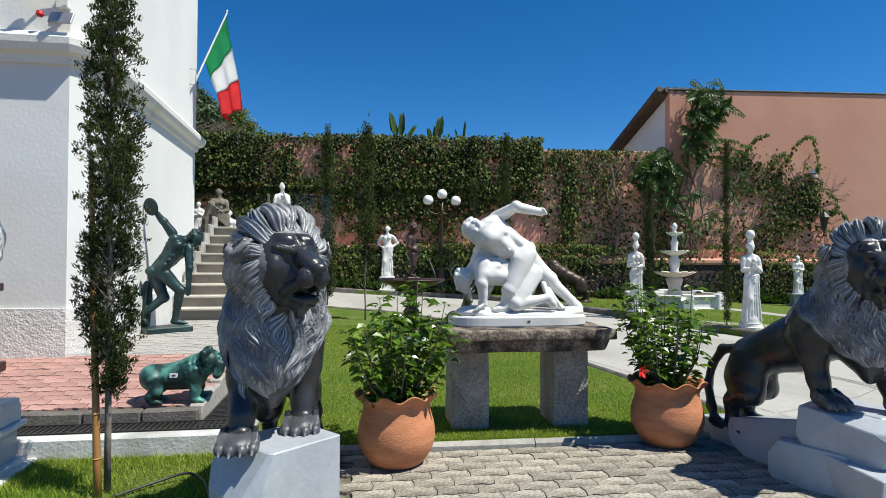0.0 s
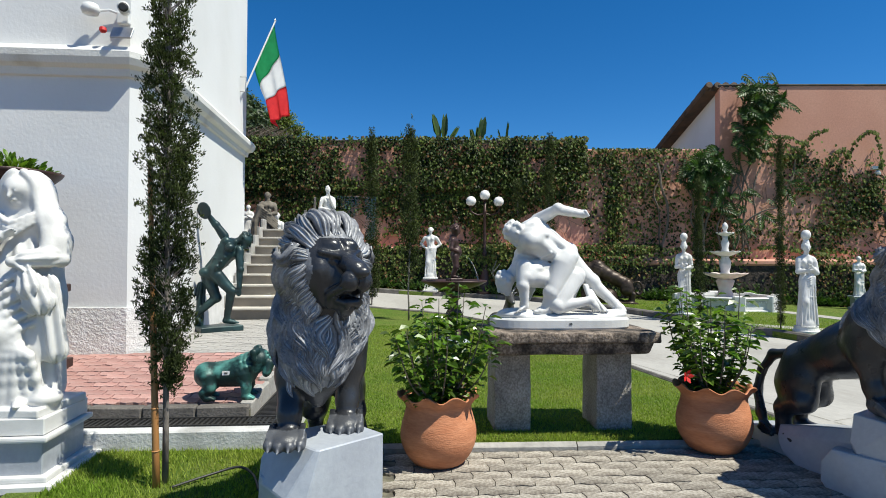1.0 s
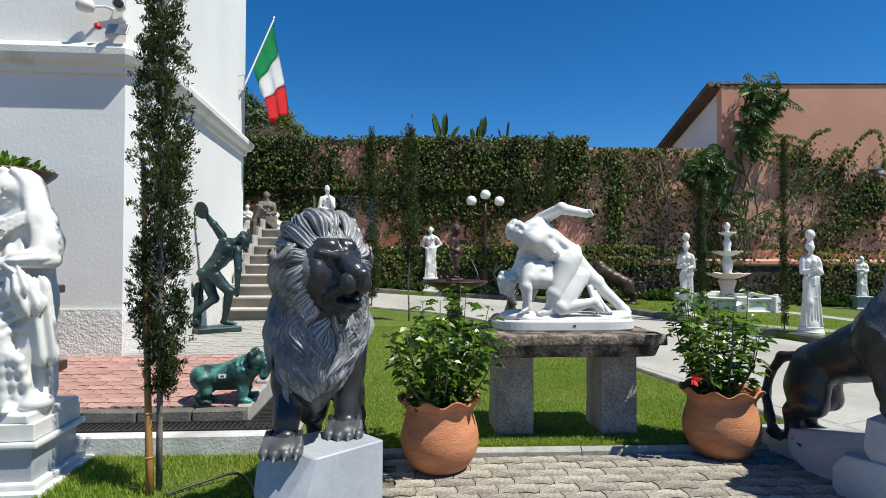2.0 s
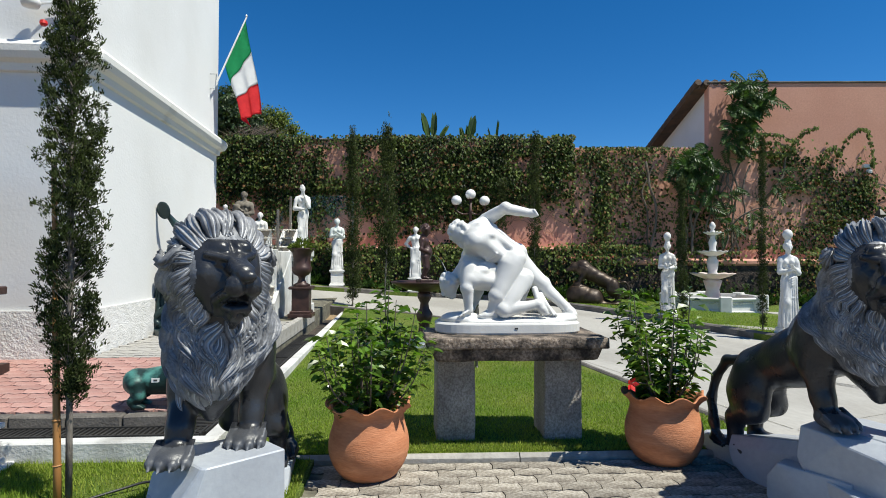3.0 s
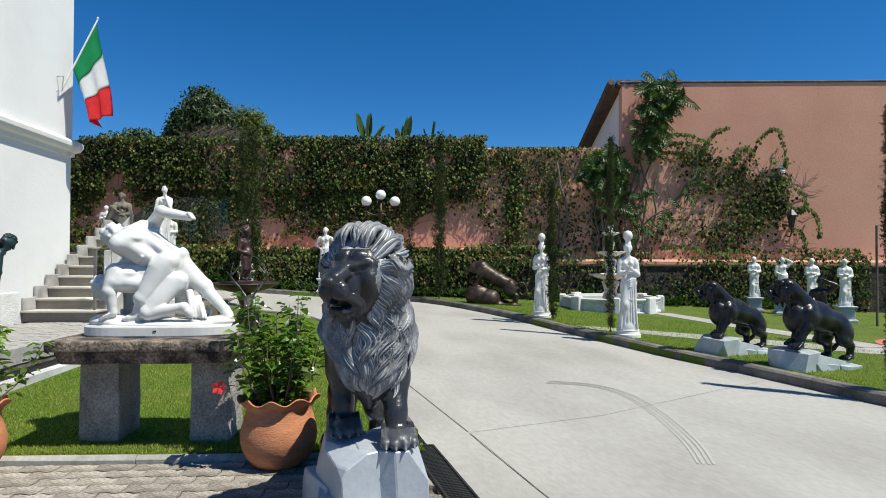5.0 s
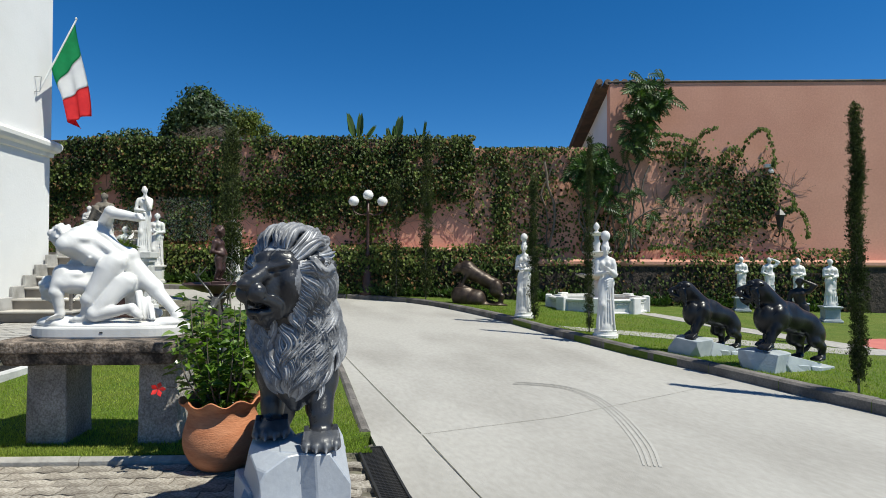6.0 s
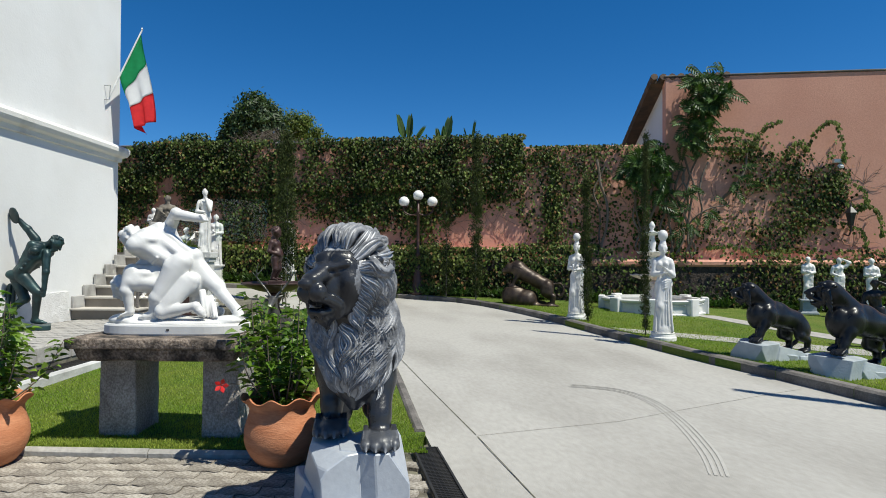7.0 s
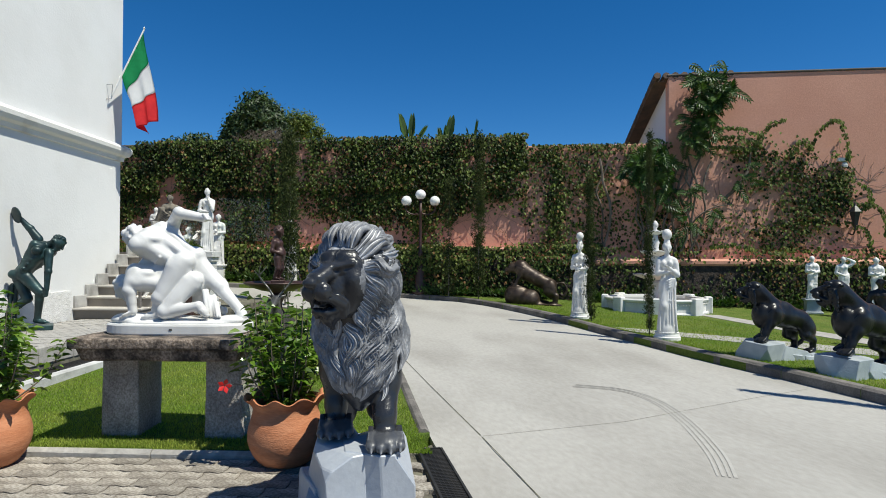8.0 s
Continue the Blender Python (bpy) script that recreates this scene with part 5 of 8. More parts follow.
# ---- terracotta pots with hibiscus ----
def pot_mesh(seed):
    """A round-bellied pot with a wavy rim and thrown rings, open at the top."""
    prof = [(0.10, 0.0), (0.135, 0.004), (0.165, 0.025), (0.2, 0.075), (0.222, 0.13), (0.228, 0.18), (0.222, 0.235), (0.208, 0.285), (0.198, 0.325), (0.198, 0.355), (0.212, 0.385), (0.235, 0.41), (0.238, 0.42), (0.224, 0.418), (0.2, 0.39), (0.185, 0.36), (0.185, 0.33)]
    line = smooth_line([Vector((r, 0, z)) for r, z in prof], 3)
    n, bm, rings = 72, bmesh.new(), []
    for j, q in enumerate(line):
        ring = []
        for i in range(n):
            a = 2 * math.pi * i / n
            lip = max(0.0, (q.z - 0.34) / 0.08)
            wob = 1 + 0.012 * math.sin(2 * a + seed) + 0.003 * math.sin(j * 2.4)
            rr = q.x * wob * (1 + 0.045 * lip * math.sin(9 * a + seed))
            ring.append(bm.verts.new((rr * math.cos(a), rr * math.sin(a), q.z + 0.016 * lip * math.cos(9 * a + seed))))
        rings.append(ring)
    for a, b in zip(rings, rings[1:]):
        for i in range(n):
            bm.faces.new((a[i], a[(i + 1) % n], b[(i + 1) % n], b[i]))
    bm.faces.new(rings[0][::-1])
    return to_mesh("body", bm, True)


def leaf_cloud(name, centers, normals, tips, sizes, width=0.55, fold=0.18, curl=0.12):
    """Many leaves in one mesh: each one folded along its rib, pointed, with a bent tip."""
    c, n, t = (np.asarray(a, float) for a in (centers, normals, tips))
    s = np.asarray(sizes, float)[:, None]
    t = t / (np.linalg.norm(t, axis=1, keepdims=True) + 1e-9)
    n = n - t * (n * t).sum(1, keepdims=True)
    n = n / (np.linalg.norm(n, axis=1, keepdims=True) + 1e-9)
    w = np.cross(t, n)
    pts = [c, c + t * s * 0.35 + w * s * width * 0.5 + n * s * fold, c + t * s * 0.35 - w * s * width * 0.5 + n * s * fold,
           c + t * s * 0.45, c + t * s * 0.75 + w * s * width * 0.32 + n * s * fold * 0.3, c + t * s * 0.75 - w * s * width * 0.32 + n * s * fold * 0.3, c + t * s - n * s * curl]
    k = len(c)
    verts = np.stack(pts, 1).reshape(-1, 3)
    b = np.arange(k)[:, None] * 7
    f = np.concatenate([b + (0, 3, 1), b + (0, 2, 3), b + (1, 3, 4), b + (3, 2, 5), b + (3, 6, 4), b + (3, 5, 6)])
    return arrays_mesh(name, verts, f)


def hibiscus(m, seed, height, spread, flower_at, label, lean=(0, 0)):
    rng = random.Random(seed)
    shrub = tagged(empty("hibiscus_shrub", m), label, "shrub", group="potted hibiscus")
    cen, nor, tip, siz = [], [], [], []
    stems = []
    for i in range(23):
        a, out = rng.uniform(0, 6.28), rng.uniform(0.25, 1.0)
        h = height * rng.uniform(0.62, 1.04) * (1.08 - 0.35 * out)
        p0 = Vector((math.cos(a) * 0.05, math.sin(a) * 0.05, 0.33))
        p2 = Vector((math.cos(a) * spread * out + lean[0], math.sin(a) * spread * out + lean[1], 0.36 + h))
        p1 = p0.lerp(p2, 0.5) + Vector((math.cos(a) * 0.06 * out, math.sin(a) * 0.06 * out, -0.05 * out + 0.03))
        line = smooth_line([p0, p1, p2], 6)
        stems.append(tube(line, [0.007 - 0.005 * j / (len(line) - 1) for j in range(len(line))], 5))
        for j in range(2, len(line)):
            for _ in range(rng.choice((4, 4, 5, 5))):
                b = rng.uniform(0, 6.28)
                d = Vector((math.cos(b), math.sin(b), rng.uniform(-0.15, 0.55)))
                q = line[j - 1].lerp(line[j], rng.random()) + d.normalized() * rng.uniform(0.01, 0.05)
                cen.append(q)
                tip.append(d + Vector((0, 0, -0.25)))
                nor.append(Vector((rng.uniform(-0.5, 0.5), rng.uniform(-0.5, 0.5), 1)))
                siz.append(rng.uniform(0.042, 0.085))
    part("stem", join(*stems), M_STEM, shrub)
    obj("foliage", leaf_cloud("foliage", cen, nor, tip, siz, 0.62), M_SHRUB, shrub)
    if flower_at is not None:
        bm = bmesh.new()
        for i in range(5):
            a = 2 * math.pi * i / 5
            vs = [bm.verts.new(Vector(flower_at) + Vector(v)) for v in ((0, 0, 0), (0.03 * math.cos(a - 0.5), -0.012, 0.03 * math.sin(a - 0.5)), (0.045 * math.cos(a), -0.022, 0.045 * math.sin(a)), (0.03 * math.cos(a + 0.5), -0.012, 0.03 * math.sin(a + 0.5)))]
            bm.faces.new(vs)
        part("flower", bm, M_RED, shrub, "open red hibiscus flower")
        part("flower_stalk", tube([Vector(flower_at) + Vector((0.0, 0.01, 0)), Vector(flower_at) + Vector((0.06, 0.03, 0.0)), (0.06, 0.0, 0.45)], 0.003, 5), M_STEM, shrub)
    return shrub


def potted(x, y, seed, turn, label):
    m = pose(x, y, 0.0, 0, 0, turn) @ Matrix.Scale(1.12, 4)
    pot = tagged(empty("terracotta_pot", m), label, "flower pot", group="terracotta pots")
    obj("body", pot_mesh(seed), M_TERRACOTTA, pot)
    part("soil", lathe([(0.185, 0.30), (0.186, 0.335), (0.1, 0.345), (0.02, 0.35)], 24), M_EARTH, pot, "dark potting soil")


potted(1.39, 3.60, 1, 0, "wavy-rimmed terracotta pot holding a leafy hibiscus")
potted(3.36, 3.15, 4, 40, "wavy-rimmed terracotta pot holding a red-flowering hibiscus")
hibiscus(pose(1.39, 3.60, 0.0) @ Matrix.Scale(1.1, 4), 3, 0.76, 0.42, None, "bushy green hibiscus growing in a terracotta pot")
hibiscus(pose(3.36, 3.15, 0.0) @ Matrix.Scale(1.1, 4), 8, 0.78, 0.32, (-0.355, -0.127, 0.531), "leafy hibiscus with one red flower in a pot")

# ---- standing statues, each one plain mesh, and their pedestals ----
def lady(c, s=1.0, arms="crossed", lean=0.03, hair="bun", seed=1, legs=False, folds=12, base=True, look_to=(0, -1, -0.1), ball=False, flare=0.19, male=False):
    """A standing draped or bare figure, 1.7 tall before scaling, that looks along -y."""
    def P(x, y, z):
        return (x * s, y * s, z * s)

    rng = random.Random(seed)
    w = 1.1 if male else 1.0
    torso(c, P(0, 0, 1.42), P(-0.01, 0, 1.25), P(lean, 0.01, 0.95), s * 0.98, (0, -1, 0), not male)
    head(c, P(0.0, -0.015, 1.575), look_to, s * 1.02, (0, 0, 1), hair, seed)
    if legs:
        limb(c, P(lean + 0.085, 0, 0.92), P(0.1 + lean, -0.03, 0.5), P(0.09, 0.02, 0.1), 0.1 * s, 0.066 * s, 0.042 * s, 0.03, 1, (0, -1, 0))
        limb(c, P(lean - 0.085, 0, 0.92), P(-0.1, -0.07, 0.5), P(-0.12, 0.06, 0.1), 0.1 * s, 0.066 * s, 0.042 * s, 0.03, 1, (0, -1, 0))
        foot(c, P(0.09, 0.03, 0.05), P(0.1, -0.14, 0.03), s)
        foot(c, P(-0.12, 0.07, 0.05), P(-0.14, -0.1, 0.03), s)
        c.bone(P(0.06, 0.14, 0.05), P(0.08, 0.13, 0.75), 0.085 * s, 0.06 * s, 0.03, grooves=5, depth=0.008)
    else:
        skirt(c, P(lean, 0.0, 1.0), P(0.0, 0.0, 0.06), 0.135 * s, flare * s, folds, 0.017 * s, 1.6, 0.85, (0, 1, 0))
        limb(c, P(-0.07, -0.04, 0.9), P(-0.09, -0.13, 0.5), P(-0.08, -0.1, 0.1), 0.1 * s, 0.07 * s, 0.05 * s, 0.05)
        for i in range(6):
            x = -0.15 + 0.06 * i
            c.chain([P(x * 0.6 + 0.05, -0.12, 1.0), P(x + 0.02 * math.sin(i), -0.15, 0.6), P(x * 1.2, -0.15, 0.05)], [0.02 * s, 0.018 * s, 0.03 * s], 0.012)
        sash(c, [P(0.17, -0.02, 1.05), P(0.02, -0.15, 0.98), P(-0.17, -0.04, 0.88)], 0.02 * s, 4, 0.045 * s)
    poses = {
        "crossed": (((0.17, 0.0, 1.33), (0.21, -0.06, 1.08), (0.02, -0.19, 1.2)), ((-0.17, 0.0, 1.33), (-0.21, -0.06, 1.1), (-0.03, -0.19, 1.12))),
        "up": (((0.19, 0.0, 1.34), (0.34, -0.02, 1.5), (0.12, -0.05, 1.62)), ((-0.19, 0.0, 1.33), (-0.26, -0.03, 1.08), (-0.1, -0.17, 1.02))),
        "hip": (((0.19, 0.0, 1.33), (0.33, 0.05, 1.12), (0.16, -0.04, 0.98)), ((-0.19, 0.0, 1.33), (-0.33, 0.05, 1.12), (-0.16, -0.04, 0.98))),
        "hold": (((0.17, 0.0, 1.33), (0.21, -0.05, 1.08), (0.06, -0.2, 1.05)), ((-0.17, 0.0, 1.33), (-0.21, -0.05, 1.08), (-0.06, -0.2, 1.1))),
        "chin": (((0.19, 0.0, 1.33), (0.2, -0.16, 1.12), (0.05, -0.16, 1.4)), ((-0.19, 0.0, 1.33), (-0.26, -0.05, 1.08), (0.02, -0.2, 1.05))),
        "down": (((0.19, 0.0, 1.33), (0.26, 0.02, 1.05), (0.2, -0.06, 0.82)), ((-0.19, 0.0, 1.33), (-0.26, 0.02, 1.05), (-0.16, -0.12, 0.85))),
    }
    for sh, el, ha in poses[arms]:
        limb(c, P(sh[0] * w, *sh[1:]), P(el[0] * w, *el[1:]), P(*ha), 0.058 * s * w, 0.046 * s * w, 0.033 * s, 0.03, 1, (0, -1, 0))
        e, h = np.array(el), np.array(ha)
        hand(c, P(*ha), P(*(h + (h - e))), s)
    if arms == "hold":
        for i in range(9):
            c.ball(P(rng.uniform(-0.09, 0.09), -0.22, 1.08 + rng.uniform(-0.05, 0.08)), 0.035 * s, k=0.015)
    if ball:
        c.bone(P(0, 0.0, 1.66), P(0, 0.0, 1.72), 0.075 * s, 0.06 * s, 0.01)
        c.ball(P(0, 0.0, 1.83), 0.105 * s, k=0.006)
    if base:
        c.bone(P(0, 0, 0.0), P(0, 0, 0.03), 0.22 * s, 0.21 * s, 0.01)


def statue(name, material, label, m, step, pedestal=None, **how):
    c = Clay()
    lady(c, **how)
    seed = how.get("seed", 1)
    me = c.skin(name, step, lambda p: 0.0012 * rough_noise(p, 45, seed))
    return thing(name, me, material, label, "statue", m)


def pedestal(m, w, h, material, label, cap=0.05, flare=0.06, name="pedestal", round_=False):
    """A plinth with moulded foot and cap."""
    p = tagged(empty(name, m), label, "pedestal")
    if round_:
        part("base", lathe([(w * 0.62, 0.0), (w * 0.62, h * 0.3), (w * 0.55, h * 0.42), (w * 0.5, h * 0.6), (w * 0.5, h)], 28), material, p)
        return p
    part("foot", join(box((w + flare * 1.6, w + flare * 1.6, h * 0.14), (0, 0, h * 0.07), 0.008), box((w + flare * 0.8, w + flare * 0.8, h * 0.08), (0, 0, h * 0.17), 0.012, segs=2)), material, p)
    part("die", box((w, w, h * 0.64), (0, 0, h * 0.52), 0.006), material, p)
    part("cap", join(box((w + flare * 0.7, w + flare * 0.7, h * 0.07), (0, 0, h * 0.865), 0.01, segs=2), box((w + flare * 1.4, w + flare * 1.4, h * 0.1), (0, 0, h * 0.95), 0.008)), material, p)
    return p


# statues with a ball on the head, by the kerb
def on_lawn(x, y, turn, up=0.1):
    return pose(x, y, land(x, y) + up, 0, 0, turn)


for x, y, arms, seed, turn, lab in ((9.07, 6.66, "crossed", 2, -28, "white marble draped woman, arms crossed, ball on her head"), (9.02, 9.3, "hold", 4, -42, "white marble draped woman holding flowers, ball on her head")):
    pd = tagged(thing("round_base", to_mesh("round_base", lathe([(0.2, 0.0), (0.2, 0.05), (0.185, 0.06), (0.175, 0.1), (0.18, 0.12)], 32)), M_MARBLE_OLD, "low round white marble statue base", "plinth", on_lawn(x, y, 0)), group="ball statue bases")
    statue("woman_with_ball_statue", M_MARBLE, lab, on_lawn(x, y, turn, 0.21) @ Matrix.Diagonal((0.84, 0.86, 1, 1)), 0.011, s=0.83, arms=arms, seed=seed, hair="bun", ball=True, base=True, folds=11, flare=0.2)

# white statues in front of the far wall
for x, y, arms, seed, turn, s, ph, lab in ((5.58, 15.27, "hip", 6, -20, 0.84, 0.4, "white marble woman with hands on hips on a pedestal"), (3.5, 15.9, "crossed", 7, -10, 0.84, 0.45, "white marble woman with folded arms on a pedestal"), (1.5, 16.6, "hold", 8, -5, 0.85, 0.5, "white marble draped woman beyond the stairs")):
    pedestal(on_lawn(x, y, turn), 0.34, ph, M_MARBLE_OLD, "white marble statue pedestal before the ivy wall")
    statue("woman_statue", M_MARBLE, lab, on_lawn(x, y, turn, 0.1 + ph), 0.02, s=s, arms=arms, seed=seed)
for x, y, arms, seed, male, lab in ((15.85, 10.2, "hold", 9, False, "weathered white statue holding a basket on a pedestal"), (16.0, 9.5, "up", 10, False, "weathered white statue shading its eyes on a pedestal"), (15.99, 8.72, "hold", 11, False, "weathered white statue holding flowers on a pedestal"), (16.0, 7.95, "hold", 12, False, "weathered white statue with a sheaf on a pedestal")):
    pedestal(on_lawn(x, y, -35), 0.3, 0.36, M_BLUESTONE, "bluish white pedestal of a garden statue")
    statue("garden_statue", M_MARBLE_OLD, lab, on_lawn(x, y, -35, 0.46), 0.018, s=0.62, arms=arms, seed=seed, folds=9)
statue("bronze_woman_statue", M_DARK_BRONZE, "dark bronze bare woman raising one arm on the lawn", on_lawn(12.1, 5.65, -50), 0.014, s=0.62, arms="up", seed=13, legs=True)

# by the stairs: the sage on a tall pedestal, the old stone philosopher
pedestal(HOUSE @ pose(-1.36, 10.95, 0.38), 0.27, 1.14, M_WHITEWASH, "tall white pedestal beside the stairs", flare=0.08)
c = Clay()
lady(c, 0.72, "chin", 0.05, "beard", 14, False, 10, True, (0.55, -0.8, -0.25), False, 0.17, True)
thing("sage_statue", c.skin("sage_statue", 0.013, cloth_noise), M_MARBLE, "white marble bearded man resting chin on hand", "statue", HOUSE @ pose(-1.36, 10.95, 1.52, 0, 0, 12) @ Matrix.Diagonal((0.72, 0.8, 1, 1)))
c = Clay()
lady(c, 0.73, "hold", -0.04, "beard", 15, False, 9, True, (-0.3, -0.9, -0.3), False, 0.26, True)
sash(c, [(-0.2, -0.08, 0.95), (0.0, -0.17, 0.8), (0.2, -0.06, 0.62)], 0.02, 5, 0.05)
c.chain([(-0.13, -0.1, 0.9), (-0.24, -0.06, 0.6), (-0.26, -0.05, 0.1)], [0.06, 0.07, 0.08], 0.03, grooves=5, depth=0.008)
thing("philosopher_statue", c.skin("philosopher_statue", 0.015, cloth_noise), M_OLD_STONE, "weathered brown stone man in a robe", "statue", HOUSE @ pose(-2.78, 12.3, 1.52, 0, 0, 10))
c = Clay()
lady(c, 0.5, "crossed", 0.02, "bun", 16)
thing("small_statue", c.skin("small_statue", 0.016), M_MARBLE, "small white marble figure on the stair landing", "statue", HOUSE @ pose(-3.25, 12.6, 1.66))


def discobolus():
    c = Clay()
    strong_back(c, (-0.1, 0.02, 0.68), (0.2, -0.04, 1.1), (-0.55, 0.75, 0.35), 1.02)
    t, n, w = body_axes((0.3, -0.06, 0.42), (-0.55, 0.75, 0.35))
    # belly and breast seen from the front
    c.bone((-0.06, -0.06, 0.74), (0.07, -0.11, 0.93), 0.075, 0.08, 0.03)
    for q in (-1, 1):
        for i in range(3):
            c.ball(np.array((-0.04 + 0.045 * i, -0.115 - 0.012 * i, 0.76 + 0.06 * i)) + w * q * 0.034, 0.026, k=0.01)
        c.ball(np.array((0.135, -0.14, 0.99)) + w * q * 0.075, (0.065, 0.05, 0.055), k=0.02)
    c.bone((0.19, -0.05, 1.09), (0.27, -0.08, 1.12), 0.05, 0.047, 0.02)
    head(c, (0.315, -0.09, 1.115), (0.75, -0.3, -0.65), 1.0, (0.65, 0.1, 0.75), "curls", 3)
    muscled(c, (0.1, 0.06, 1.16), (0.0, 0.1, 1.32), (-0.1, 0.1, 1.44), 0.062, 0.047, 0.034, (0.7, -0.3, 0.5))
    hand(c, (-0.1, 0.1, 1.44), (-0.14, 0.1, 1.52), 0.95)
    c.ball((-0.155, 0.1, 1.5), (0.024, 0.11, 0.115), (8, -14, 30), k=0.006)
    muscled(c, (0.22, -0.14, 1.0), (0.215, -0.2, 0.73), (0.2, -0.22, 0.5), 0.06, 0.045, 0.032, (0.6, -0.7, 0))
    hand(c, (0.2, -0.22, 0.5), (0.19, -0.23, 0.4), 0.95)
    muscled(c, (-0.06, -0.05, 0.68), (0.13, -0.14, 0.45), (0.1, -0.06, 0.09), 0.092, 0.062, 0.04, (0.8, -0.5, 0.2))
    foot(c, (0.08, -0.05, 0.06), (0.22, -0.12, 0.035), 1.0)
    muscled(c, (-0.12, 0.06, 0.66), (-0.02, 0.0, 0.36), (-0.23, 0.08, 0.16), 0.092, 0.062, 0.04, (0.8, -0.5, 0.1))
    foot(c, (-0.25, 0.09, 0.12), (-0.19, 0.05, 0.035), 1.0)
    c.bone((-0.22, 0.15, 0.0), (-0.17, 0.12, 0.52), 0.08, 0.05, 0.02, grooves=5, depth=0.01)
    return c.skin("discus_thrower_statue", 0.0085, lambda p: 0.001 * rough_noise(p, 40, 5))


DB = HOUSE @ pose(-2.38, 7.67, 0.415, 0, 0, 35)
pb = thing("bronze_plinth", to_mesh("bronze_plinth", box((0.54, 0.36, 0.07), (0.03, 0, 0.035), 0.008)), M_BRONZE_GREEN, "flat green bronze base slab on the terrace", "plinth", DB)
thing("discus_thrower_statue", discobolus(), M_BRONZE_GREEN, "green-black bronze discus thrower on the terrace", "statue", DB @ pose(0.02, 0, 0.07))


def bulldog():
    """A stocky standing bulldog that looks along +x."""
    c = Clay()
    c.bone((-0.17, 0, 0.185), (0.08, 0, 0.2), 0.092, 0.112, 0.05)
    c.ball((-0.2, 0, 0.19), (0.08, 0.092, 0.09), k=0.04)
    for y in (-0.07, 0.07):
        c.chain([(0.1, y, 0.19), (0.12, y * 1.25, 0.1), (0.11, y * 1.25, 0.03)], [0.05, 0.035, 0.03], 0.03)
        c.ball((0.13, y * 1.25, 0.022), (0.042, 0.034, 0.024), k=0.015)
        c.chain([(-0.18, y, 0.18), (-0.15, y * 1.1, 0.1), (-0.2, y * 1.1, 0.06), (-0.18, y * 1.1, 0.02)], [0.055, 0.04, 0.026, 0.028], 0.03)
        c.ball((-0.16, y * 1.1, 0.02), (0.042, 0.032, 0.022), k=0.015)
        for i in range(3):
            c.bone((0.15, y * 1.25 + (i - 1) * 0.02, 0.025), (0.175, y * 1.25 + (i - 1) * 0.02, 0.015), 0.012, 0.01, 0.005)
            c.bone((-0.14, y * 1.1 + (i - 1) * 0.018, 0.022), (-0.115, y * 1.1 + (i - 1) * 0.018, 0.012), 0.012, 0.01, 0.005)
    c.bone((0.08, 0, 0.24), (0.17, 0, 0.28), 0.095, 0.09, 0.04)
    c.ball((0.205, 0, 0.3), (0.085, 0.1, 0.085), k=0.03)
    c.ball((0.275, 0, 0.27), (0.045, 0.075, 0.055), k=0.015)
    for y in (-1, 1):
        c.bone((0.29, y * 0.04, 0.275), (0.265, y * 0.07, 0.2), 0.034, 0.032, 0.01)
        c.chain([(0.19, y * 0.065, 0.375), (0.17, y * 0.105, 0.365), (0.18, y * 0.115, 0.31)], [0.028, 0.026, 0.016], 0.008, flat=0.7, side=(0, 1, 0))
        c.ball((0.285, y * 0.042, 0.33), 0.016, k=0.006, cut=True)
        c.ball((0.272, y * 0.042, 0.328), 0.013, k=0.004)
    c.ball((0.322, 0, 0.3), (0.014, 0.026, 0.016), k=0.006)
    c.bone((0.27, -0.04, 0.205), (0.27, 0.04, 0.205), 0.03, 0.03, 0.015)
    for i in range(4):
        x = 0.05 + 0.034 * i
        pts = [(x, math.cos(a) * 0.1, 0.235 + 0.012 * i + math.sin(a) * 0.09) for a in np.linspace(-1.2, -0.1, 5)]
        c.chain(pts, [0.016] * 5, 0.01)
        pts = [(x, -q[1], q[2]) for q in pts]
        c.chain(pts, [0.016] * 5, 0.01)
        c.chain([(x + 0.02, y, 0.33 + 0.01 * i - y * y * 5) for y in (-0.09, -0.04, 0, 0.04, 0.09)], [0.01] * 5, 0.014)
    for i in range(3):
        c.bone((0.285, -0.04, 0.345 + i * 0.014), (0.285, 0.04, 0.345 + i * 0.014), 0.009, 0.009, 0.006)
    c.bone((-0.25, 0, 0.24), (-0.275, 0, 0.21), 0.018, 0.01, 0.015)
    return c.skin("bulldog_statue", 0.0065, lambda p: 0.001 * rough_noise(p, 60, 5))


dog = thing("bulldog_statue", bulldog(), M_VERDIGRIS, "verdigris bronze bulldog with a paper tag on its flank", "statue", HOUSE @ pose(-1.3, 4.6, 0.272, 0, 0, 6))
card = tagged(empty("price_card", HOUSE @ pose(-1.3, 4.6, 0.272, 0, 0, 6)), "white paper price card on the bulldog's flank", "tag")
part("paper", box((0.055, 0.003, 0.032), (-0.03, -0.104, 0.215)), M_TAG, card)
part("print", box((0.025, 0.003, 0.012), (-0.03, -0.1065, 0.215)), M_INK, card, "grey printed bar")


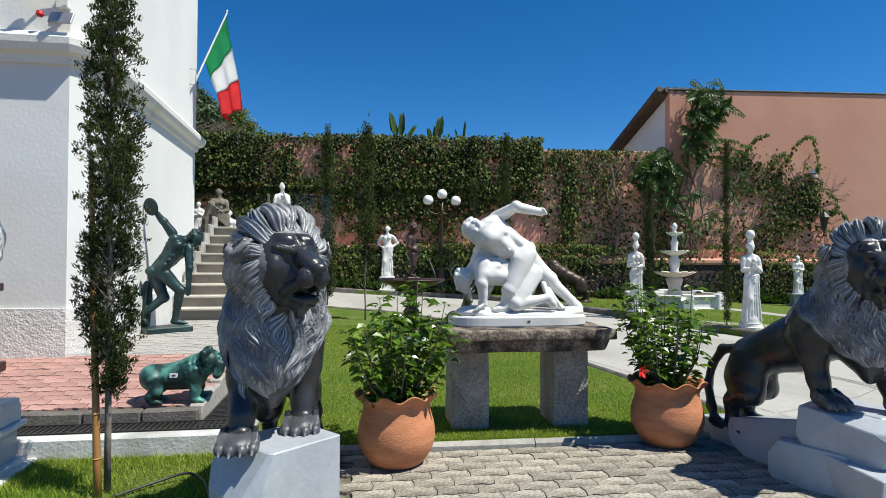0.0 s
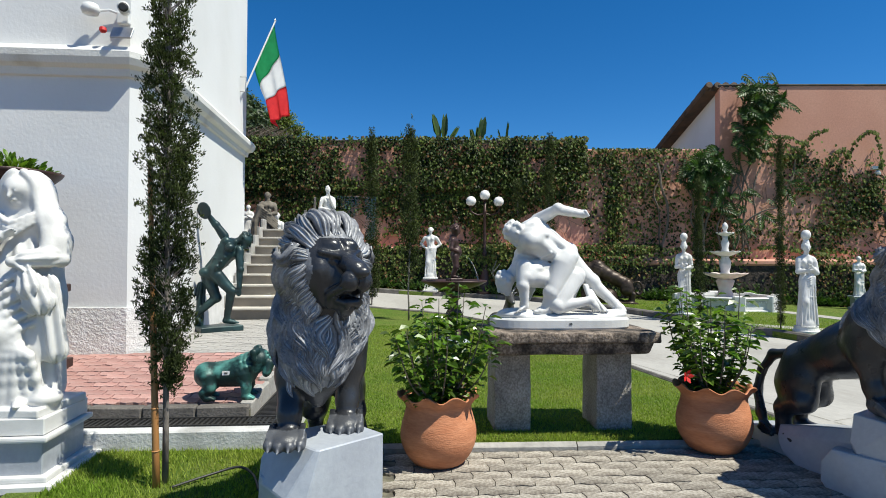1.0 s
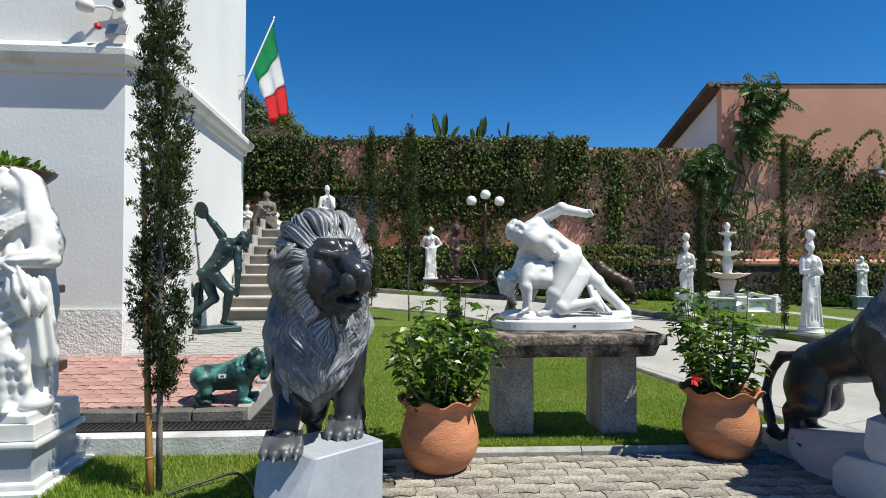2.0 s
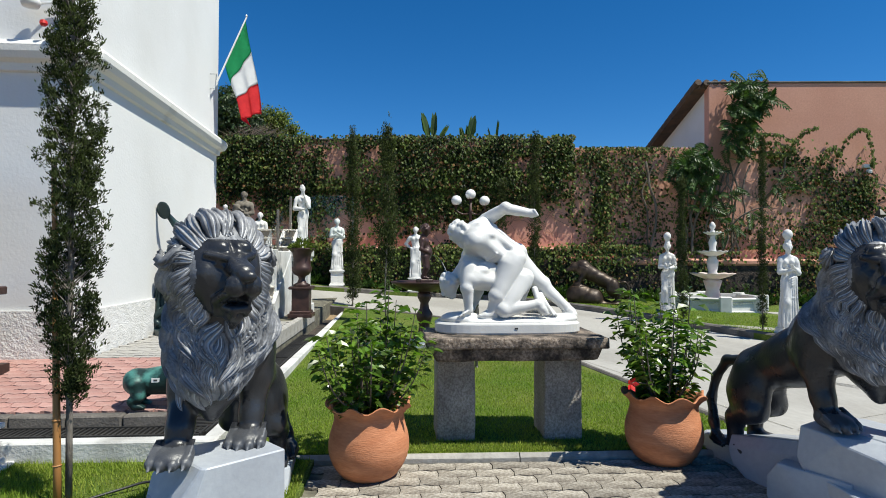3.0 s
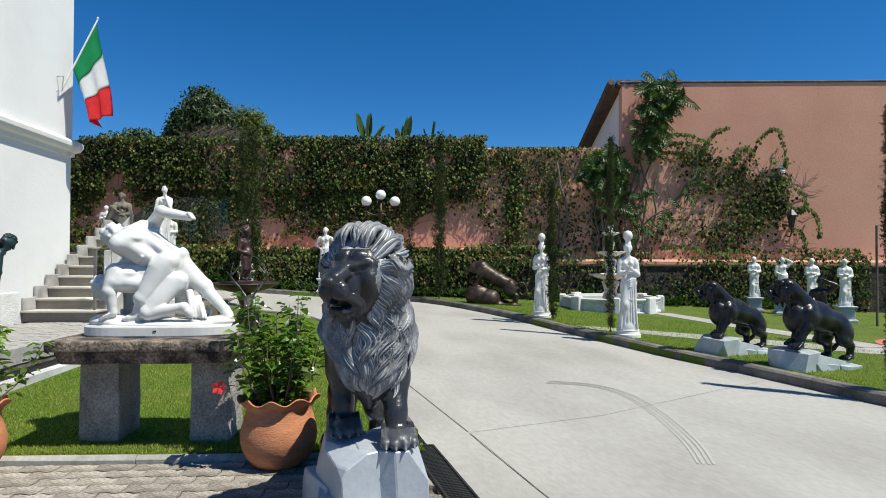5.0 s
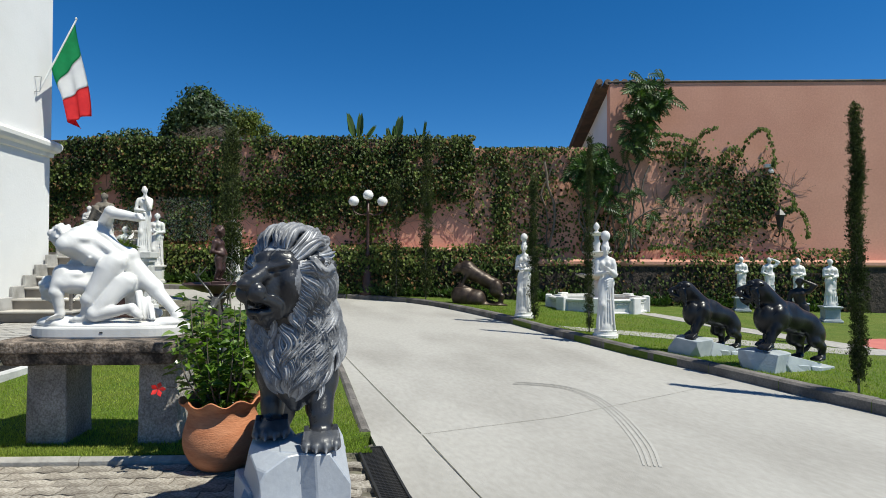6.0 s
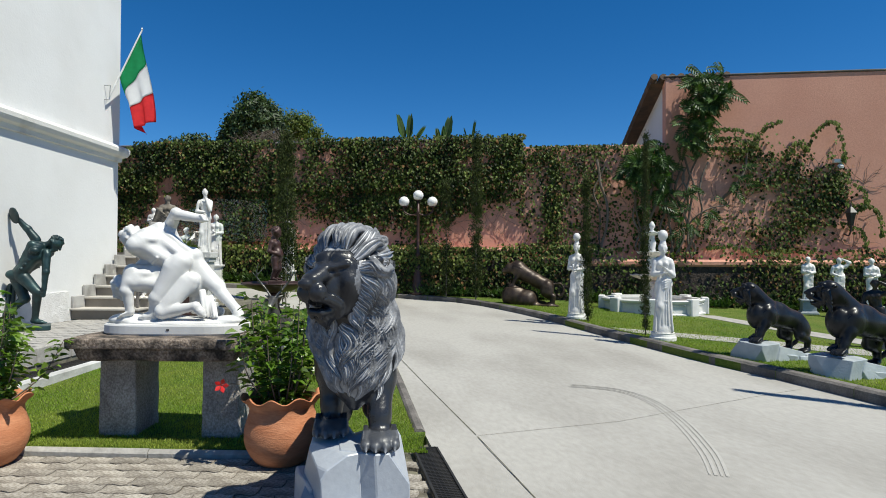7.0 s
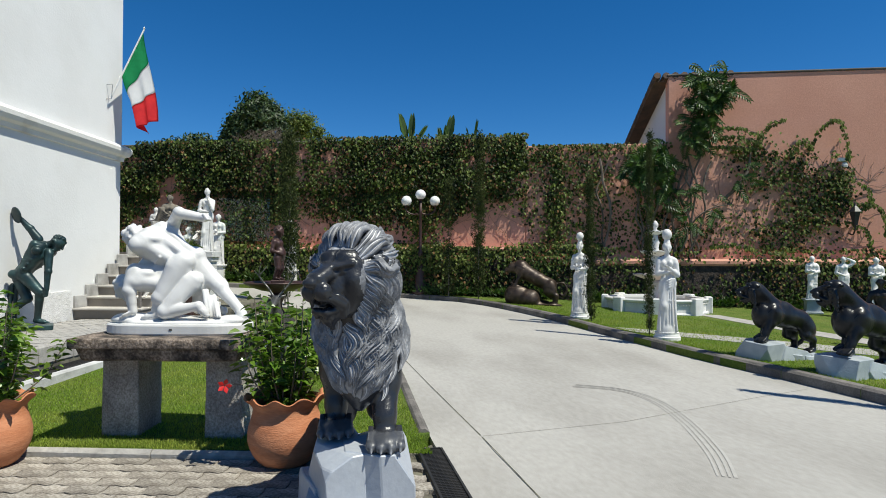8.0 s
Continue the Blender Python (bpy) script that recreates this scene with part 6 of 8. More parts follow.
def veiled_lady():
    """A woman whose veil falls from her head over both arms; one hand gathers the cloth at her waist."""
    c = Clay()
    torso(c, (0, 0, 1.32), (-0.01, 0, 1.17), (0.02, 0.0, 0.9), 0.9, (0, -1, 0), True)
    head(c, (-0.01, -0.05, 1.445), (-0.1, -1, -0.3), 0.94, (0, 0, 1), "none", 4)
    # veil: a hood that opens at the face and widens smoothly to the elbows
    c.ball((0, 0.03, 1.47), (0.115, 0.11, 0.125), k=0.06)
    for q, out in ((1, 1.0), (-1, 0.85)):
        c.chain([(q * 0.06, 0.01, 1.5), (q * 0.115, 0.0, 1.38), (q * 0.165 * out, 0.0, 1.25), (q * 0.22 * out, -0.01, 1.1), (q * 0.26 * out, -0.04, 0.98)], [0.055, 0.055, 0.075, 0.075, 0.06], 0.07)
        c.chain(smooth_line([(q * 0.03, -0.075, 1.575), (q * 0.095, -0.065, 1.5), (q * 0.115, -0.06, 1.38), (q * 0.16, -0.075, 1.22), (q * 0.235 * out, -0.085, 1.05)], 4), [0.016] * 17, 0.03)
        for i in range(3):
            c.chain(smooth_line([(q * (0.11 + 0.012 * i), -0.03, 1.4 - 0.03 * i), (q * (0.17 + 0.014 * i), -0.05, 1.22), (q * (0.24 + 0.012 * i) * out, -0.075 + 0.02 * i, 1.02)], 4), [0.01] * 9, 0.022)
    c.chain([(0, 0.08, 1.42), (0, 0.11, 1.15), (0, 0.12, 0.7), (0, 0.12, 0.1)], [0.12, 0.15, 0.16, 0.18], 0.08, grooves=8, depth=0.01)
    # neckline folds, forearm across the breast, forearm to the waist
    for i in range(3):
        c.chain(smooth_line([(-0.11, -0.1, 1.29 - 0.035 * i), (0.0, -0.15, 1.22 - 0.04 * i), (0.11, -0.1, 1.28 - 0.03 * i)], 4), [0.012] * 9, 0.02)
    limb(c, (-0.17, -0.03, 1.22), (-0.2, -0.15, 1.03), (-0.02, -0.2, 1.13), 0.06, 0.052, 0.036, 0.03)
    hand(c, (-0.02, -0.2, 1.13), (0.06, -0.19, 1.17), 0.8)
    c.bone((-0.2, -0.13, 1.04), (-0.12, -0.17, 1.07), 0.062, 0.056, 0.02, grooves=7, depth=0.006)
    limb(c, (0.19, -0.02, 1.2), (0.22, -0.11, 0.99), (0.06, -0.2, 0.96), 0.06, 0.052, 0.036, 0.03)
    c.bone((0.22, -0.1, 0.99), (0.13, -0.17, 0.98), 0.064, 0.055, 0.02, grooves=7, depth=0.006)
    hand(c, (0.07, -0.2, 0.955), (0.14, -0.2, 0.9), 0.85)
    # cloth gathered under the hand in two ruffles, and its long end
    c.bone((0.13, -0.19, 0.92), (0.15, -0.18, 0.8), 0.035, 0.08, 0.006, grooves=8, depth=0.008, flat=0.6, side=(0, 1, 0))
    c.bone((0.16, -0.16, 0.82), (0.19, -0.15, 0.7), 0.06, 0.09, 0.008, grooves=7, depth=0.009, flat=0.55, side=(0, 1, 0))
    c.bone((0.21, -0.1, 0.8), (0.25, -0.07, 0.36), 0.07, 0.075, 0.02, grooves=6, depth=0.01, flat=0.65, side=(0, 1, 0))
    # robe with a forward knee, long sweeping folds and a hem that spreads
    skirt(c, (0.0, 0.0, 0.98), (0.0, 0.0, 0.05), 0.15, 0.215, 10, 0.012, 0.8, 0.88, (0, 1, 0))
    limb(c, (-0.04, -0.04, 0.84), (-0.05, -0.15, 0.5), (0.0, -0.1, 0.08), 0.115, 0.085, 0.065, 0.09)
    for i in range(6):
        z = 0.88 - 0.075 * i
        c.chain(smooth_line([(0.15, -0.12, z + 0.05), (0.02, -0.19, z - 0.04), (-0.12, -0.17, z - 0.16), (-0.2, -0.07, z - 0.26)], 4), [0.01] * 13, 0.03)
    for i in range(7):
        x = -0.17 + 0.055 * i
        c.chain(smooth_line([(x * 0.4 + 0.08, -0.16, 0.62 - 0.05 * i), (x * 0.8 + 0.04, -0.185, 0.34), (x * 1.3, -0.17 + abs(x) * 0.3, 0.04)], 4), [0.012, 0.013, 0.015, 0.017, 0.018, 0.02, 0.022, 0.024, 0.026], 0.03)
    foot(c, (0.1, -0.14, 0.04), (0.13, -0.25, 0.03), 1.0)
    foot(c, (-0.14, -0.16, 0.04), (-0.2, -0.25, 0.03), 1.0)
    c.ball((0.22, -0.1, 0.05), (0.09, 0.1, 0.06), k=0.03)
    c.block((0, 0, -0.02), (0.27, 0.25, 0.03), soft=0.01)
    return c.skin("veiled_woman_statue", 0.0085, lambda p: 0.0008 * rough_noise(p, 38, 6))


VL = HOUSE @ pose(-2.32, 3.72, 0.0, 0, 0, 3)
vp = tagged(empty("marble_pedestal", VL), "square veined white marble pedestal with moulded cap", "pedestal")
part("foot", join(box((0.66, 0.66, 0.05), (0, 0, 0.045), 0.008), box((0.58, 0.58, 0.04), (0, 0, 0.085), 0.012, segs=2)), M_MARBLE, vp)
part("die", box((0.49, 0.49, 0.2), (0, 0, 0.2), 0.006), M_GREY_MARBLE, vp, "grey-veined marble block")
part("cap", join(box((0.57, 0.57, 0.035), (0, 0, 0.315), 0.012, segs=2), box((0.52, 0.52, 0.1), (0, 0, 0.385), 0.006)), M_MARBLE, vp)
thing("veiled_woman_statue", veiled_lady(), M_MARBLE, "white marble veiled woman in a long folded robe", "statue", VL @ pose(0, 0, 0.475, 0, 0, -6) @ Matrix.Diagonal((0.93, 0.95, 0.905, 1)))


# ---- boy fountain on the near lawn ----
bowl = tagged(empty("bowl_fountain", pose(3.25, 7.85, 0.12)), "dark bronze bowl fountain on a turned pedestal", "fountain")
part("basin", lathe([(0.08, 0.78), (0.23, 0.81), (0.38, 0.86), (0.46, 0.9), (0.49, 0.92), (0.485, 0.935), (0.43, 0.925), (0.23, 0.87), (0.05, 0.86)], 40), M_IRON, bowl, smooth=True)
part("stem", lathe([(0.16, 0.1), (0.15, 0.16), (0.09, 0.2), (0.075, 0.3), (0.11, 0.4), (0.12, 0.46), (0.07, 0.54), (0.06, 0.62), (0.1, 0.7), (0.1, 0.74), (0.08, 0.79)], 28), M_IRON, bowl, smooth=True)
part("foot", lathe([(0.27, 0.0), (0.27, 0.05), (0.22, 0.06), (0.22, 0.1), (0.15, 0.11)], 8), M_BLUESTONE, bowl, "pale octagonal foot")
part("block", box((0.2, 0.2, 0.06), (0, 0, 0.935), 0.01), M_IRON, bowl)


def boy():
    c = Clay()
    torso(c, (0, 0.03, 0.6), (0, 0.01, 0.52), (0.02, -0.02, 0.34), 0.52, (0, -1, 0))
    c.ball((0, -0.05, 0.4), (0.075, 0.06, 0.075), k=0.04)
    head(c, (0, -0.01, 0.71), (0, -1, -0.35), 0.8, (0, 0, 1), "curls", 7)
    for q in (-1, 1):
        limb(c, (q * 0.085, 0.02, 0.56), (q * 0.13, 0.03, 0.43), (q * 0.03, -0.09, 0.38), 0.034, 0.028, 0.02, 0.02)
        limb(c, (q * 0.045, -0.01, 0.32), (q * 0.05, -0.03, 0.17), (q * 0.055, 0.02, 0.04), 0.055, 0.04, 0.027, 0.02)
        foot(c, (q * 0.055, 0.02, 0.02), (q * 0.07, -0.07, 0.015), 0.55)
    return c.skin("boy_statue", 0.009)


thing("boy_statue", boy(), M_IRON, "dark brown bronze boy standing in the fountain bowl", "statue", pose(3.25, 7.85, 1.085, 0, 0, 62))
M_WATER = bpy.data.materials.new("clear_water")
M_WATER.use_nodes = True
wb = M_WATER.node_tree.nodes["Principled BSDF"]
wb.inputs["Base Color"].default_value = (0.95, 0.98, 1, 1)
wb.inputs["Transmission Weight"].default_value, wb.inputs["Roughness"].default_value, wb.inputs["IOR"].default_value = 1.0, 0.05, 1.33
jet = [(3.25 + 0.12 * 0.88 + t * 0.24, 7.85 - 0.12 * 0.47 - t * 0.1, 1.43 + 0.05 * t - 0.48 * t * t) for t in np.linspace(0, 1, 9)]
thing("water_jet", to_mesh("water_jet", tube(jet, [0.004 + 0.0006 * i for i in range(9)], 6)), M_WATER, "thin arc of water falling into the bowl", "water jet", kind="stuff")


def deer():
    """A bronze stag that stands on the lawn behind the table, looking along -y."""
    c = Clay()
    c.bone((0, 0.1, 0.62), (0, 0.6, 0.6), 0.13, 0.12, 0.06)
    c.chain([(0, 0.08, 0.66), (0, -0.08, 0.82), (0.0, -0.14, 0.98)], [0.1, 0.07, 0.055], 0.04)
    c.bone((0, -0.13, 1.0), (0.0, -0.3, 0.93), 0.055, 0.03, 0.03)
    for q in (-1, 1):
        c.chain([(q * 0.08, 0.1, 0.56), (q * 0.08, 0.06, 0.3), (q * 0.08, 0.07, 0.03)], [0.055, 0.026, 0.02], 0.03)
        c.bone((q * 0.08, 0.07, 0.04), (q * 0.08, 0.04, 0.015), 0.022, 0.024, 0.01)
        c.chain([(q * 0.08, 0.62, 0.56), (q * 0.08, 0.56, 0.36), (q * 0.08, 0.66, 0.26), (q * 0.08, 0.62, 0.03)], [0.08, 0.036, 0.024, 0.02], 0.03)
        c.bone((q * 0.08, 0.62, 0.04), (q * 0.08, 0.59, 0.015), 0.022, 0.024, 0.01)
        c.bone((q * 0.05, -0.1, 1.03), (q * 0.12, -0.07, 1.06), 0.022, 0.008, 0.01)
        c.chain(smooth_line([(q * 0.03, -0.12, 1.04), (q * 0.14, -0.06, 1.18), (q * 0.24, -0.08, 1.32), (q * 0.2, -0.16, 1.5)], 3), [0.017 - 0.001 * i for i in range(10)], 0.01)
        c.chain([(q * 0.1, -0.08, 1.13), (q * 0.13, -0.22, 1.22)], [0.013, 0.006], 0.01)
        c.chain([(q * 0.2, -0.07, 1.26), (q * 0.3, -0.12, 1.4)], [0.012, 0.006], 0.01)
        c.chain([(q * 0.23, -0.09, 1.34), (q * 0.13, -0.1, 1.46)], [0.011, 0.006], 0.01)
    return c.skin("stag_statue", 0.011)


thing("stag_statue", deer(), worn(mat("streaked_dark_bronze", (0.04, 0.037, 0.033), 0.4, 0.5, second=(0.12, 0.115, 0.105), scale=8), (0.2, 0.2, 0.19)), "dark streaked bronze stag with antlers on the lawn", "statue", pose(3.27, 6.2, 0.06, 0, 0, -12) @ Matrix.Scale(0.86, 4))

# ---- smaller black lions by the kerb, bronze lion on a rock ----
small = lion_clay(0.13, False).skin("small_lion_statue", 0.012)
small.materials.append(M_POLISHED)
for x, y, turn, sc, lab in ((9.3, 5.1, -88, 0.76, "polished black marble lion on a pale rock by the kerb"), (9.42, 4.05, -90, 0.82, "polished black marble lion stepping off a pale rock")):
    z = land(x, y) + 0.1
    thing("small_lion_statue", small, None, lab, "statue", pose(x, y, z - 0.135, 0, 0, turn) @ Matrix.Scale(sc, 4), group="small black lions")
    rk = rock("pale_rock", [((0, 0.04, 0.13), (0.25, 0.27, 0.2), (0, 4, 12)), ((0.0, 0.5, 0.07), (0.22, 0.42, 0.13), (-13, -5, 5)), ((-0.06, 0.28, 0.06), (0.25, 0.4, 0.13), (-8, 6, -9)), ((0.02, 0.98, 0.0), (0.2, 0.34, 0.09), (-4, 6, 16))], 15 + int(y), 11)
    thing("pale_rock", rk, M_BLUESTONE, "pale blue-grey chiselled marble rock under a small lion", "plinth", pose(x, y, z - 0.05, 0, 0, turn) @ Matrix.Scale(0.84, 4), group="small lion rocks")


def bronze_lion():
    """A lion that climbs: forefeet high on the rock, hindquarters low, tail curled."""
    c = Clay()
    c.bone((0, 0.02, 0.8), (0, 0.36, 0.62), 0.2, 0.16, 0.06)
    c.bone((0, 0.36, 0.62), (0, 0.66, 0.46), 0.16, 0.17, 0.06)
    c.ball((0, -0.06, 0.9), (0.18, 0.19, 0.19), k=0.05)
    c.ball((0, -0.24, 0.9), (0.12, 0.13, 0.13), k=0.04)
    c.bone((0, -0.33, 0.87), (0, -0.41, 0.83), 0.07, 0.052, 0.03)
    for i in range(16):
        a = 0.4 * i
        c.bone((0.15 * math.cos(a), -0.14 + 0.02 * (i % 3), 0.9 + 0.15 * math.sin(a)), (0.19 * math.cos(a), 0.03, 0.84 + 0.17 * math.sin(a)), 0.03, 0.012, 0.012)
    for q in (-1, 1):
        c.chain([(q * 0.11, 0.0, 0.78), (q * 0.12, -0.1, 0.62), (q * 0.12, -0.16, 0.5)], [0.085, 0.055, 0.05], 0.03)
        c.ball((q * 0.12, -0.2, 0.48), (0.055, 0.08, 0.04), k=0.02)
        c.ball((q * 0.11, 0.66, 0.38), (0.1, 0.16, 0.21), k=0.04)
        c.chain([(q * 0.12, 0.66, 0.32), (q * 0.12, 0.8, 0.22), (q * 0.12, 0.78, 0.05)], [0.08, 0.055, 0.055], 0.03)
        c.ball((q * 0.12, 0.72, 0.04), (0.055, 0.08, 0.035), k=0.02)
    c.chain(smooth_line([(0, 0.78, 0.5), (0, 0.98, 0.52), (0, 1.06, 0.36), (0, 0.98, 0.22), (0.0, 0.9, 0.26)], 4), [0.024] * 17, 0.015)
    for i, (x, y, z, a, b, h) in enumerate(((0.0, -0.14, 0.2, 0.26, 0.28, 0.27), (0.02, 0.14, 0.14, 0.26, 0.28, 0.22), (-0.02, 0.4, 0.04, 0.2, 0.26, 0.08), (0.0, 0.7, -0.01, 0.2, 0.24, 0.04))):
        c.ball((x, y, z - 0.02), (a * 1.15, b * 1.15, h * 1.2), (9 - 5 * i, 6 * (-1) ** i, 14 * i), k=0.04)
    return c.skin("bronze_lion_statue", 0.013, lambda p: 0.004 * rough_noise(p, 30, 9) + 0.016 * rough_noise(p, 9, 8) * (p[:, 2] < 0.42))


thing("bronze_lion_statue", bronze_lion(), M_BROWN_BRONZE, "brown bronze lion with curled tail on a rock", "statue", pose(9.04, 12.18, land(9.04, 12.18) + 0.1, 0, 0, -120))

# ---- three-tier marble fountain ----
def scallop_bowl(r, z, depth, n=48, lobes=12):
    prof = [(0.12, -depth), (0.45, -depth * 0.75), (0.8, -depth * 0.35), (1.0, 0.0), (1.03, 0.02), (0.96, 0.015), (0.7, -depth * 0.2), (0.3, -depth * 0.45), (0.05, -depth * 0.5)]
    bm, rings = bmesh.new(), []
    for q, dz in prof:
        ring = []
        for i in range(n):
            a = 2 * math.pi * i / n
            e = 1 + (0.05 * abs(math.cos(lobes * a / 2)) - 0.02) * q
            ring.append(bm.verts.new((r * q * e * math.cos(a), r * q * e * math.sin(a), z + dz - 0.02 * (q > 0.9) * (1 - abs(math.cos(lobes * a / 2))))))
        rings.append(ring)
    for a, b in zip(rings, rings[1:]):
        for i in range(n):
            bm.faces.new((a[i], a[(i + 1) % n], b[(i + 1) % n], b[i]))
    bm.faces.new(rings[0][::-1])
    bm.faces.new(rings[-1])
    return bm


M_ROSE = mat("pale_rose_marble", (0.66, 0.5, 0.46), 0.5, second=(0.74, 0.66, 0.62), scale=4, bump=0.002, bump_scale=60)
ft = tagged(empty("tiered_fountain", pose(11.9, 10.9, 0.13, 0, 0, 12)), "three-tier white and rose marble fountain in a basin", "fountain")
part("basin_wall", lathe([(1.22, 0.0), (1.22, 0.05), (1.15, 0.07), (1.15, 0.27), (1.2, 0.3), (1.22, 0.34), (1.2, 0.36), (1.05, 0.36), (1.03, 0.3), (1.03, 0.02)], 8), M_MARBLE, ft)
part("basin_floor", lathe([(1.04, 0.0), (1.04, 0.04)], 8), M_ROSE, ft)
for i in range(8):
    a = radians(45 * i)
    part("corner_block", box((0.16, 0.26, 0.4), (1.16, 0, 0.2), 0.02, Matrix.Identity(4)), M_MARBLE, ft).matrix_local = Matrix.Rotation(a, 4, "Z")
for i in range(8):
    a0, a1 = radians(45 * i), radians(45 * (i + 1))
    bead = bmesh.new()
    for k in range(1, 14):
        t = k / 14
        p = Vector((1.17 * math.cos(a0), 1.17 * math.sin(a0), 0.25)).lerp(Vector((1.17 * math.cos(a1), 1.17 * math.sin(a1), 0.25)), t)
        bmesh.ops.create_icosphere(bead, subdivisions=1, radius=0.022, matrix=Matrix.Translation(p))
    part("beading", bead, M_MARBLE, ft)["kind"] = "stuff"
part("pedestal", lathe([(0.34, 0.03), (0.34, 0.12), (0.26, 0.16), (0.2, 0.3), (0.15, 0.5), (0.2, 0.66), (0.22, 0.72), (0.13, 0.78)], 24), M_ROSE, ft, "rose marble baluster", smooth=True)
part("large_bowl", scallop_bowl(0.5, 0.9, 0.16), M_ROSE, ft, smooth=True)
part("shaft", lathe([(0.1, 0.8), (0.13, 0.86), (0.1, 0.95), (0.13, 1.08), (0.14, 1.2), (0.09, 1.3), (0.1, 1.34)], 20), M_MARBLE, ft, smooth=True)
part("middle_bowl", scallop_bowl(0.34, 1.45, 0.13), M_MARBLE, ft, smooth=True)
part("shaft", lathe([(0.08, 1.36), (0.09, 1.46), (0.075, 1.54), (0.1, 1.66), (0.06, 1.78), (0.07, 1.84)], 20), M_MARBLE, ft, smooth=True)
part("small_bowl", scallop_bowl(0.2, 1.92, 0.09), M_MARBLE, ft, smooth=True)
part("finial", lathe([(0.05, 1.86), (0.06, 1.95), (0.035, 1.99), (0.07, 2.05), (0.075, 2.1), (0.04, 2.16), (0.01, 2.19)], 18), M_MARBLE, ft, smooth=True)

# ---- lamp post with three globes ----
lx, ly = 7.03, 14.76
lp = tagged(empty("lamp_post", pose(lx, ly, land(lx, ly) + 0.1, 0, 0, -14)), "brown cast-iron lamp post with three white globes", "lamp post")
part("base", lathe([(0.24, 0.0), (0.24, 0.1), (0.19, 0.14), (0.17, 0.3), (0.14, 0.55), (0.1, 0.75), (0.11, 0.8), (0.07, 0.84)], 20), M_IRON, lp, smooth=True)
part("pole", lathe([(0.06, 0.8), (0.055, 1.1), (0.07, 1.14), (0.07, 1.18), (0.045, 1.22), (0.04, 2.3), (0.06, 2.33), (0.04, 2.36), (0.035, 2.7)], 16), M_IRON, lp, smooth=True)
for x, z in ((-0.4, 2.62), (0.0, 2.8), (0.4, 2.62)):
    if x:
        part("arm", tube(smooth_line([(0, 0, 2.3), (x * 0.5, 0, 2.25), (x, 0, 2.35), (x, 0, 2.5)], 5), 0.02, 8), M_IRON, lp, smooth=True)
    holder = part("holder", lathe([(0.03, z - 0.16), (0.07, z - 0.13), (0.06, z - 0.11)], 14, (x, 0, 0)), M_IRON, lp)
    part("globe", lathe([(0.06, z - 0.12), (0.12, z - 0.08), (0.15, z), (0.14, z + 0.06), (0.09, z + 0.13), (0.02, z + 0.155)], 24, (x, 0, 0)), M_OPAL, holder, "white opal glass globe", smooth=True)

# ---- wall lantern, camera box on the runner ----
WL = WALL.copy()
ln = tagged(empty("wall_lantern", WL), "black iron wall lantern among the creepers", "lantern")
part("bracket", tube(smooth_line([(8.5, 0.0, 2.1), (8.5, -0.2, 2.05), (8.5, -0.3, 2.2), (8.5, -0.3, 2.32)], 4), 0.02, 6), M_BLACK, ln)
part("cage", lathe([(0.06, 2.3), (0.13, 2.62), (0.14, 2.64)], 6, (8.5, -0.3, 0)), M_BLACK, ln)
part("cap", lathe([(0.16, 2.64), (0.07, 2.76), (0.03, 2.8), (0.012, 2.88)], 6, (8.5, -0.3, 0)), M_BLACK, ln)
bx = tagged(empty("camera_box", WL), "small white camera box on the pink wall", "camera")
part("body", box((0.22, 0.12, 0.1), (8.3, -0.08, 4.04), 0.01), M_WHITE_PLASTIC, bx)
part("eye", lathe([(0.07, 0.0), (0.08, 0.06), (0.05, 0.12)], 14, (8.36, -0.1, 3.84)), M_WHITE_PLASTIC, bx)
post = thing("rust_pole", to_mesh("rust_pole", tube([(15.9, 7.2, 0.0), (15.9, 7.2, 2.15)], 0.025, 8)), M_STEM, "thin rusty pole on the lawn", "pole")
slab("round_pad", [(14.0 + 1.15 * math.cos(a), 4.95 + 0.8 * math.sin(a)) for a in np.linspace(0, 6.2, 32)], 0.108, M_REDPAD, 0.1, "round red-painted concrete pad on the lawn", "pavement")
slab("path", [(8.98, 8.05), (9.0, 7.45), (10.4, 5.95), (11.7, 4.65), (13.2, 4.2), (13.4, 4.75), (12.2, 5.05), (10.8, 6.5)], 0.107, M_PATH, 0.1, "grey paved path crossing the kerb lawn", "path")
slab("path_branch", [(12.25, 9.95), (12.75, 9.8), (12.75, 7.4), (12.9, 5.0), (12.25, 5.07), (12.15, 7.5)], 0.107, M_PATH, 0.1, "grey paved path to the fountain", "path")

# ---- drains ----
def grating(name, length, width, bar, gap, m, label, cross=0.0):
    """A drain grating: frame and bars."""
    g = tagged(empty(name, m), label, "drain grating", kind="structure")
    part("frame", join(box((length, 0.015, 0.03), (0, -width / 2, 0)), box((length, 0.015, 0.03), (0, width / 2, 0)), box((0.015, width - 0.016, 0.03), (-length / 2, 0, 0)), box((0.015, width - 0.016, 0.03), (length / 2, 0, 0))), M_GRATE, g)
    k = int(length / (bar + gap))
    one = to_mesh("bar", box((bar, width - 0.02, 0.022), (0, 0, -0.002)))
    one.materials.append(M_GRATE)
    for i in range(1, k):
        b = obj("bar", one, None, g)
        b.matrix_local = pose(-length / 2 + i * (bar + gap), 0, 0)
    if cross:
        rod = to_mesh("rod", box((length - 0.02, bar * 0.8, 0.018), (0, 0, -0.004)))
        rod.materials.append(M_GRATE)
        for i in range(1, int(width / cross)):
            b = obj("rod", rod, None, g)
            b.matrix_local = pose(0, -width / 2 + i * cross, 0)
    return g


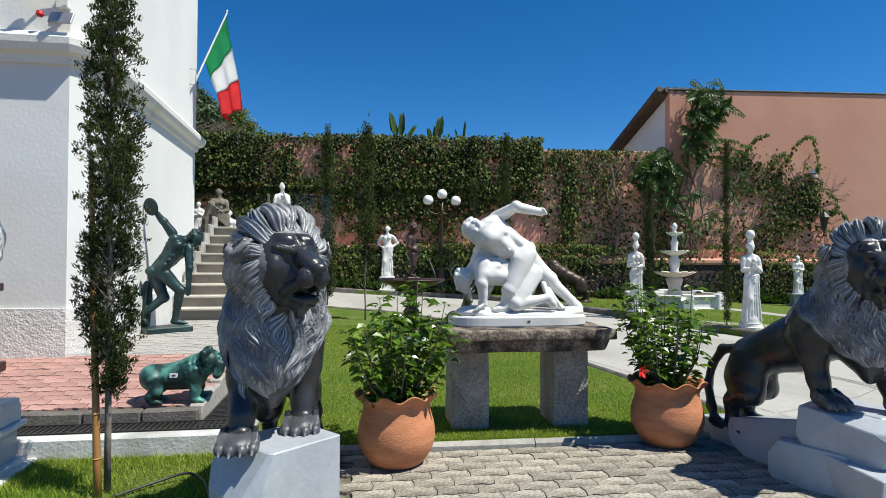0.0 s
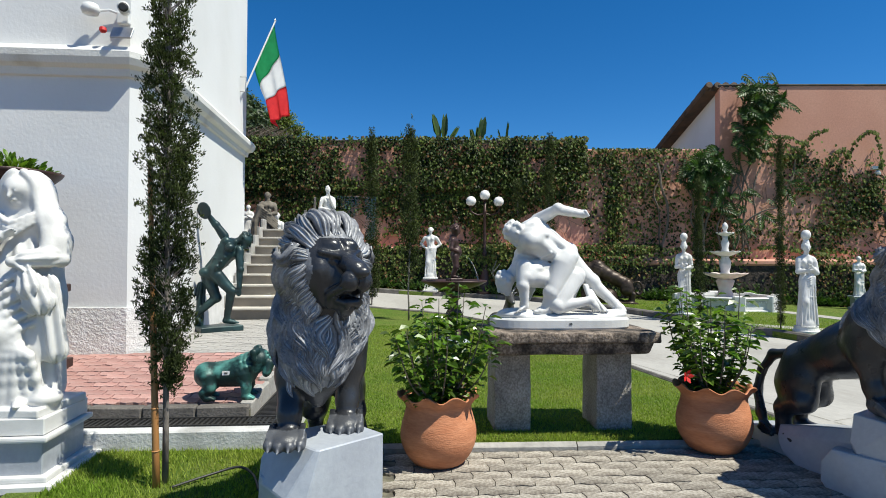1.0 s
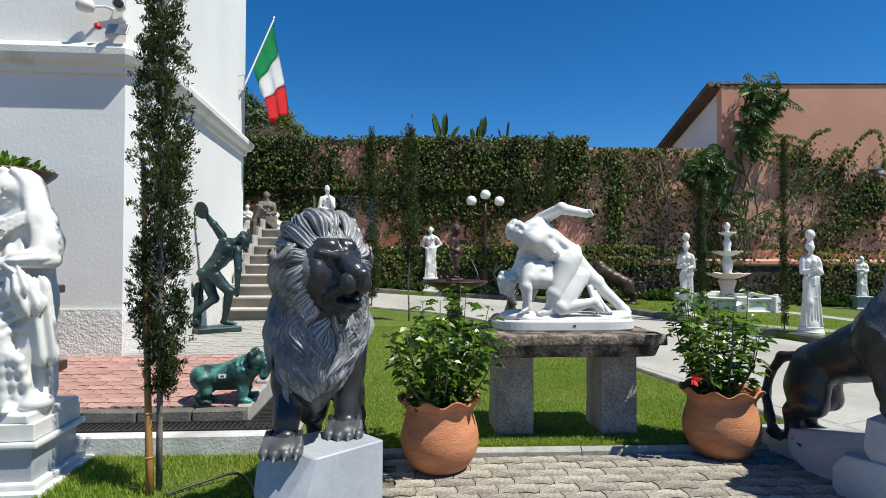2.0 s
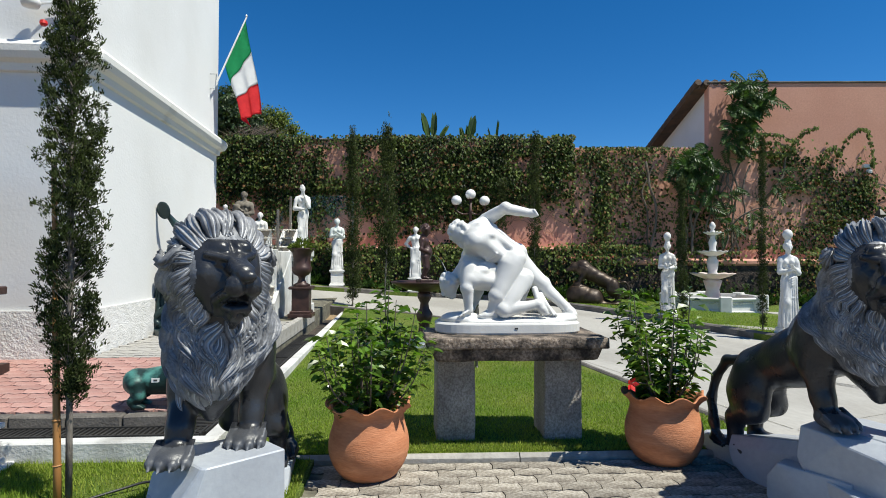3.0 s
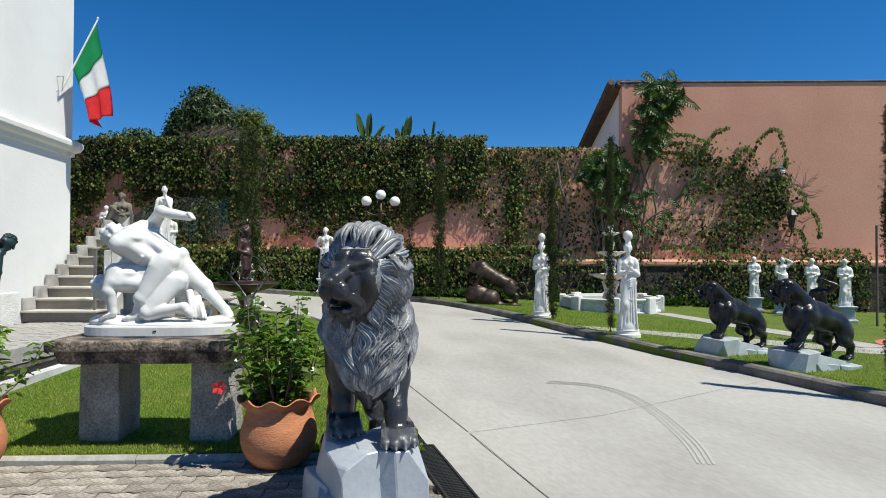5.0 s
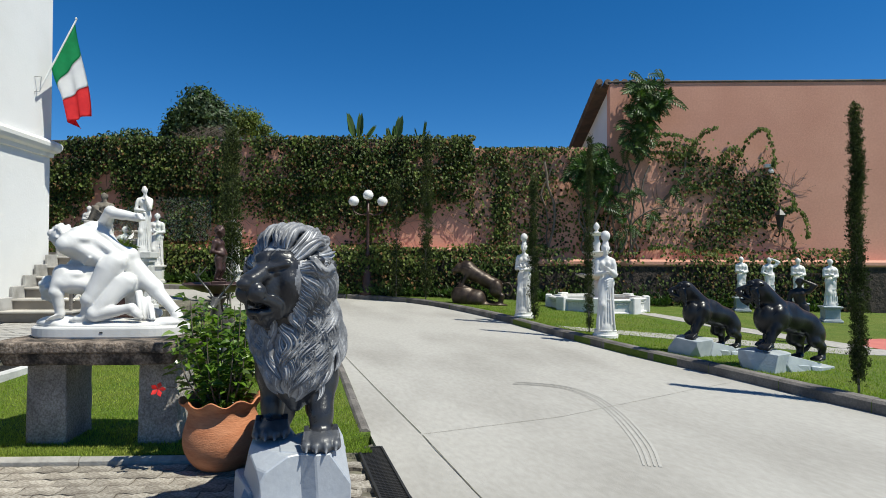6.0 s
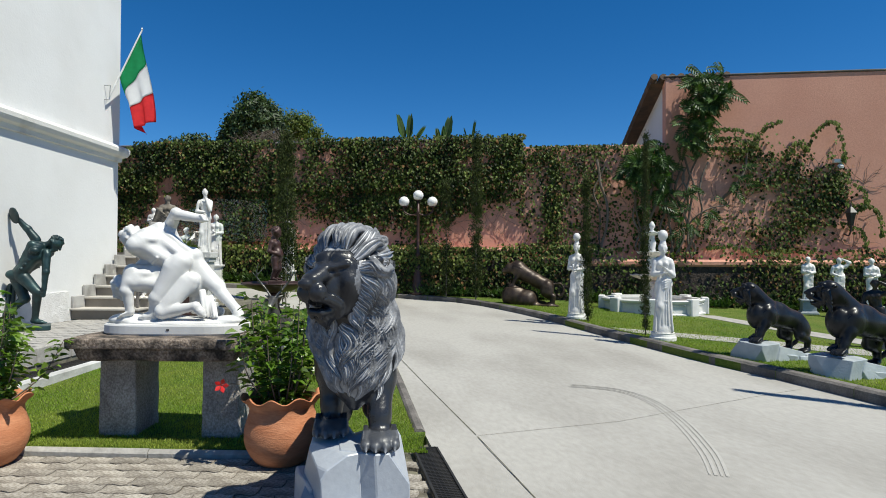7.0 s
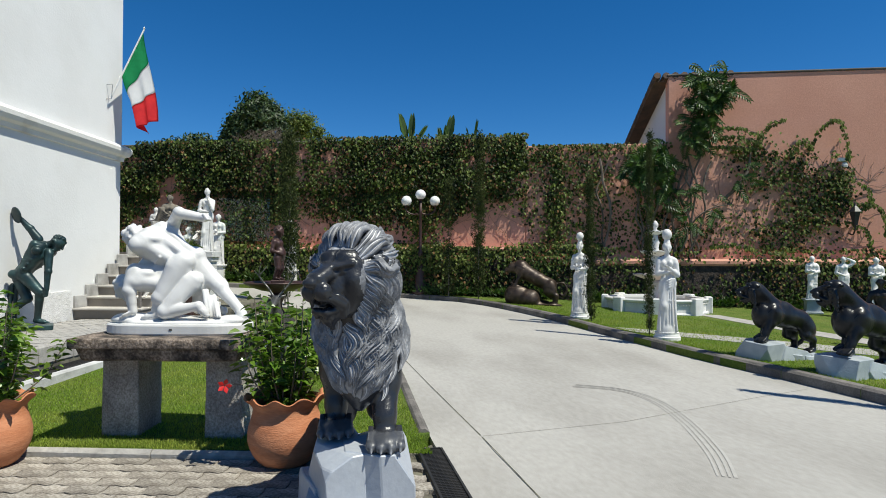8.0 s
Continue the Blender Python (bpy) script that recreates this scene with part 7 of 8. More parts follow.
for i in range(4):
    grating("terrace_grating", 1.0, 0.2, 0.018, 0.02, HOUSE @ pose(-1.4 - i * 1.01, 4.28, 0.17), "black slotted drain grating before the terrace")
for i in range(5):
    grating("terrace_grating", 1.0, 0.2, 0.018, 0.02, HOUSE @ pose(-0.98, 4.75 + i * 1.01, 0.165, 0, 0, 90), "black slotted drain grating beside the terrace")
grating("road_grating", 1.6, 0.17, 0.008, 0.017, pose(4.33, 2.3, 0.012, 0, 0, 86), "black mesh drain grating beside the driveway", cross=0.026)

# ---- joints in the driveway ----
joints = tagged(empty("road_joint"), "thin dark joints in the concrete driveway", "joint", kind="structure")


def strip_on_road(line, half, lift):
    """A thin flat strip that follows the road."""
    bm = bmesh.new()
    rows = []
    for i, p in enumerate(line):
        d = (Vector(line[min(i + 1, len(line) - 1)]) - Vector(line[max(i - 1, 0)])).normalized()
        rows.append([bm.verts.new((p[0] - d.y * q, p[1] + d.x * q, land(p[0], p[1]) + lift)) for q in (-half, half)])
    for a, b in zip(rows, rows[1:]):
        bm.faces.new((a[0], b[0], b[1], a[1]))
    bmesh.ops.recalc_face_normals(bm, faces=bm.faces)
    return bm


for line, half in (([(4.89, 6.8), (4.87, 5.0), (4.865, 3.34)], 0.004), ([(4.865, 3.3), (4.82, 2.1), (4.8, 0.5)], 0.004), ([(4.88, 3.32), (6.2, 3.38), (8.07, 3.79), (8.8, 3.93)], 0.002)):
    part("joint", strip_on_road(line, half, 0.004), M_JOINT, joints)
marks = tagged(empty("tyre_marks"), "faint curved grey tyre marks on the concrete", "tyre mark", kind="structure")
for q in range(4):
    arc = smooth_line([(6.35 + q * 0.035, 4.62 + q * 0.03), (6.74 + q * 0.035, 4.34 + q * 0.02), (6.83 + q * 0.04, 3.9), (6.66 + q * 0.04, 3.25 - q * 0.01), (6.36 + q * 0.035, 2.58 - q * 0.02), (6.1 + q * 0.03, 2.15 - q * 0.02)], 6)
    part("mark", strip_on_road(arc, 0.008 + 0.004 * (q % 2), 0.0035), M_TYRE, marks)

# ---- flag on the building ----
flag = tagged(empty("flag", HOUSE.copy()), "green, white and red flag on a slanted pole", "flag")
foot_f, tip_f = Vector((-2.66, 9.93, 4.2)), Vector((-2.2, 10.17, 5.52))
flag_pole = part("pole", tube([foot_f, tip_f], [0.016, 0.013], 8), M_WHITE_PLASTIC, flag, "white flag pole")
part("finial", lathe([(0.005, 0.0), (0.02, 0.02), (0.005, 0.05)], 8, tip_f), M_WHITE_PLASTIC, flag_pole)
part("bracket", join(tube([(-2.73, 9.93, 4.45), (-2.62, 9.93, 4.45), (-2.64, 9.93, 4.2), (-2.73, 9.93, 4.2)], 0.008, 6)), M_STEEL, flag)


def flag_strip(t0, t1):
    """One of three coloured bands of a cloth that hangs slack from the pole."""
    bm = bmesh.new()
    rows = []
    for i in range(13):
        t = t0 + (t1 - t0) * i / 12
        row = []
        for j in range(25):
            q = j / 24
            hold = tip_f.lerp(foot_f, 0.03 + 0.64 * q)
            fold = 0.07 * math.sin(5.0 * q + 2.0 * t) * t + 0.035 * math.sin(12 * q + 3 * t) * t
            drop = 1.62 * t
            x = hold.x + 0.2 * t - (hold.x - tip_f.x) * 0.35 * t + fold
            y = hold.y + 0.18 * t * (q - 0.3) + fold * 1.4
            z = hold.z - drop + 0.62 * q * t
            row.append(bm.verts.new((x, y, z)))
        rows.append(row)
    for a, b in zip(rows, rows[1:]):
        for j in range(24):
            bm.faces.new((a[j], a[j + 1], b[j + 1], b[j]))
    ret = bmesh.ops.solidify(bm, geom=bm.faces[:], thickness=0.002)
    return bm


for t0, t1, m_, nm in ((0.0, 0.333, M_FLAG_GREEN, "green_band"), (0.333, 0.667, M_FLAG_WHITE, "white_band"), (0.667, 1.0, M_FLAG_RED, "red_band")):
    part(nm, flag_strip(t0, t1), m_, flag, nm.replace("_band", " cloth band"), smooth=True)

# ---- security lamps on the building's front ----
sl = tagged(empty("security_light", HOUSE @ pose(0.27, 0, 0)), "white twin security light with camera above the cornice", "security light")
part("mount", box((0.12, 0.06, 0.12), (-3.02, 5.87, 3.75), 0.01), M_WHITE_PLASTIC, sl)
part("flood_head", lathe([(0.02, -0.05), (0.07, -0.04), (0.085, 0.0), (0.07, 0.05), (0.05, 0.06)], 16, (-3.28, 5.75, 3.78)), M_WHITE_PLASTIC, sl, smooth=True)
part("flood_arm", tube([(-3.28, 5.78, 3.78), (-3.15, 5.84, 3.82), (-3.02, 5.86, 3.78)], 0.012, 6), M_WHITE_PLASTIC, sl)
camera_head = part("camera_head", tube([(-2.98, 5.8, 3.8), (-2.93, 5.66, 3.78)], [0.05, 0.055], 14), M_WHITE_PLASTIC, sl, smooth=True)
part("camera_eye", tube([(-2.93, 5.66, 3.78), (-2.925, 5.645, 3.778)], [0.045, 0.03], 14), M_BLACK, camera_head, "black camera lens")
part("solar_panel", box((0.2, 0.02, 0.14), (-2.99, 5.77, 3.57), 0.004, Matrix.Rotation(-0.5, 4, "X")), M_STEEL, sl, "small tilted solar panel")
part("red_lamp", lathe([(0.02, 0.0), (0.035, 0.02), (0.03, 0.05), (0.01, 0.06)], 10, (-3.16, 5.75, 3.56)), M_RED, sl, "red warning lamp")

# ---- urns ----
def urn(m, s, material, label, block=True):
    u = tagged(empty("urn_planter", m), label, "urn")
    z = 0.0
    if block:
        part("foot", join(box((0.42 * s, 0.42 * s, 0.07 * s), (0, 0, 0.035 * s), 0.006), box((0.36 * s, 0.36 * s, 0.05 * s), (0, 0, 0.09 * s), 0.01)), material, u)
        part("block", box((0.3 * s, 0.3 * s, 0.4 * s), (0, 0, 0.3 * s), 0.006), material, u)
        part("cap", box((0.4 * s, 0.4 * s, 0.05 * s), (0, 0, 0.52 * s), 0.01), material, u)
        z = 0.545 * s
    prof = [(0.14, 0.0), (0.15, 0.03), (0.08, 0.07), (0.055, 0.13), (0.07, 0.18), (0.13, 0.21), (0.17, 0.27), (0.175, 0.34), (0.155, 0.36), (0.15, 0.5), (0.17, 0.6), (0.225, 0.66), (0.235, 0.68), (0.21, 0.685), (0.15, 0.64), (0.12, 0.5)]
    part("bowl", lathe([(r * s, z + h * s) for r, h in prof], 36), material, u, smooth=True)
    return u, z + 0.66 * s


def tuft(m, r, h, count, seed, label, material):
    rng = np.random.RandomState(seed)
    cen, nor, tip, siz = [], [], [], []
    for i in range(count):
        a, q = rng.rand() * 6.28, rng.rand() ** 0.5
        d = np.array((math.cos(a) * q, math.sin(a) * q, rng.uniform(0.3, 1.2)))
        cen.append(np.array((math.cos(a) * q * r * 0.8, math.sin(a) * q * r * 0.8, rng.rand() * h * (1.1 - q * 0.7))))
        tip.append(d)
        nor.append(rng.normal(0, 0.6, 3) + (0, 0, 0.8))
        siz.append(rng.uniform(0.05, 0.1))
    return thing("potted_greenery", leaf_cloud("potted_greenery", cen, nor, tip, siz, 0.45, 0.1, 0.15), material, label, "plant", m)


u1, top = urn(HOUSE @ pose(-3.35, 5.15, 0.35) @ Matrix.Diagonal((1, 1, 0.83, 1)), 1.72, M_IRON, "large dark brown iron urn on a block")
tuft(HOUSE @ pose(-3.35, 5.15, 0.35 + top * 0.83 - 0.05), 0.4, 0.22, 420, 3, "small green plants filling the tall urn", M_SHRUB)
u2, top = urn(HOUSE @ pose(-1.16, 9.75, 0.415), 0.92, M_IRON, "dark brown iron urn on a square block by the stairs")
tuft(HOUSE @ pose(-1.16, 9.75, 0.415 + top - 0.04), 0.22, 0.2, 260, 4, "thin trailing plant in the stair urn", M_IVY_LIGHT)

# ---- glass railing of the stairs ----
gr_ = tagged(empty("glass_railing", HOUSE.copy()), "frameless glass railing with slim steel posts on the stairs", "railing")
for i, (v, z) in enumerate(((9.2, 0.62), (10.35, 1.3), (11.5, 1.65))):
    part("post", box((0.04, 0.04, 0.95), (-1.68, v, z + 0.45), 0.004), M_KERB, gr_)
for v0, v1, z0, z1 in ((9.24, 10.31, 0.68, 1.32), (10.39, 11.46, 1.32, 1.7)):
    bm = bmesh.new()
    vs = [bm.verts.new(q) for q in ((-1.68, v0, z0), (-1.68, v1, z1), (-1.68, v1, z1 + 0.82), (-1.68, v0, z0 + 0.82))]
    bm.faces.new(vs)
    bmesh.ops.solidify(bm, geom=bm.faces[:], thickness=0.01)
    pane = part("pane", bm, M_GLASS, gr_)
    pane.visible_shadow = False
bm = box((1.1, 0.012, 0.9), (-1.05, 12.0, 2.2))
pane = part("pane", bm, M_GLASS, gr_)
pane.visible_shadow = False
part("end_post", box((0.12, 0.14, 1.25), (-1.62, 9.75, 0.9), 0.01), M_WHITEWASH, stair)
part("parapet", box((0.14, 1.3, 1.1), (-1.6, 10.6, 0.95), 0.01), M_WHITEWASH, stair)

# ---- black hose on the grass ----
hose = smooth_line([(-0.25, 3.62, 0.05), (-0.05, 3.72, 0.06), (0.12, 3.74, 0.08), (0.2, 3.6, 0.07), (0.22, 3.4, 0.05)], 6)
thing("garden_hose", to_mesh("garden_hose", tube(hose, 0.008, 8), True), M_BLACK, "thin black hose lying on the patchy grass", "hose")

# ---- greenery ----
def chips(name, centers, normals, tips, lengths, width=0.4):
    """Many small folded leaves of two triangles each."""
    c, n, t = (np.asarray(a, float) for a in (centers, normals, tips))
    s = np.asarray(lengths, float)[:, None]
    t = t / (np.linalg.norm(t, axis=1, keepdims=True) + 1e-9)
    n = n - t * (n * t).sum(1, keepdims=True)
    n = n / (np.linalg.norm(n, axis=1, keepdims=True) + 1e-9)
    w = np.cross(t, n)
    verts = np.stack([c, c + t * s * 0.5 + w * s * width * 0.5, c + t * s, c + t * s * 0.5 - w * s * width * 0.5 + n * s * 0.1], 1).reshape(-1, 3)
    b = np.arange(len(c))[:, None] * 4
    return arrays_mesh(name, verts, np.concatenate([b + (0, 1, 2), b + (0, 2, 3)]))


def cypress(x, y, z, height, radius, seed, label, sprigs=700, bare=0.12, chip=0.03, stake=None, density=10):
    """A slim young cypress: thin trunk, short upright branches, scaly sprigs with gaps between them."""
    rng = np.random.RandomState(seed)
    tree = tagged(empty("cypress", pose(x, y, z)), label, "tree", group="cypresses")
    k = 14
    wob = np.cumsum(rng.normal(0, 0.006, (k, 2)), 0)
    line = [(wob[i][0], wob[i][1], height * i / (k - 1)) for i in range(k)]
    tr = max(0.012, radius * 0.14)
    part("trunk", tube(line, [tr * (1 - 0.85 * i / (k - 1)) for i in range(k)], 8), M_BARK, tree, smooth=True)
    cen, nor, tip, siz, twigs = [], [], [], [], []
    tufts = max(60, sprigs // 5)
    for i in range(tufts):
        t = bare + (1 - bare) * rng.rand() ** 0.95
        prof = min(1.0, (t - bare) / 0.12 + 0.35) * min(1.0, (1.02 - t) / 0.55) ** 0.75
        a = rng.rand() * 6.28
        r = radius * prof * rng.uniform(0.15, 1.0) ** 0.55 * rng.uniform(0.8, 1.25)
        h = t * height
        j = min(int(t * (k - 1)), k - 2)
        core = np.array((line[j][0] + math.cos(a) * r, line[j][1] + math.sin(a) * r, h))
        twigs.append(tube([(line[j][0], line[j][1], h - r * 1.2), tuple(core * (0.6, 0.6, 1) + (line[j][0] * 0.4, line[j][1] * 0.4, -r * 0.5)), tuple(core)], [0.005, 0.0035, 0.0015], 3))
        long = rng.uniform(0.7, 1.3)
        for g in range(9):
            p = core + rng.normal(0, 1, 3) * (chip * 1.1, chip * 1.1, chip * 1.9 * long)
            d0 = np.array((math.cos(a) * 0.4, math.sin(a) * 0.4, 0.9)) + rng.normal(0, 0.35, 3)
            for q in range(density):
                cen.append(p + rng.normal(0, chip * 0.45, 3))
                nor.append(rng.normal(0, 1, 3))
                tip.append(d0 + rng.normal(0, 0.35, 3))
                siz.append(chip * rng.uniform(0.6, 1.3))
    obj("foliage", chips("foliage", cen, nor, tip, siz, 0.34), M_CYPRESS, tree)
    if twigs:
        part("twig_work", join(*twigs), M_BARK, tree)["kind"] = "stuff"
    return tree


cypress(-0.3, 3.74, 0.02, 4.6, 0.132, 3, "tall young cypress tied to a bamboo stake", sprigs=2300, bare=0.13, chip=0.021, density=19)
cane = [Vector((-0.33, 3.69, 0.0)).lerp(Vector((-0.40, 3.82, 1.95)), i / 8) for i in range(9)]
stake = tagged(empty("bamboo_stake"), "thin yellow bamboo stake beside the cypress", "stake")
part("cane", tube(cane, [0.021 - 0.001 * i for i in range(9)], 10), M_BAMBOO, stake, smooth=True)
for i in range(1, 8):
    p = cane[i]
    part("node", lathe([(0.018, -0.006), (0.026 - 0.001 * i, 0.0), (0.018, 0.006)], 10, p), M_BAMBOO, stake)
cypress(3.35, 13.2, 0.2, 4.1, 0.115, 5, "slim dark cypress standing at the lawn's far edge", 900, 0.06, 0.045)
cypress(3.42, 10.55, 0.17, 3.7, 0.13, 6, "slim cypress with a bare pale lower trunk", 550, 0.22, 0.05)
cypress(8.28, 13.4, 0.31, 4.35, 0.12, 7, "slim dark cypress before the ivy wall", 900, 0.05, 0.045)
cypress(9.02, 8.85, 0.2, 2.75, 0.062, 8, "slim young cypress beside the kerb", 1100, 0.04, 0.027)
cypress(9.1, 7.15, 0.17, 3.3, 0.05, 9, "very slim young cypress beside the marble statue", 1500, 0.04, 0.02)
cypress(9.27, 2.82, 0.1, 2.85, 0.048, 10, "slim young cypress standing on the kerb lawn", 2200, 0.05, 0.02, density=12)
cypress(7.62, 13.95, 0.33, 3.2, 0.1, 11, "thin young cypress near the lamp post", 250, 0.05, 0.05)


def gauss(s, z, s0, z0, ws, wz):
    return np.exp(-((s - s0) / ws) ** 2 - ((z - z0) / wz) ** 2)


def ivy_density(s, z):
    """How thickly leaves cover the wall, along it and upward."""
    p = np.stack([s, z, s * 0], -1)
    nz = rough_noise(p, 1.6, 21) * 0.5 + rough_noise(p, 4.2, 22) * 0.35 + rough_noise(p, 9.0, 23) * 0.2
    left = np.where(s < 0.05, 1.0, 0.0) * np.clip(1.1 - np.clip(3.3 - z, 0, 2) * 0.36, 0, 1.3) * np.where(z < 4.95, 1, 0)
    left -= np.where(s < 0.05, 1, 0) * (0.75 * gauss(s, z, -6.3, 2.4, 1.2, 0.8) + 0.7 * gauss(s, z, -10.0, 2.7, 1.4, 0.7) + 1.0 * gauss(s, z, -1.0, 2.3, 1.9, 0.95) + 0.35 * gauss(s, z, -3.9, 2.2, 0.8, 0.7) + 0.5 * gauss(s, z, -1.0, 3.9, 1.1, 0.5) + 0.3 * gauss(s, z, -8.2, 3.3, 0.5, 0.5))
    mid = np.where((s >= 0.05) & (s < 4.0) & (z < 4.62), 1, 0) * (0.1 + 0.85 * gauss(s, z, 0.85, 2.6, 0.2, 1.4) + 0.22 * gauss(s, z, 0.4, 4.2, 0.9, 0.4) + 0.16 * gauss(s, z, 1.9, 3.2, 0.5, 0.9) + 0.3 * gauss(s, z, 3.4, 1.9, 0.6, 0.8) + 0.4 * gauss(s, z, 1.9, 4.58, 1.6, 0.1))
    right = np.where(s >= 4.0, 1, 0) * (0.75 * gauss(s, z, 6.9, 3.6, 0.65, 0.6) + 0.45 * gauss(s, z, 6.0, 4.3, 0.5, 0.3) + 0.5 * gauss(s, z, 7.5, 2.7, 0.7, 0.6) + 0.8 * gauss(s, z, 8.2, 3.3, 0.3, 0.55) + 0.3 * gauss(s, z, 6.3, 2.1, 0.9, 0.5) + 0.12 * gauss(s, z, 5.0, 1.9, 0.7, 0.5) + 0.55 * gauss(s, z, 7.0, 1.5, 0.35, 0.35))
    low = np.where(z < 1.75, 1, 0) * (np.where(s < 0.6, 0.5, 0.28) + 0.4 * gauss(s, z, -2.0, 1.5, 3, 0.3))
    low += np.where((z > 1.5) & (z < 1.85) & (s < 2.6), 0.55, 0) * (0.75 + 0.5 * np.sin(s * 1.7 + 0.8) + 0.3 * np.sin(s * 4.3))
    upper = np.where(z >= 1.6, 1, 0)
    body = (left + mid + right) * upper
    return body * (1 + nz * 1.1) + low * (1 + nz * 1.2) + np.where((left > 0.1) & (z > 1.7), nz * 0.5, 0)


def ivy():
    rng = np.random.RandomState(4)
    n = 180000
    s, z = rng.uniform(-14.4, 10.5, n), rng.uniform(0.05, 5.6, n)
    keep = rng.rand(n) < np.clip(ivy_density(s, z), 0, 1)
    s, z = s[keep], z[keep]
    n = len(s)
    d = np.where(z < 1.62, -0.36, -0.01) - rng.rand(n) ** 1.5 * np.where((s < 0) & (z > 3.4), 0.26, 0.14) - np.where(z < 1.62, 0.08, 0.0)
    d = np.where((z > 1.5) & (z < 1.8) & (s < 2.6), -0.36 - 0.12 * rng.rand(n), d)
    c = np.stack([s, d, z], 1)
    nor = np.stack([rng.normal(0, 0.7, n), -np.ones(n), rng.normal(0.65, 0.6, n)], 1)
    tip = np.stack([rng.normal(0, 0.6, n), -0.25 - 0.3 * rng.rand(n), -np.ones(n)], 1)
    size = rng.uniform(0.05, 0.105, n)
    # leaves that get the sun-toned colour: more of them low and right
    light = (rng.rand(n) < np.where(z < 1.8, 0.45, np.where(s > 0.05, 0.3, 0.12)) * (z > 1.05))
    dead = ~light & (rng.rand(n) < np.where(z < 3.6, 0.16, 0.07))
    for nm, sel, m, lab in (("dry_leaves", dead, M_DEAD, "dry brown leaves caught in the ivy"), ("ivy_cover", ~light & ~dead, M_IVY, "dark green ivy leaves hanging over the wall"), ("creeper_cover", light, M_IVY_LIGHT, "paler creeper leaves on the wall, sunlit look put into their colour")):
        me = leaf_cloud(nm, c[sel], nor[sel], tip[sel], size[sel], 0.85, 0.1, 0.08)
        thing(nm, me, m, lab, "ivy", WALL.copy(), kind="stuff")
    # bare runners on the render
    rs = random.Random(9)
    runs = []
    for i in range(420):
        s0 = rs.uniform(-11, 9.2)
        z0 = rs.uniform(1.65, 4.2 if s0 < 4 else 3.6)
        a = rs.choice((rs.uniform(0.1, 0.9), rs.uniform(2.2, 3.0), rs.uniform(1.2, 1.9)))
        pts, p = [], Vector((s0, -0.012, z0))
        for j in range(rs.randint(4, 9)):
            pts.append(p.copy())
            a += rs.uniform(-0.45, 0.45)
            p = p + Vector((math.cos(a) * 0.16, 0, math.sin(a) * 0.16))
            p.z = min(max(p.z, 1.62), 4.7 if s0 < 0 else 4.5)
            p.y = -0.012 - rs.uniform(0, 0.03)
        runs.append(tube(pts, [0.007 * (1 - 0.6 * j / len(pts)) for j in range(len(pts))], 4))
    thing("creeper_stems", to_mesh("creeper_stems", join(*runs)), M_STEM, "thin dry creeper stems on the pink render", "creeper", WALL.copy(), kind="stuff")


ivy()


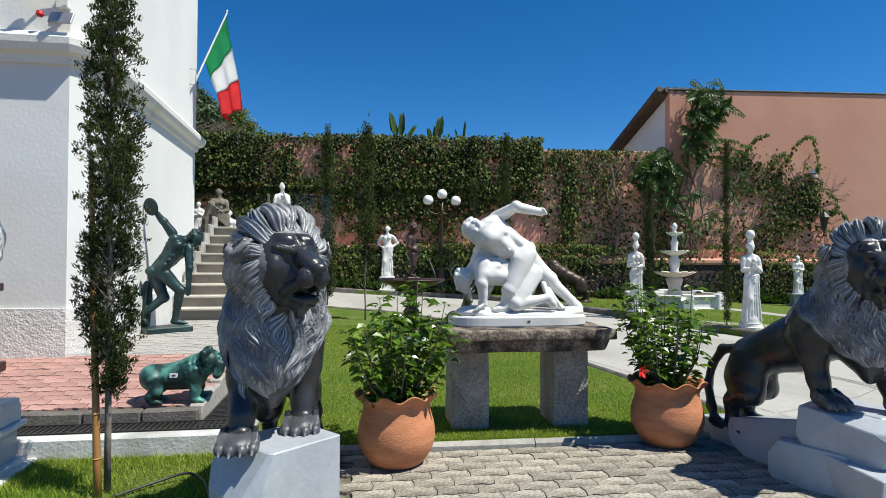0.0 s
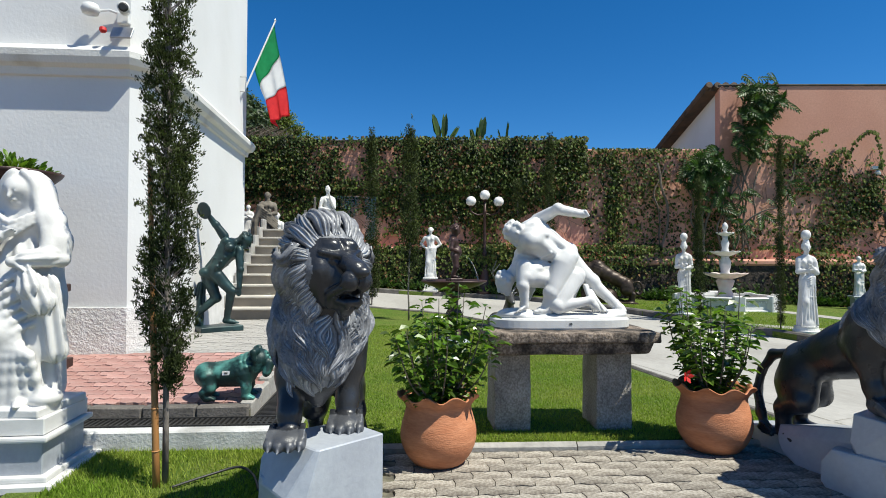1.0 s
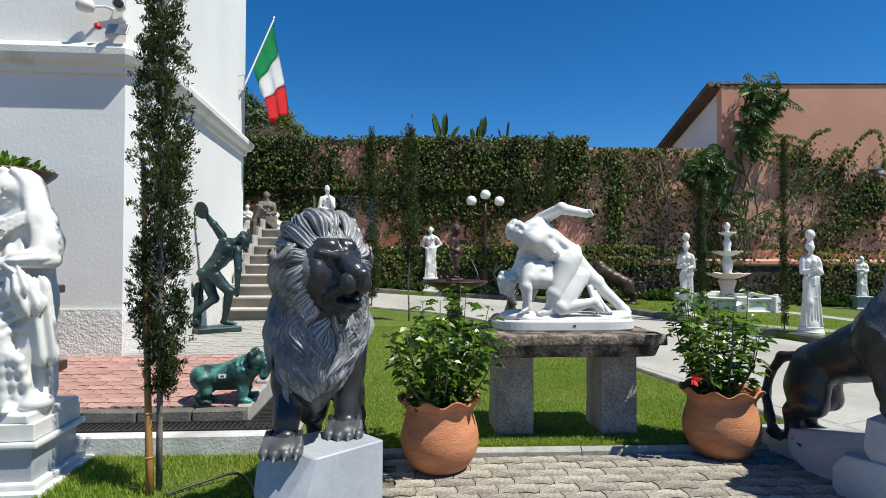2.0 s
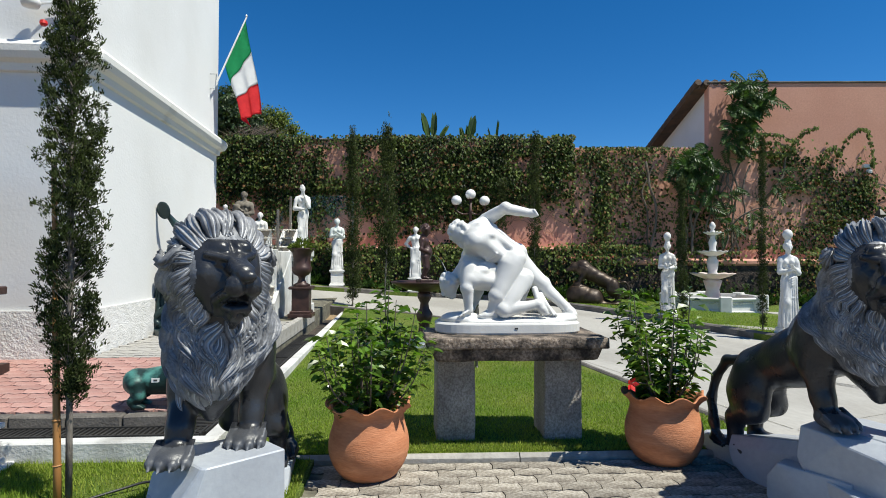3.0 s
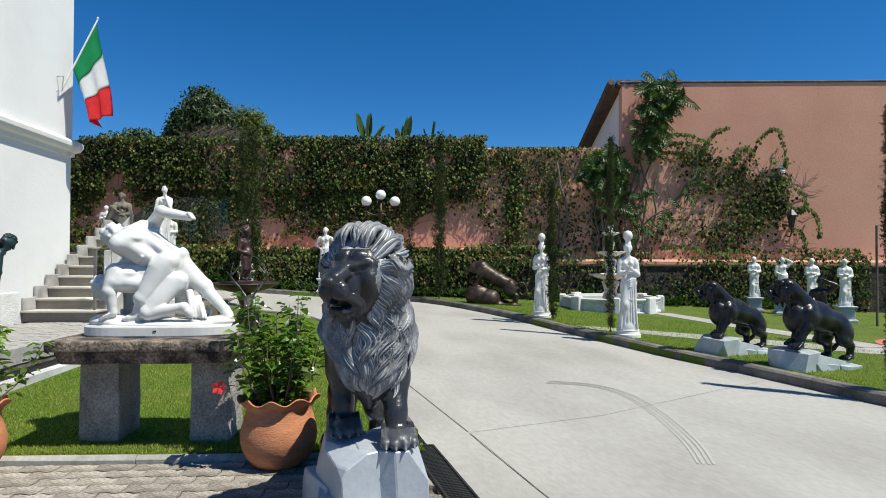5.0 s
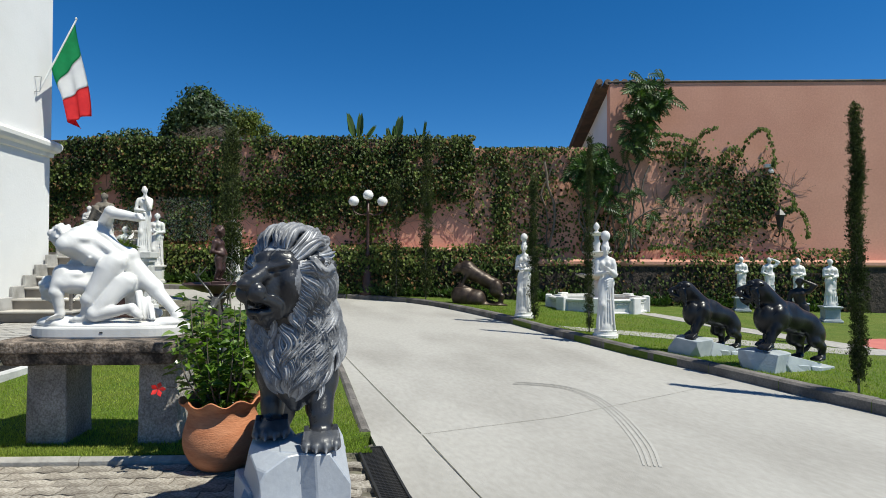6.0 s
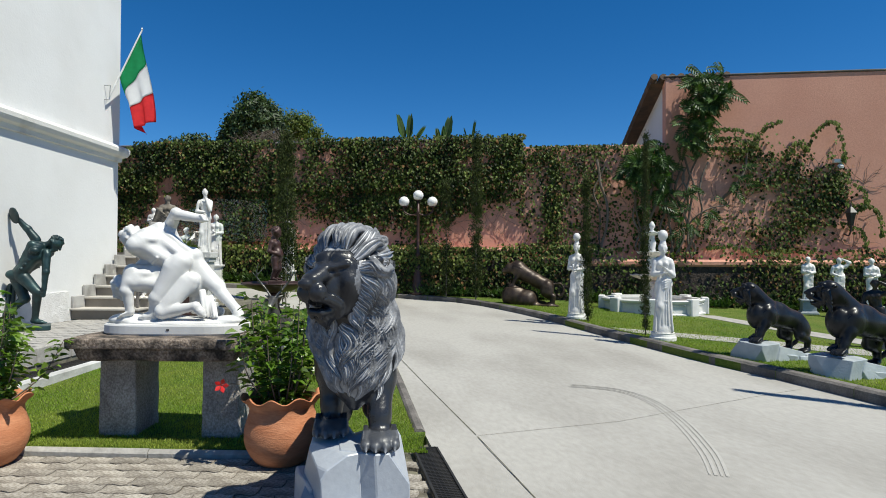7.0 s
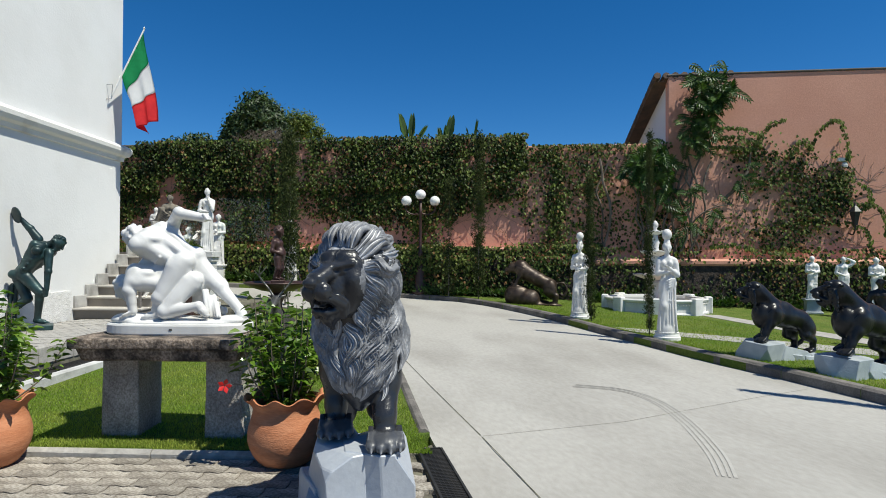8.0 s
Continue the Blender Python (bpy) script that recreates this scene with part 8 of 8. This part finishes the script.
def vine_trunks():
    """Thick twisted climber stems on the wall below the large-leaved plants."""
    rs = random.Random(31)
    vine = tagged(empty("climber", WALL.copy()), "large-leaved climber with twisted stems on the wall", "climber")
    for i in range(16):
        s0 = rs.uniform(2.4, 4.7)
        pts, p = [], Vector((s0, -0.2, 0.9))
        for j in range(9):
            pts.append(p.copy())
            p = p + Vector((rs.uniform(-0.2, 0.2), rs.uniform(-0.05, 0.05), rs.uniform(0.3, 0.48)))
            p.y = min(max(p.y, -0.3), -0.04)
        part("stem", tube(smooth_line(pts, 3), [rs.uniform(0.014, 0.035)] * (8 * 3 + 1), 6), M_STEM, vine)
    part("bare_branch", tube(smooth_line([(4.2, -0.1, 1.5), (4.45, -0.25, 2.35), (4.9, -0.4, 2.75), (5.35, -0.45, 2.85), (5.4, -0.5, 3.0)], 4), [0.03 - 0.0013 * i for i in range(17)], 6), M_STEM, vine, "pale bare branch")
    part("bare_branch", tube(smooth_line([(5.3, -0.08, 3.0), (5.6, -0.16, 3.3), (5.9, -0.16, 3.75), (6.0, -0.12, 4.3)], 4), [0.05 - 0.002 * i for i in range(13)], 7), M_STEM, vine)
    cen, nor, tip, siz = [], [], [], []

    def big_leaf(at, ax, size):
        """Leaflets on both sides of a bent rib."""
        ax = Vector(ax).normalized()
        out = Vector((rs.uniform(-0.4, 0.4), -1, rs.uniform(0.1, 0.7))).normalized()
        side = ax.cross(out).normalized()
        for k in range(7):
            t = k / 6
            base = Vector(at) + ax * size * t + Vector((0, 0, -0.25 * size * t * t))
            for sgn in (-1, 1):
                cen.append(base)
                tip.append(side * sgn * (1 - 0.55 * t) + ax * (0.35 + 0.9 * t) + Vector((0, 0, -0.2)))
                nor.append(out)
                siz.append(size * (0.52 - 0.12 * abs(t - 0.35)))

    for s0, z0, ws, wz, count, size in ((4.78, 5.85, 0.36, 0.62, 80, 0.36), (4.6, 4.8, 0.28, 0.55, 40, 0.34), (3.35, 4.0, 0.5, 0.35, 52, 0.4), (3.6, 3.3, 0.5, 0.4, 16, 0.34), (4.5, 3.1, 0.4, 0.5, 12, 0.3), (5.12, 5.75, 0.22, 0.35, 20, 0.32), (4.3, 2.4, 0.4, 0.3, 8, 0.28), (5.75, 3.6, 0.15, 0.3, 6, 0.3)):
        for i in range(count):
            at = (rs.gauss(s0, ws * 0.6), -rs.uniform(0.1, 0.55), rs.gauss(z0, wz * 0.6))
            big_leaf(at, (rs.uniform(-1, 1), -0.5, rs.uniform(-0.9, 0.5)), size * rs.uniform(0.75, 1.2))
    obj("leaves", leaf_cloud("leaves", cen, nor, tip, siz, 0.3, 0.06, 0.2), M_BIGLEAF, vine)
    # fronds and hanging runners further along the wall
    c2, n2, t2, z2 = [], [], [], []
    runners = [[(5.2, -0.1, 4.95), (5.6, -0.3, 4.92), (6.2, -0.3, 4.7)], [(5.2, -0.1, 4.7), (5.6, -0.3, 4.68), (6.2, -0.25, 4.5)], [(5.15, -0.1, 4.45), (5.6, -0.25, 4.42), (6.1, -0.2, 4.35)], [(6.1, -0.12, 4.5), (6.4, -0.2, 4.95), (6.75, -0.3, 5.1)], [(7.5, -0.05, 4.35), (7.75, -0.2, 4.9), (8.0, -0.3, 5.06), (8.2, -0.3, 4.9), (8.4, -0.15, 4.3), (8.42, -0.1, 4.05)],
               [(8.3, -0.1, 3.6), (8.75, -0.3, 3.3), (8.85, -0.3, 2.9), (8.6, -0.15, 2.7)], [(8.5, -0.1, 2.9), (9.0, -0.3, 2.8), (9.2, -0.3, 2.5), (9.3, -0.2, 2.1)], [(8.4, -0.1, 2.4), (8.8, -0.2, 2.2), (8.9, -0.25, 1.8)], [(5.0, -0.1, 1.75), (5.5, -0.2, 1.8), (6.0, -0.2, 1.7)], [(7.0, -0.1, 4.2), (7.2, -0.25, 4.55), (7.5, -0.2, 4.4)]]
    for rn in runners:
        line = smooth_line(rn, 6)
        part("runner", tube(line, 0.008, 4), M_STEM, vine)
        for p in line:
            for q in range(5):
                c2.append(p + Vector((rs.uniform(-0.05, 0.05), rs.uniform(-0.05, 0.03), rs.uniform(-0.05, 0.05))))
                n2.append(Vector((rs.uniform(-0.5, 0.5), -1, rs.uniform(0, 1))))
                t2.append(Vector((rs.uniform(-0.6, 0.6), -0.3, -1)))
                z2.append(rs.uniform(0.07, 0.12))
    obj("runner_leaves", leaf_cloud("runner_leaves", c2, n2, t2, z2, 0.7, 0.1, 0.1), M_IVY_LIGHT, vine)


vine_trunks()


def low_plants():
    """Low shrubs at the foot of the wall."""
    rng = np.random.RandomState(12)
    cen, nor, tip, siz = [], [], [], []
    for i in range(150):
        s0 = rng.uniform(-12, 9.5)
        at = np.array((s0, -0.5 - rng.rand() * 0.25, 0.0))
        w = WALL @ Vector(at)
        at[2] = land(w.x, w.y) + 0.1
        h = rng.uniform(0.15, 0.42)
        for k in range(34):
            a = rng.rand() * 6.28
            d = np.array((math.cos(a), math.sin(a), rng.uniform(0.4, 1.6)))
            cen.append(at + d * h * rng.uniform(0.15, 0.6))
            tip.append(d)
            nor.append(rng.normal(0, 0.6, 3) + (0, -0.4, 0.8))
            siz.append(rng.uniform(0.08, 0.19))
    me = leaf_cloud("border_plants", cen, nor, tip, siz, 0.35, 0.08, 0.2)
    thing("border_plants", me, M_BIGLEAF, "low leafy border plants along the wall's foot", "plants", WALL.copy(), kind="stuff")


low_plants()


def far_tree(name, x, y, z, blobs, leaf, count, seed, label, material=None):
    """A tree far behind the wall: trunk, limbs, and a crown of leaf clumps."""
    rng = np.random.RandomState(seed)
    tree = tagged(empty(name, pose(x, y, 0)), label, "tree")
    part("trunk", tube([(0, 0, -0.5), (0.2, 0, z * 0.5), (0, 0.1, z)], [0.5, 0.4, 0.25], 9), M_BARK, tree, smooth=True)
    for bx, by, bz, r in blobs:
        part("limb", tube([(0.1, 0, z * 0.6), (bx * 0.5, by * 0.5, (z + bz) * 0.5), (bx, by, bz)], [0.25, 0.16, 0.08], 6), M_BARK, tree)
    cen, nor, tip, siz = [], [], [], []
    for bx, by, bz, r in blobs:
        k = int(count * r * r)
        clumps = rng.normal(0, 1, (max(12, int(26 * r)), 3))
        clumps /= np.linalg.norm(clumps, axis=1, keepdims=True)
        clumps = clumps * rng.uniform(0.75, 1.05, (len(clumps), 1)) * r
        pick = clumps[rng.randint(len(clumps), size=k)] + rng.normal(0, 0.2 * r, (k, 3))
        cen.append(pick + (bx, by, bz))
        out = pick / (np.linalg.norm(pick, axis=1, keepdims=True) + 1e-6)
        nor.append(out + rng.normal(0, 0.5, (k, 3)) + (0, 0, 0.5))
        tip.append(rng.normal(0, 0.7, (k, 3)) + (0, 0, -0.6))
        siz.append(rng.uniform(0.6, 1.3, k) * leaf)
    me = chips("crown", np.concatenate(cen), np.concatenate(nor), np.concatenate(tip), np.concatenate(siz), 0.5)
    obj("crown", me, material or M_TREE, tree)
    return tree


far_tree("mango_tree", 1.1, 47.1, 10.0, [(0, 0, 12.1, 1.7), (-0.9, 0, 11.6, 1.3), (0.9, 0, 11.9, 1.4), (-0.2, 0, 13.1, 1.25), (0.6, 0, 12.9, 1.1), (-1.6, 0, 10.7, 0.9), (-2.0, 0, 10.2, 0.9)], 0.34, 1500, 2, "dense round dark-green tree beyond the garden wall")
far_tree("bushy_tree", 4.4, 50.3, 10.5, [(0, 0, 12.9, 1.25), (0.7, 0, 12.4, 1.1), (-0.8, 0, 12.4, 1.0), (1.9, 0, 11.5, 1.0), (2.6, 0, 11.2, 0.8)], 0.24, 1300, 3, "olive-green tree beyond the garden wall", M_IVY_LIGHT)
far_tree("distant_tree", -6.5, 63.5, 11.5, [(0, 0, 13.1, 1.0), (1.6, 0, 13.3, 1.0), (-1.6, 0, 12.8, 0.9), (2.6, 0, 12.8, 0.7)], 0.4, 500, 4, "sparse distant tree above the far roof")


def dry_brush():
    """Leafless scrub whose twigs show over the wall's top."""
    rs = random.Random(17)
    twigs = []
    for i in range(240):
        x, y = rs.uniform(0.6, 8.0), rs.uniform(32.5, 35)
        h = 7.4 + 1.35 * math.exp(-((x - 2.6) / 2.4) ** 2) + rs.uniform(-0.2, 0.15)
        a = rs.uniform(-1.3, 1.3)
        pts = [(x - a * 0.8, y, h - 1.2), (x - a * 0.2, y, h - 0.4), (x + a * 0.5, y, h)]
        twigs.append(tube(pts, [0.022, 0.014, 0.006], 3))
    for x in (1.5, 3.5, 5.5, 7.2):
        twigs.append(tube([(x, 34, -0.3), (x + 0.2, 34, 4), (x, 34, 7.8)], [0.12, 0.09, 0.03], 6))
    thing("dry_scrub", to_mesh("dry_scrub", join(*twigs)), M_STEM, "leafless grey-brown scrub behind the ivy wall", "scrub", kind="stuff")


dry_brush()


def banana(x, y, tops, seed, label):
    rs = random.Random(seed)
    plant = tagged(empty("banana_plant", pose(x, y, 0)), label, "plant", group="banana plants")
    part("trunk", tube([(0, 0, -0.3), (0, 0, 3.0), (0, 0, 5.4)], [0.14, 0.12, 0.06], 8), M_BAMBOO, plant)
    for dx, top, w in tops:
        line = smooth_line([(0, 0, 5.2), (dx * 0.4, 0, (5.2 + top) / 2 + 0.1), (dx, 0.05, top)], 6)
        part("rib", tube(line, 0.02, 4), M_IVY_LIGHT, plant)
        cen, nor, tip, siz = [], [], [], []
        way = line[-1] - line[4]
        for q in range(3):
            cen.append(line[4] + way * (0.12 * q))
            tip.append(way + Vector((0.05 * (q - 1), rs.uniform(-0.1, 0.1), 0.1)))
            nor.append(Vector((rs.uniform(-0.5, 0.5), -1, 0.2)))
            siz.append(way.length * (1.15 - 0.12 * q))
        obj("blade", leaf_cloud("blade", cen, nor, tip, siz, w * 1.7, 0.05, 0.04), M_BIGLEAF, plant)["kind"] = "stuff"
    return plant


banana(7.9, 20.4, [(-0.35, 6.75, 0.16), (0.15, 6.8, 0.15), (0.7, 6.4, 0.07)], 1, "ragged banana leaves showing over the wall")
banana(9.2, 20.1, [(0.35, 6.75, 0.2), (-0.2, 6.3, 0.15), (0.1, 6.4, 0.14)], 2, "torn banana leaves showing over the wall")
banana(10.2, 19.8, [(0.25, 6.6, 0.06), (-0.2, 6.3, 0.05)], 3, "thin banana shoot showing over the wall")


def grass_blades(name, region, count, seed, height, label, dz):
    """Short blades over a lawn, thicker near the walk."""
    rng = np.random.RandomState(seed)
    cen = []
    while len(cen) < count:
        q = region(rng)
        if q is not None:
            cen.append((q[0], q[1], land(q[0], q[1]) + dz))
    cen = np.array(cen)
    k = len(cen)
    lean = rng.normal(0, 0.35, (k, 2))
    h = height * rng.uniform(0.5, 1.3, k)
    w = rng.uniform(-1, 1, (k, 2))
    w /= np.linalg.norm(w, axis=1, keepdims=True)
    w *= 0.0032 + 0.0012 * rng.rand(k, 1)
    a = cen + np.concatenate([w, np.zeros((k, 1))], 1)
    b = cen - np.concatenate([w, np.zeros((k, 1))], 1)
    t = cen + np.stack([lean[:, 0] * h, lean[:, 1] * h, h], 1)
    verts = np.stack([a, b, t], 1).reshape(-1, 3)
    thing(name, arrays_mesh(name, verts, np.arange(3 * k).reshape(-1, 3)), M_BLADES, label, "grass", kind="stuff")


def near_region(rng):
    u, v = rng.uniform(-0.72, 3.4), 4.13 + 6.2 * rng.rand() ** 1.6
    p = H(u, v)
    if p.x > 4.4 + 0.05 * (p.y - 3.5):
        return None
    return p.x, p.y


def patch_region(rng):
    p = H(rng.uniform(-2.0, -0.12), rng.uniform(2.5, 4.03))
    r = math.hypot(p.x + 0.1, p.y - 3.75)
    if rng.rand() < 0.85 * math.exp(-(r / 0.32) ** 2):
        return None
    return p.x, p.y


def kerb_region(rng):
    y = rng.uniform(2.2, 12.5)
    return 0.18 + np.interp(y, (2.0, 3.3, 4.4, 5.6, 8.2, 10.4, 12.9), (9.1, 9.03, 8.93, 8.76, 8.66, 8.62, 8.2)) + rng.rand() ** 2 * 3.0, y


grass_blades("grass_near", near_region, 90000, 1, 0.022, "short mown grass blades on the near lawn", 0.024)
grass_blades("grass_patch", patch_region, 26000, 2, 0.035, "uneven grass round the cypress foot", 0.02)
grass_blades("grass_kerb", kerb_region, 40000, 3, 0.03, "short mown grass behind the kerb", 0.1)

# ---- paving stones ----
def wavy_outline(L, W, amp, gap):
    """The outline of an interlocking paver, centred, with zigzag sides."""
    a = amp
    low = [(0, 0), (L / 8, a), (3 * L / 8, -a), (5 * L / 8, a), (7 * L / 8, -a)]
    pts = [(x, y) for x, y in low] + [(L, 0), (L + a, W / 2)] + [(x, y + W) for x, y in [(L, 0)] + low[:0:-1]] + [(0, W), (a, W / 2)]
    kx, ky = 1 - gap / L, 1 - gap / W
    return [((x - L / 2) * kx, (y - W / 2) * ky) for x, y in pts]


def paver_mesh(name, L, W, amp, gap, h, material):
    me = to_mesh(name, prism(wavy_outline(L, W, amp, gap), -h, 0.0))
    me.materials.append(material)
    return me


def lay(parent, name, mesh, cells, L, W, rest_name, rest_label, limit=300):
    """Lays pavers at the given places; those past the limit are joined."""
    rng = random.Random(7)
    rest = bmesh.new()
    n = 0
    for u, v, z, tilt, near in cells:
        m = pose(u, v, z + rng.uniform(-0.003, 0.003), tilt + rng.uniform(-0.9, 0.9), rng.uniform(-0.9, 0.9), rng.uniform(-1.2, 1.2))
        if near and n < limit:
            ob = obj(name, mesh, None, parent)
            ob.matrix_local = m
            n += 1
        else:
            k = len(rest.verts)
            rest.from_mesh(mesh)
            rest.verts.ensure_lookup_table()
            bmesh.ops.transform(rest, matrix=m, verts=rest.verts[k:])
    if len(rest.verts):
        me = to_mesh(rest_name, rest)
        me.materials.append(mesh.materials[0])
        ob = obj(rest_name, me, None, parent, rest_label)
        ob["kind"] = "stuff"
    else:
        rest.free()


forecourt = tagged(empty("forecourt", HOUSE.copy()), "forecourt of wavy grey interlocking concrete pavers", "pavement", kind="structure")
L, W = 0.245, 0.122
cells = []
for j in range(-16, 34):
    for i in range(-14, 24):
        u, v = i * L + (L / 2 if j % 2 else 0) - 0.02, j * W + 0.05
        p = H(u, v)
        if v > 3.98 or p.x > 4.17 + 0.02 * p.y or (u < -0.03 and v > 2.15) or v < -1.0:
            continue
        cells.append((u, v, 0.004, 0, (-0.03 < u < 3.2) and v > 2.2))
lay(forecourt, "paver", paver_mesh("paver", L, W, 0.0105, 0.0055, 0.05, M_PAVER), cells, L, W, "far_pavers", "grey pavers")

L, W = 0.2, 0.1
pink, grey = [], []
for j in range(0, 47):
    for i in range(-30, 1):
        u, v = -1.24 + i * L - (L / 2 if j % 2 else 0), 4.56 + j * W
        if v < 5.86:
            if u > -5.2:
                pink.append((u, v, terrace_z(v) + 0.004, 6.28, u > -4.4))
        elif u > SIDE_U + 0.13 and v < 9.02:
            grey.append((u, v, terrace_z(v) + 0.004, 0, True))
lay(terrace, "brick", paver_mesh("brick", L, W, 0.008, 0.008, 0.05, M_BRICK), pink, L, W, "far_bricks", "pinkish red bricks")
lay(terrace, "paver", paver_mesh("terrace_paver", L, W, 0.009, 0.008, 0.05, M_PATH), grey, L, W, "far_pavers", "grey pavers")
stone = to_mesh("edge_stone", box((0.385, 0.1, 0.2), (0, 0, -0.1), 0.012))
stone.materials.append(M_KERB)
for i in range(11):
    obj("edge_stone", stone, None, terrace).matrix_local = pose(-1.32 - 0.39 * i, 4.455, 0.256, random.uniform(-1, 1), random.uniform(-1, 1), random.uniform(-0.5, 0.5))
pale = to_mesh("edge_stone", box((0.285, 0.1, 0.2), (0, 0, -0.1), 0.012))
pale.materials.append(M_PATH)
for i in range(22):
    v = 4.6 + 0.29 * i
    obj("edge_stone", pale, None, terrace).matrix_local = pose(-1.155, v, terrace_z(v) + 0.008, random.uniform(-1, 1), random.uniform(-1, 1), 90 + random.uniform(-0.5, 0.5))
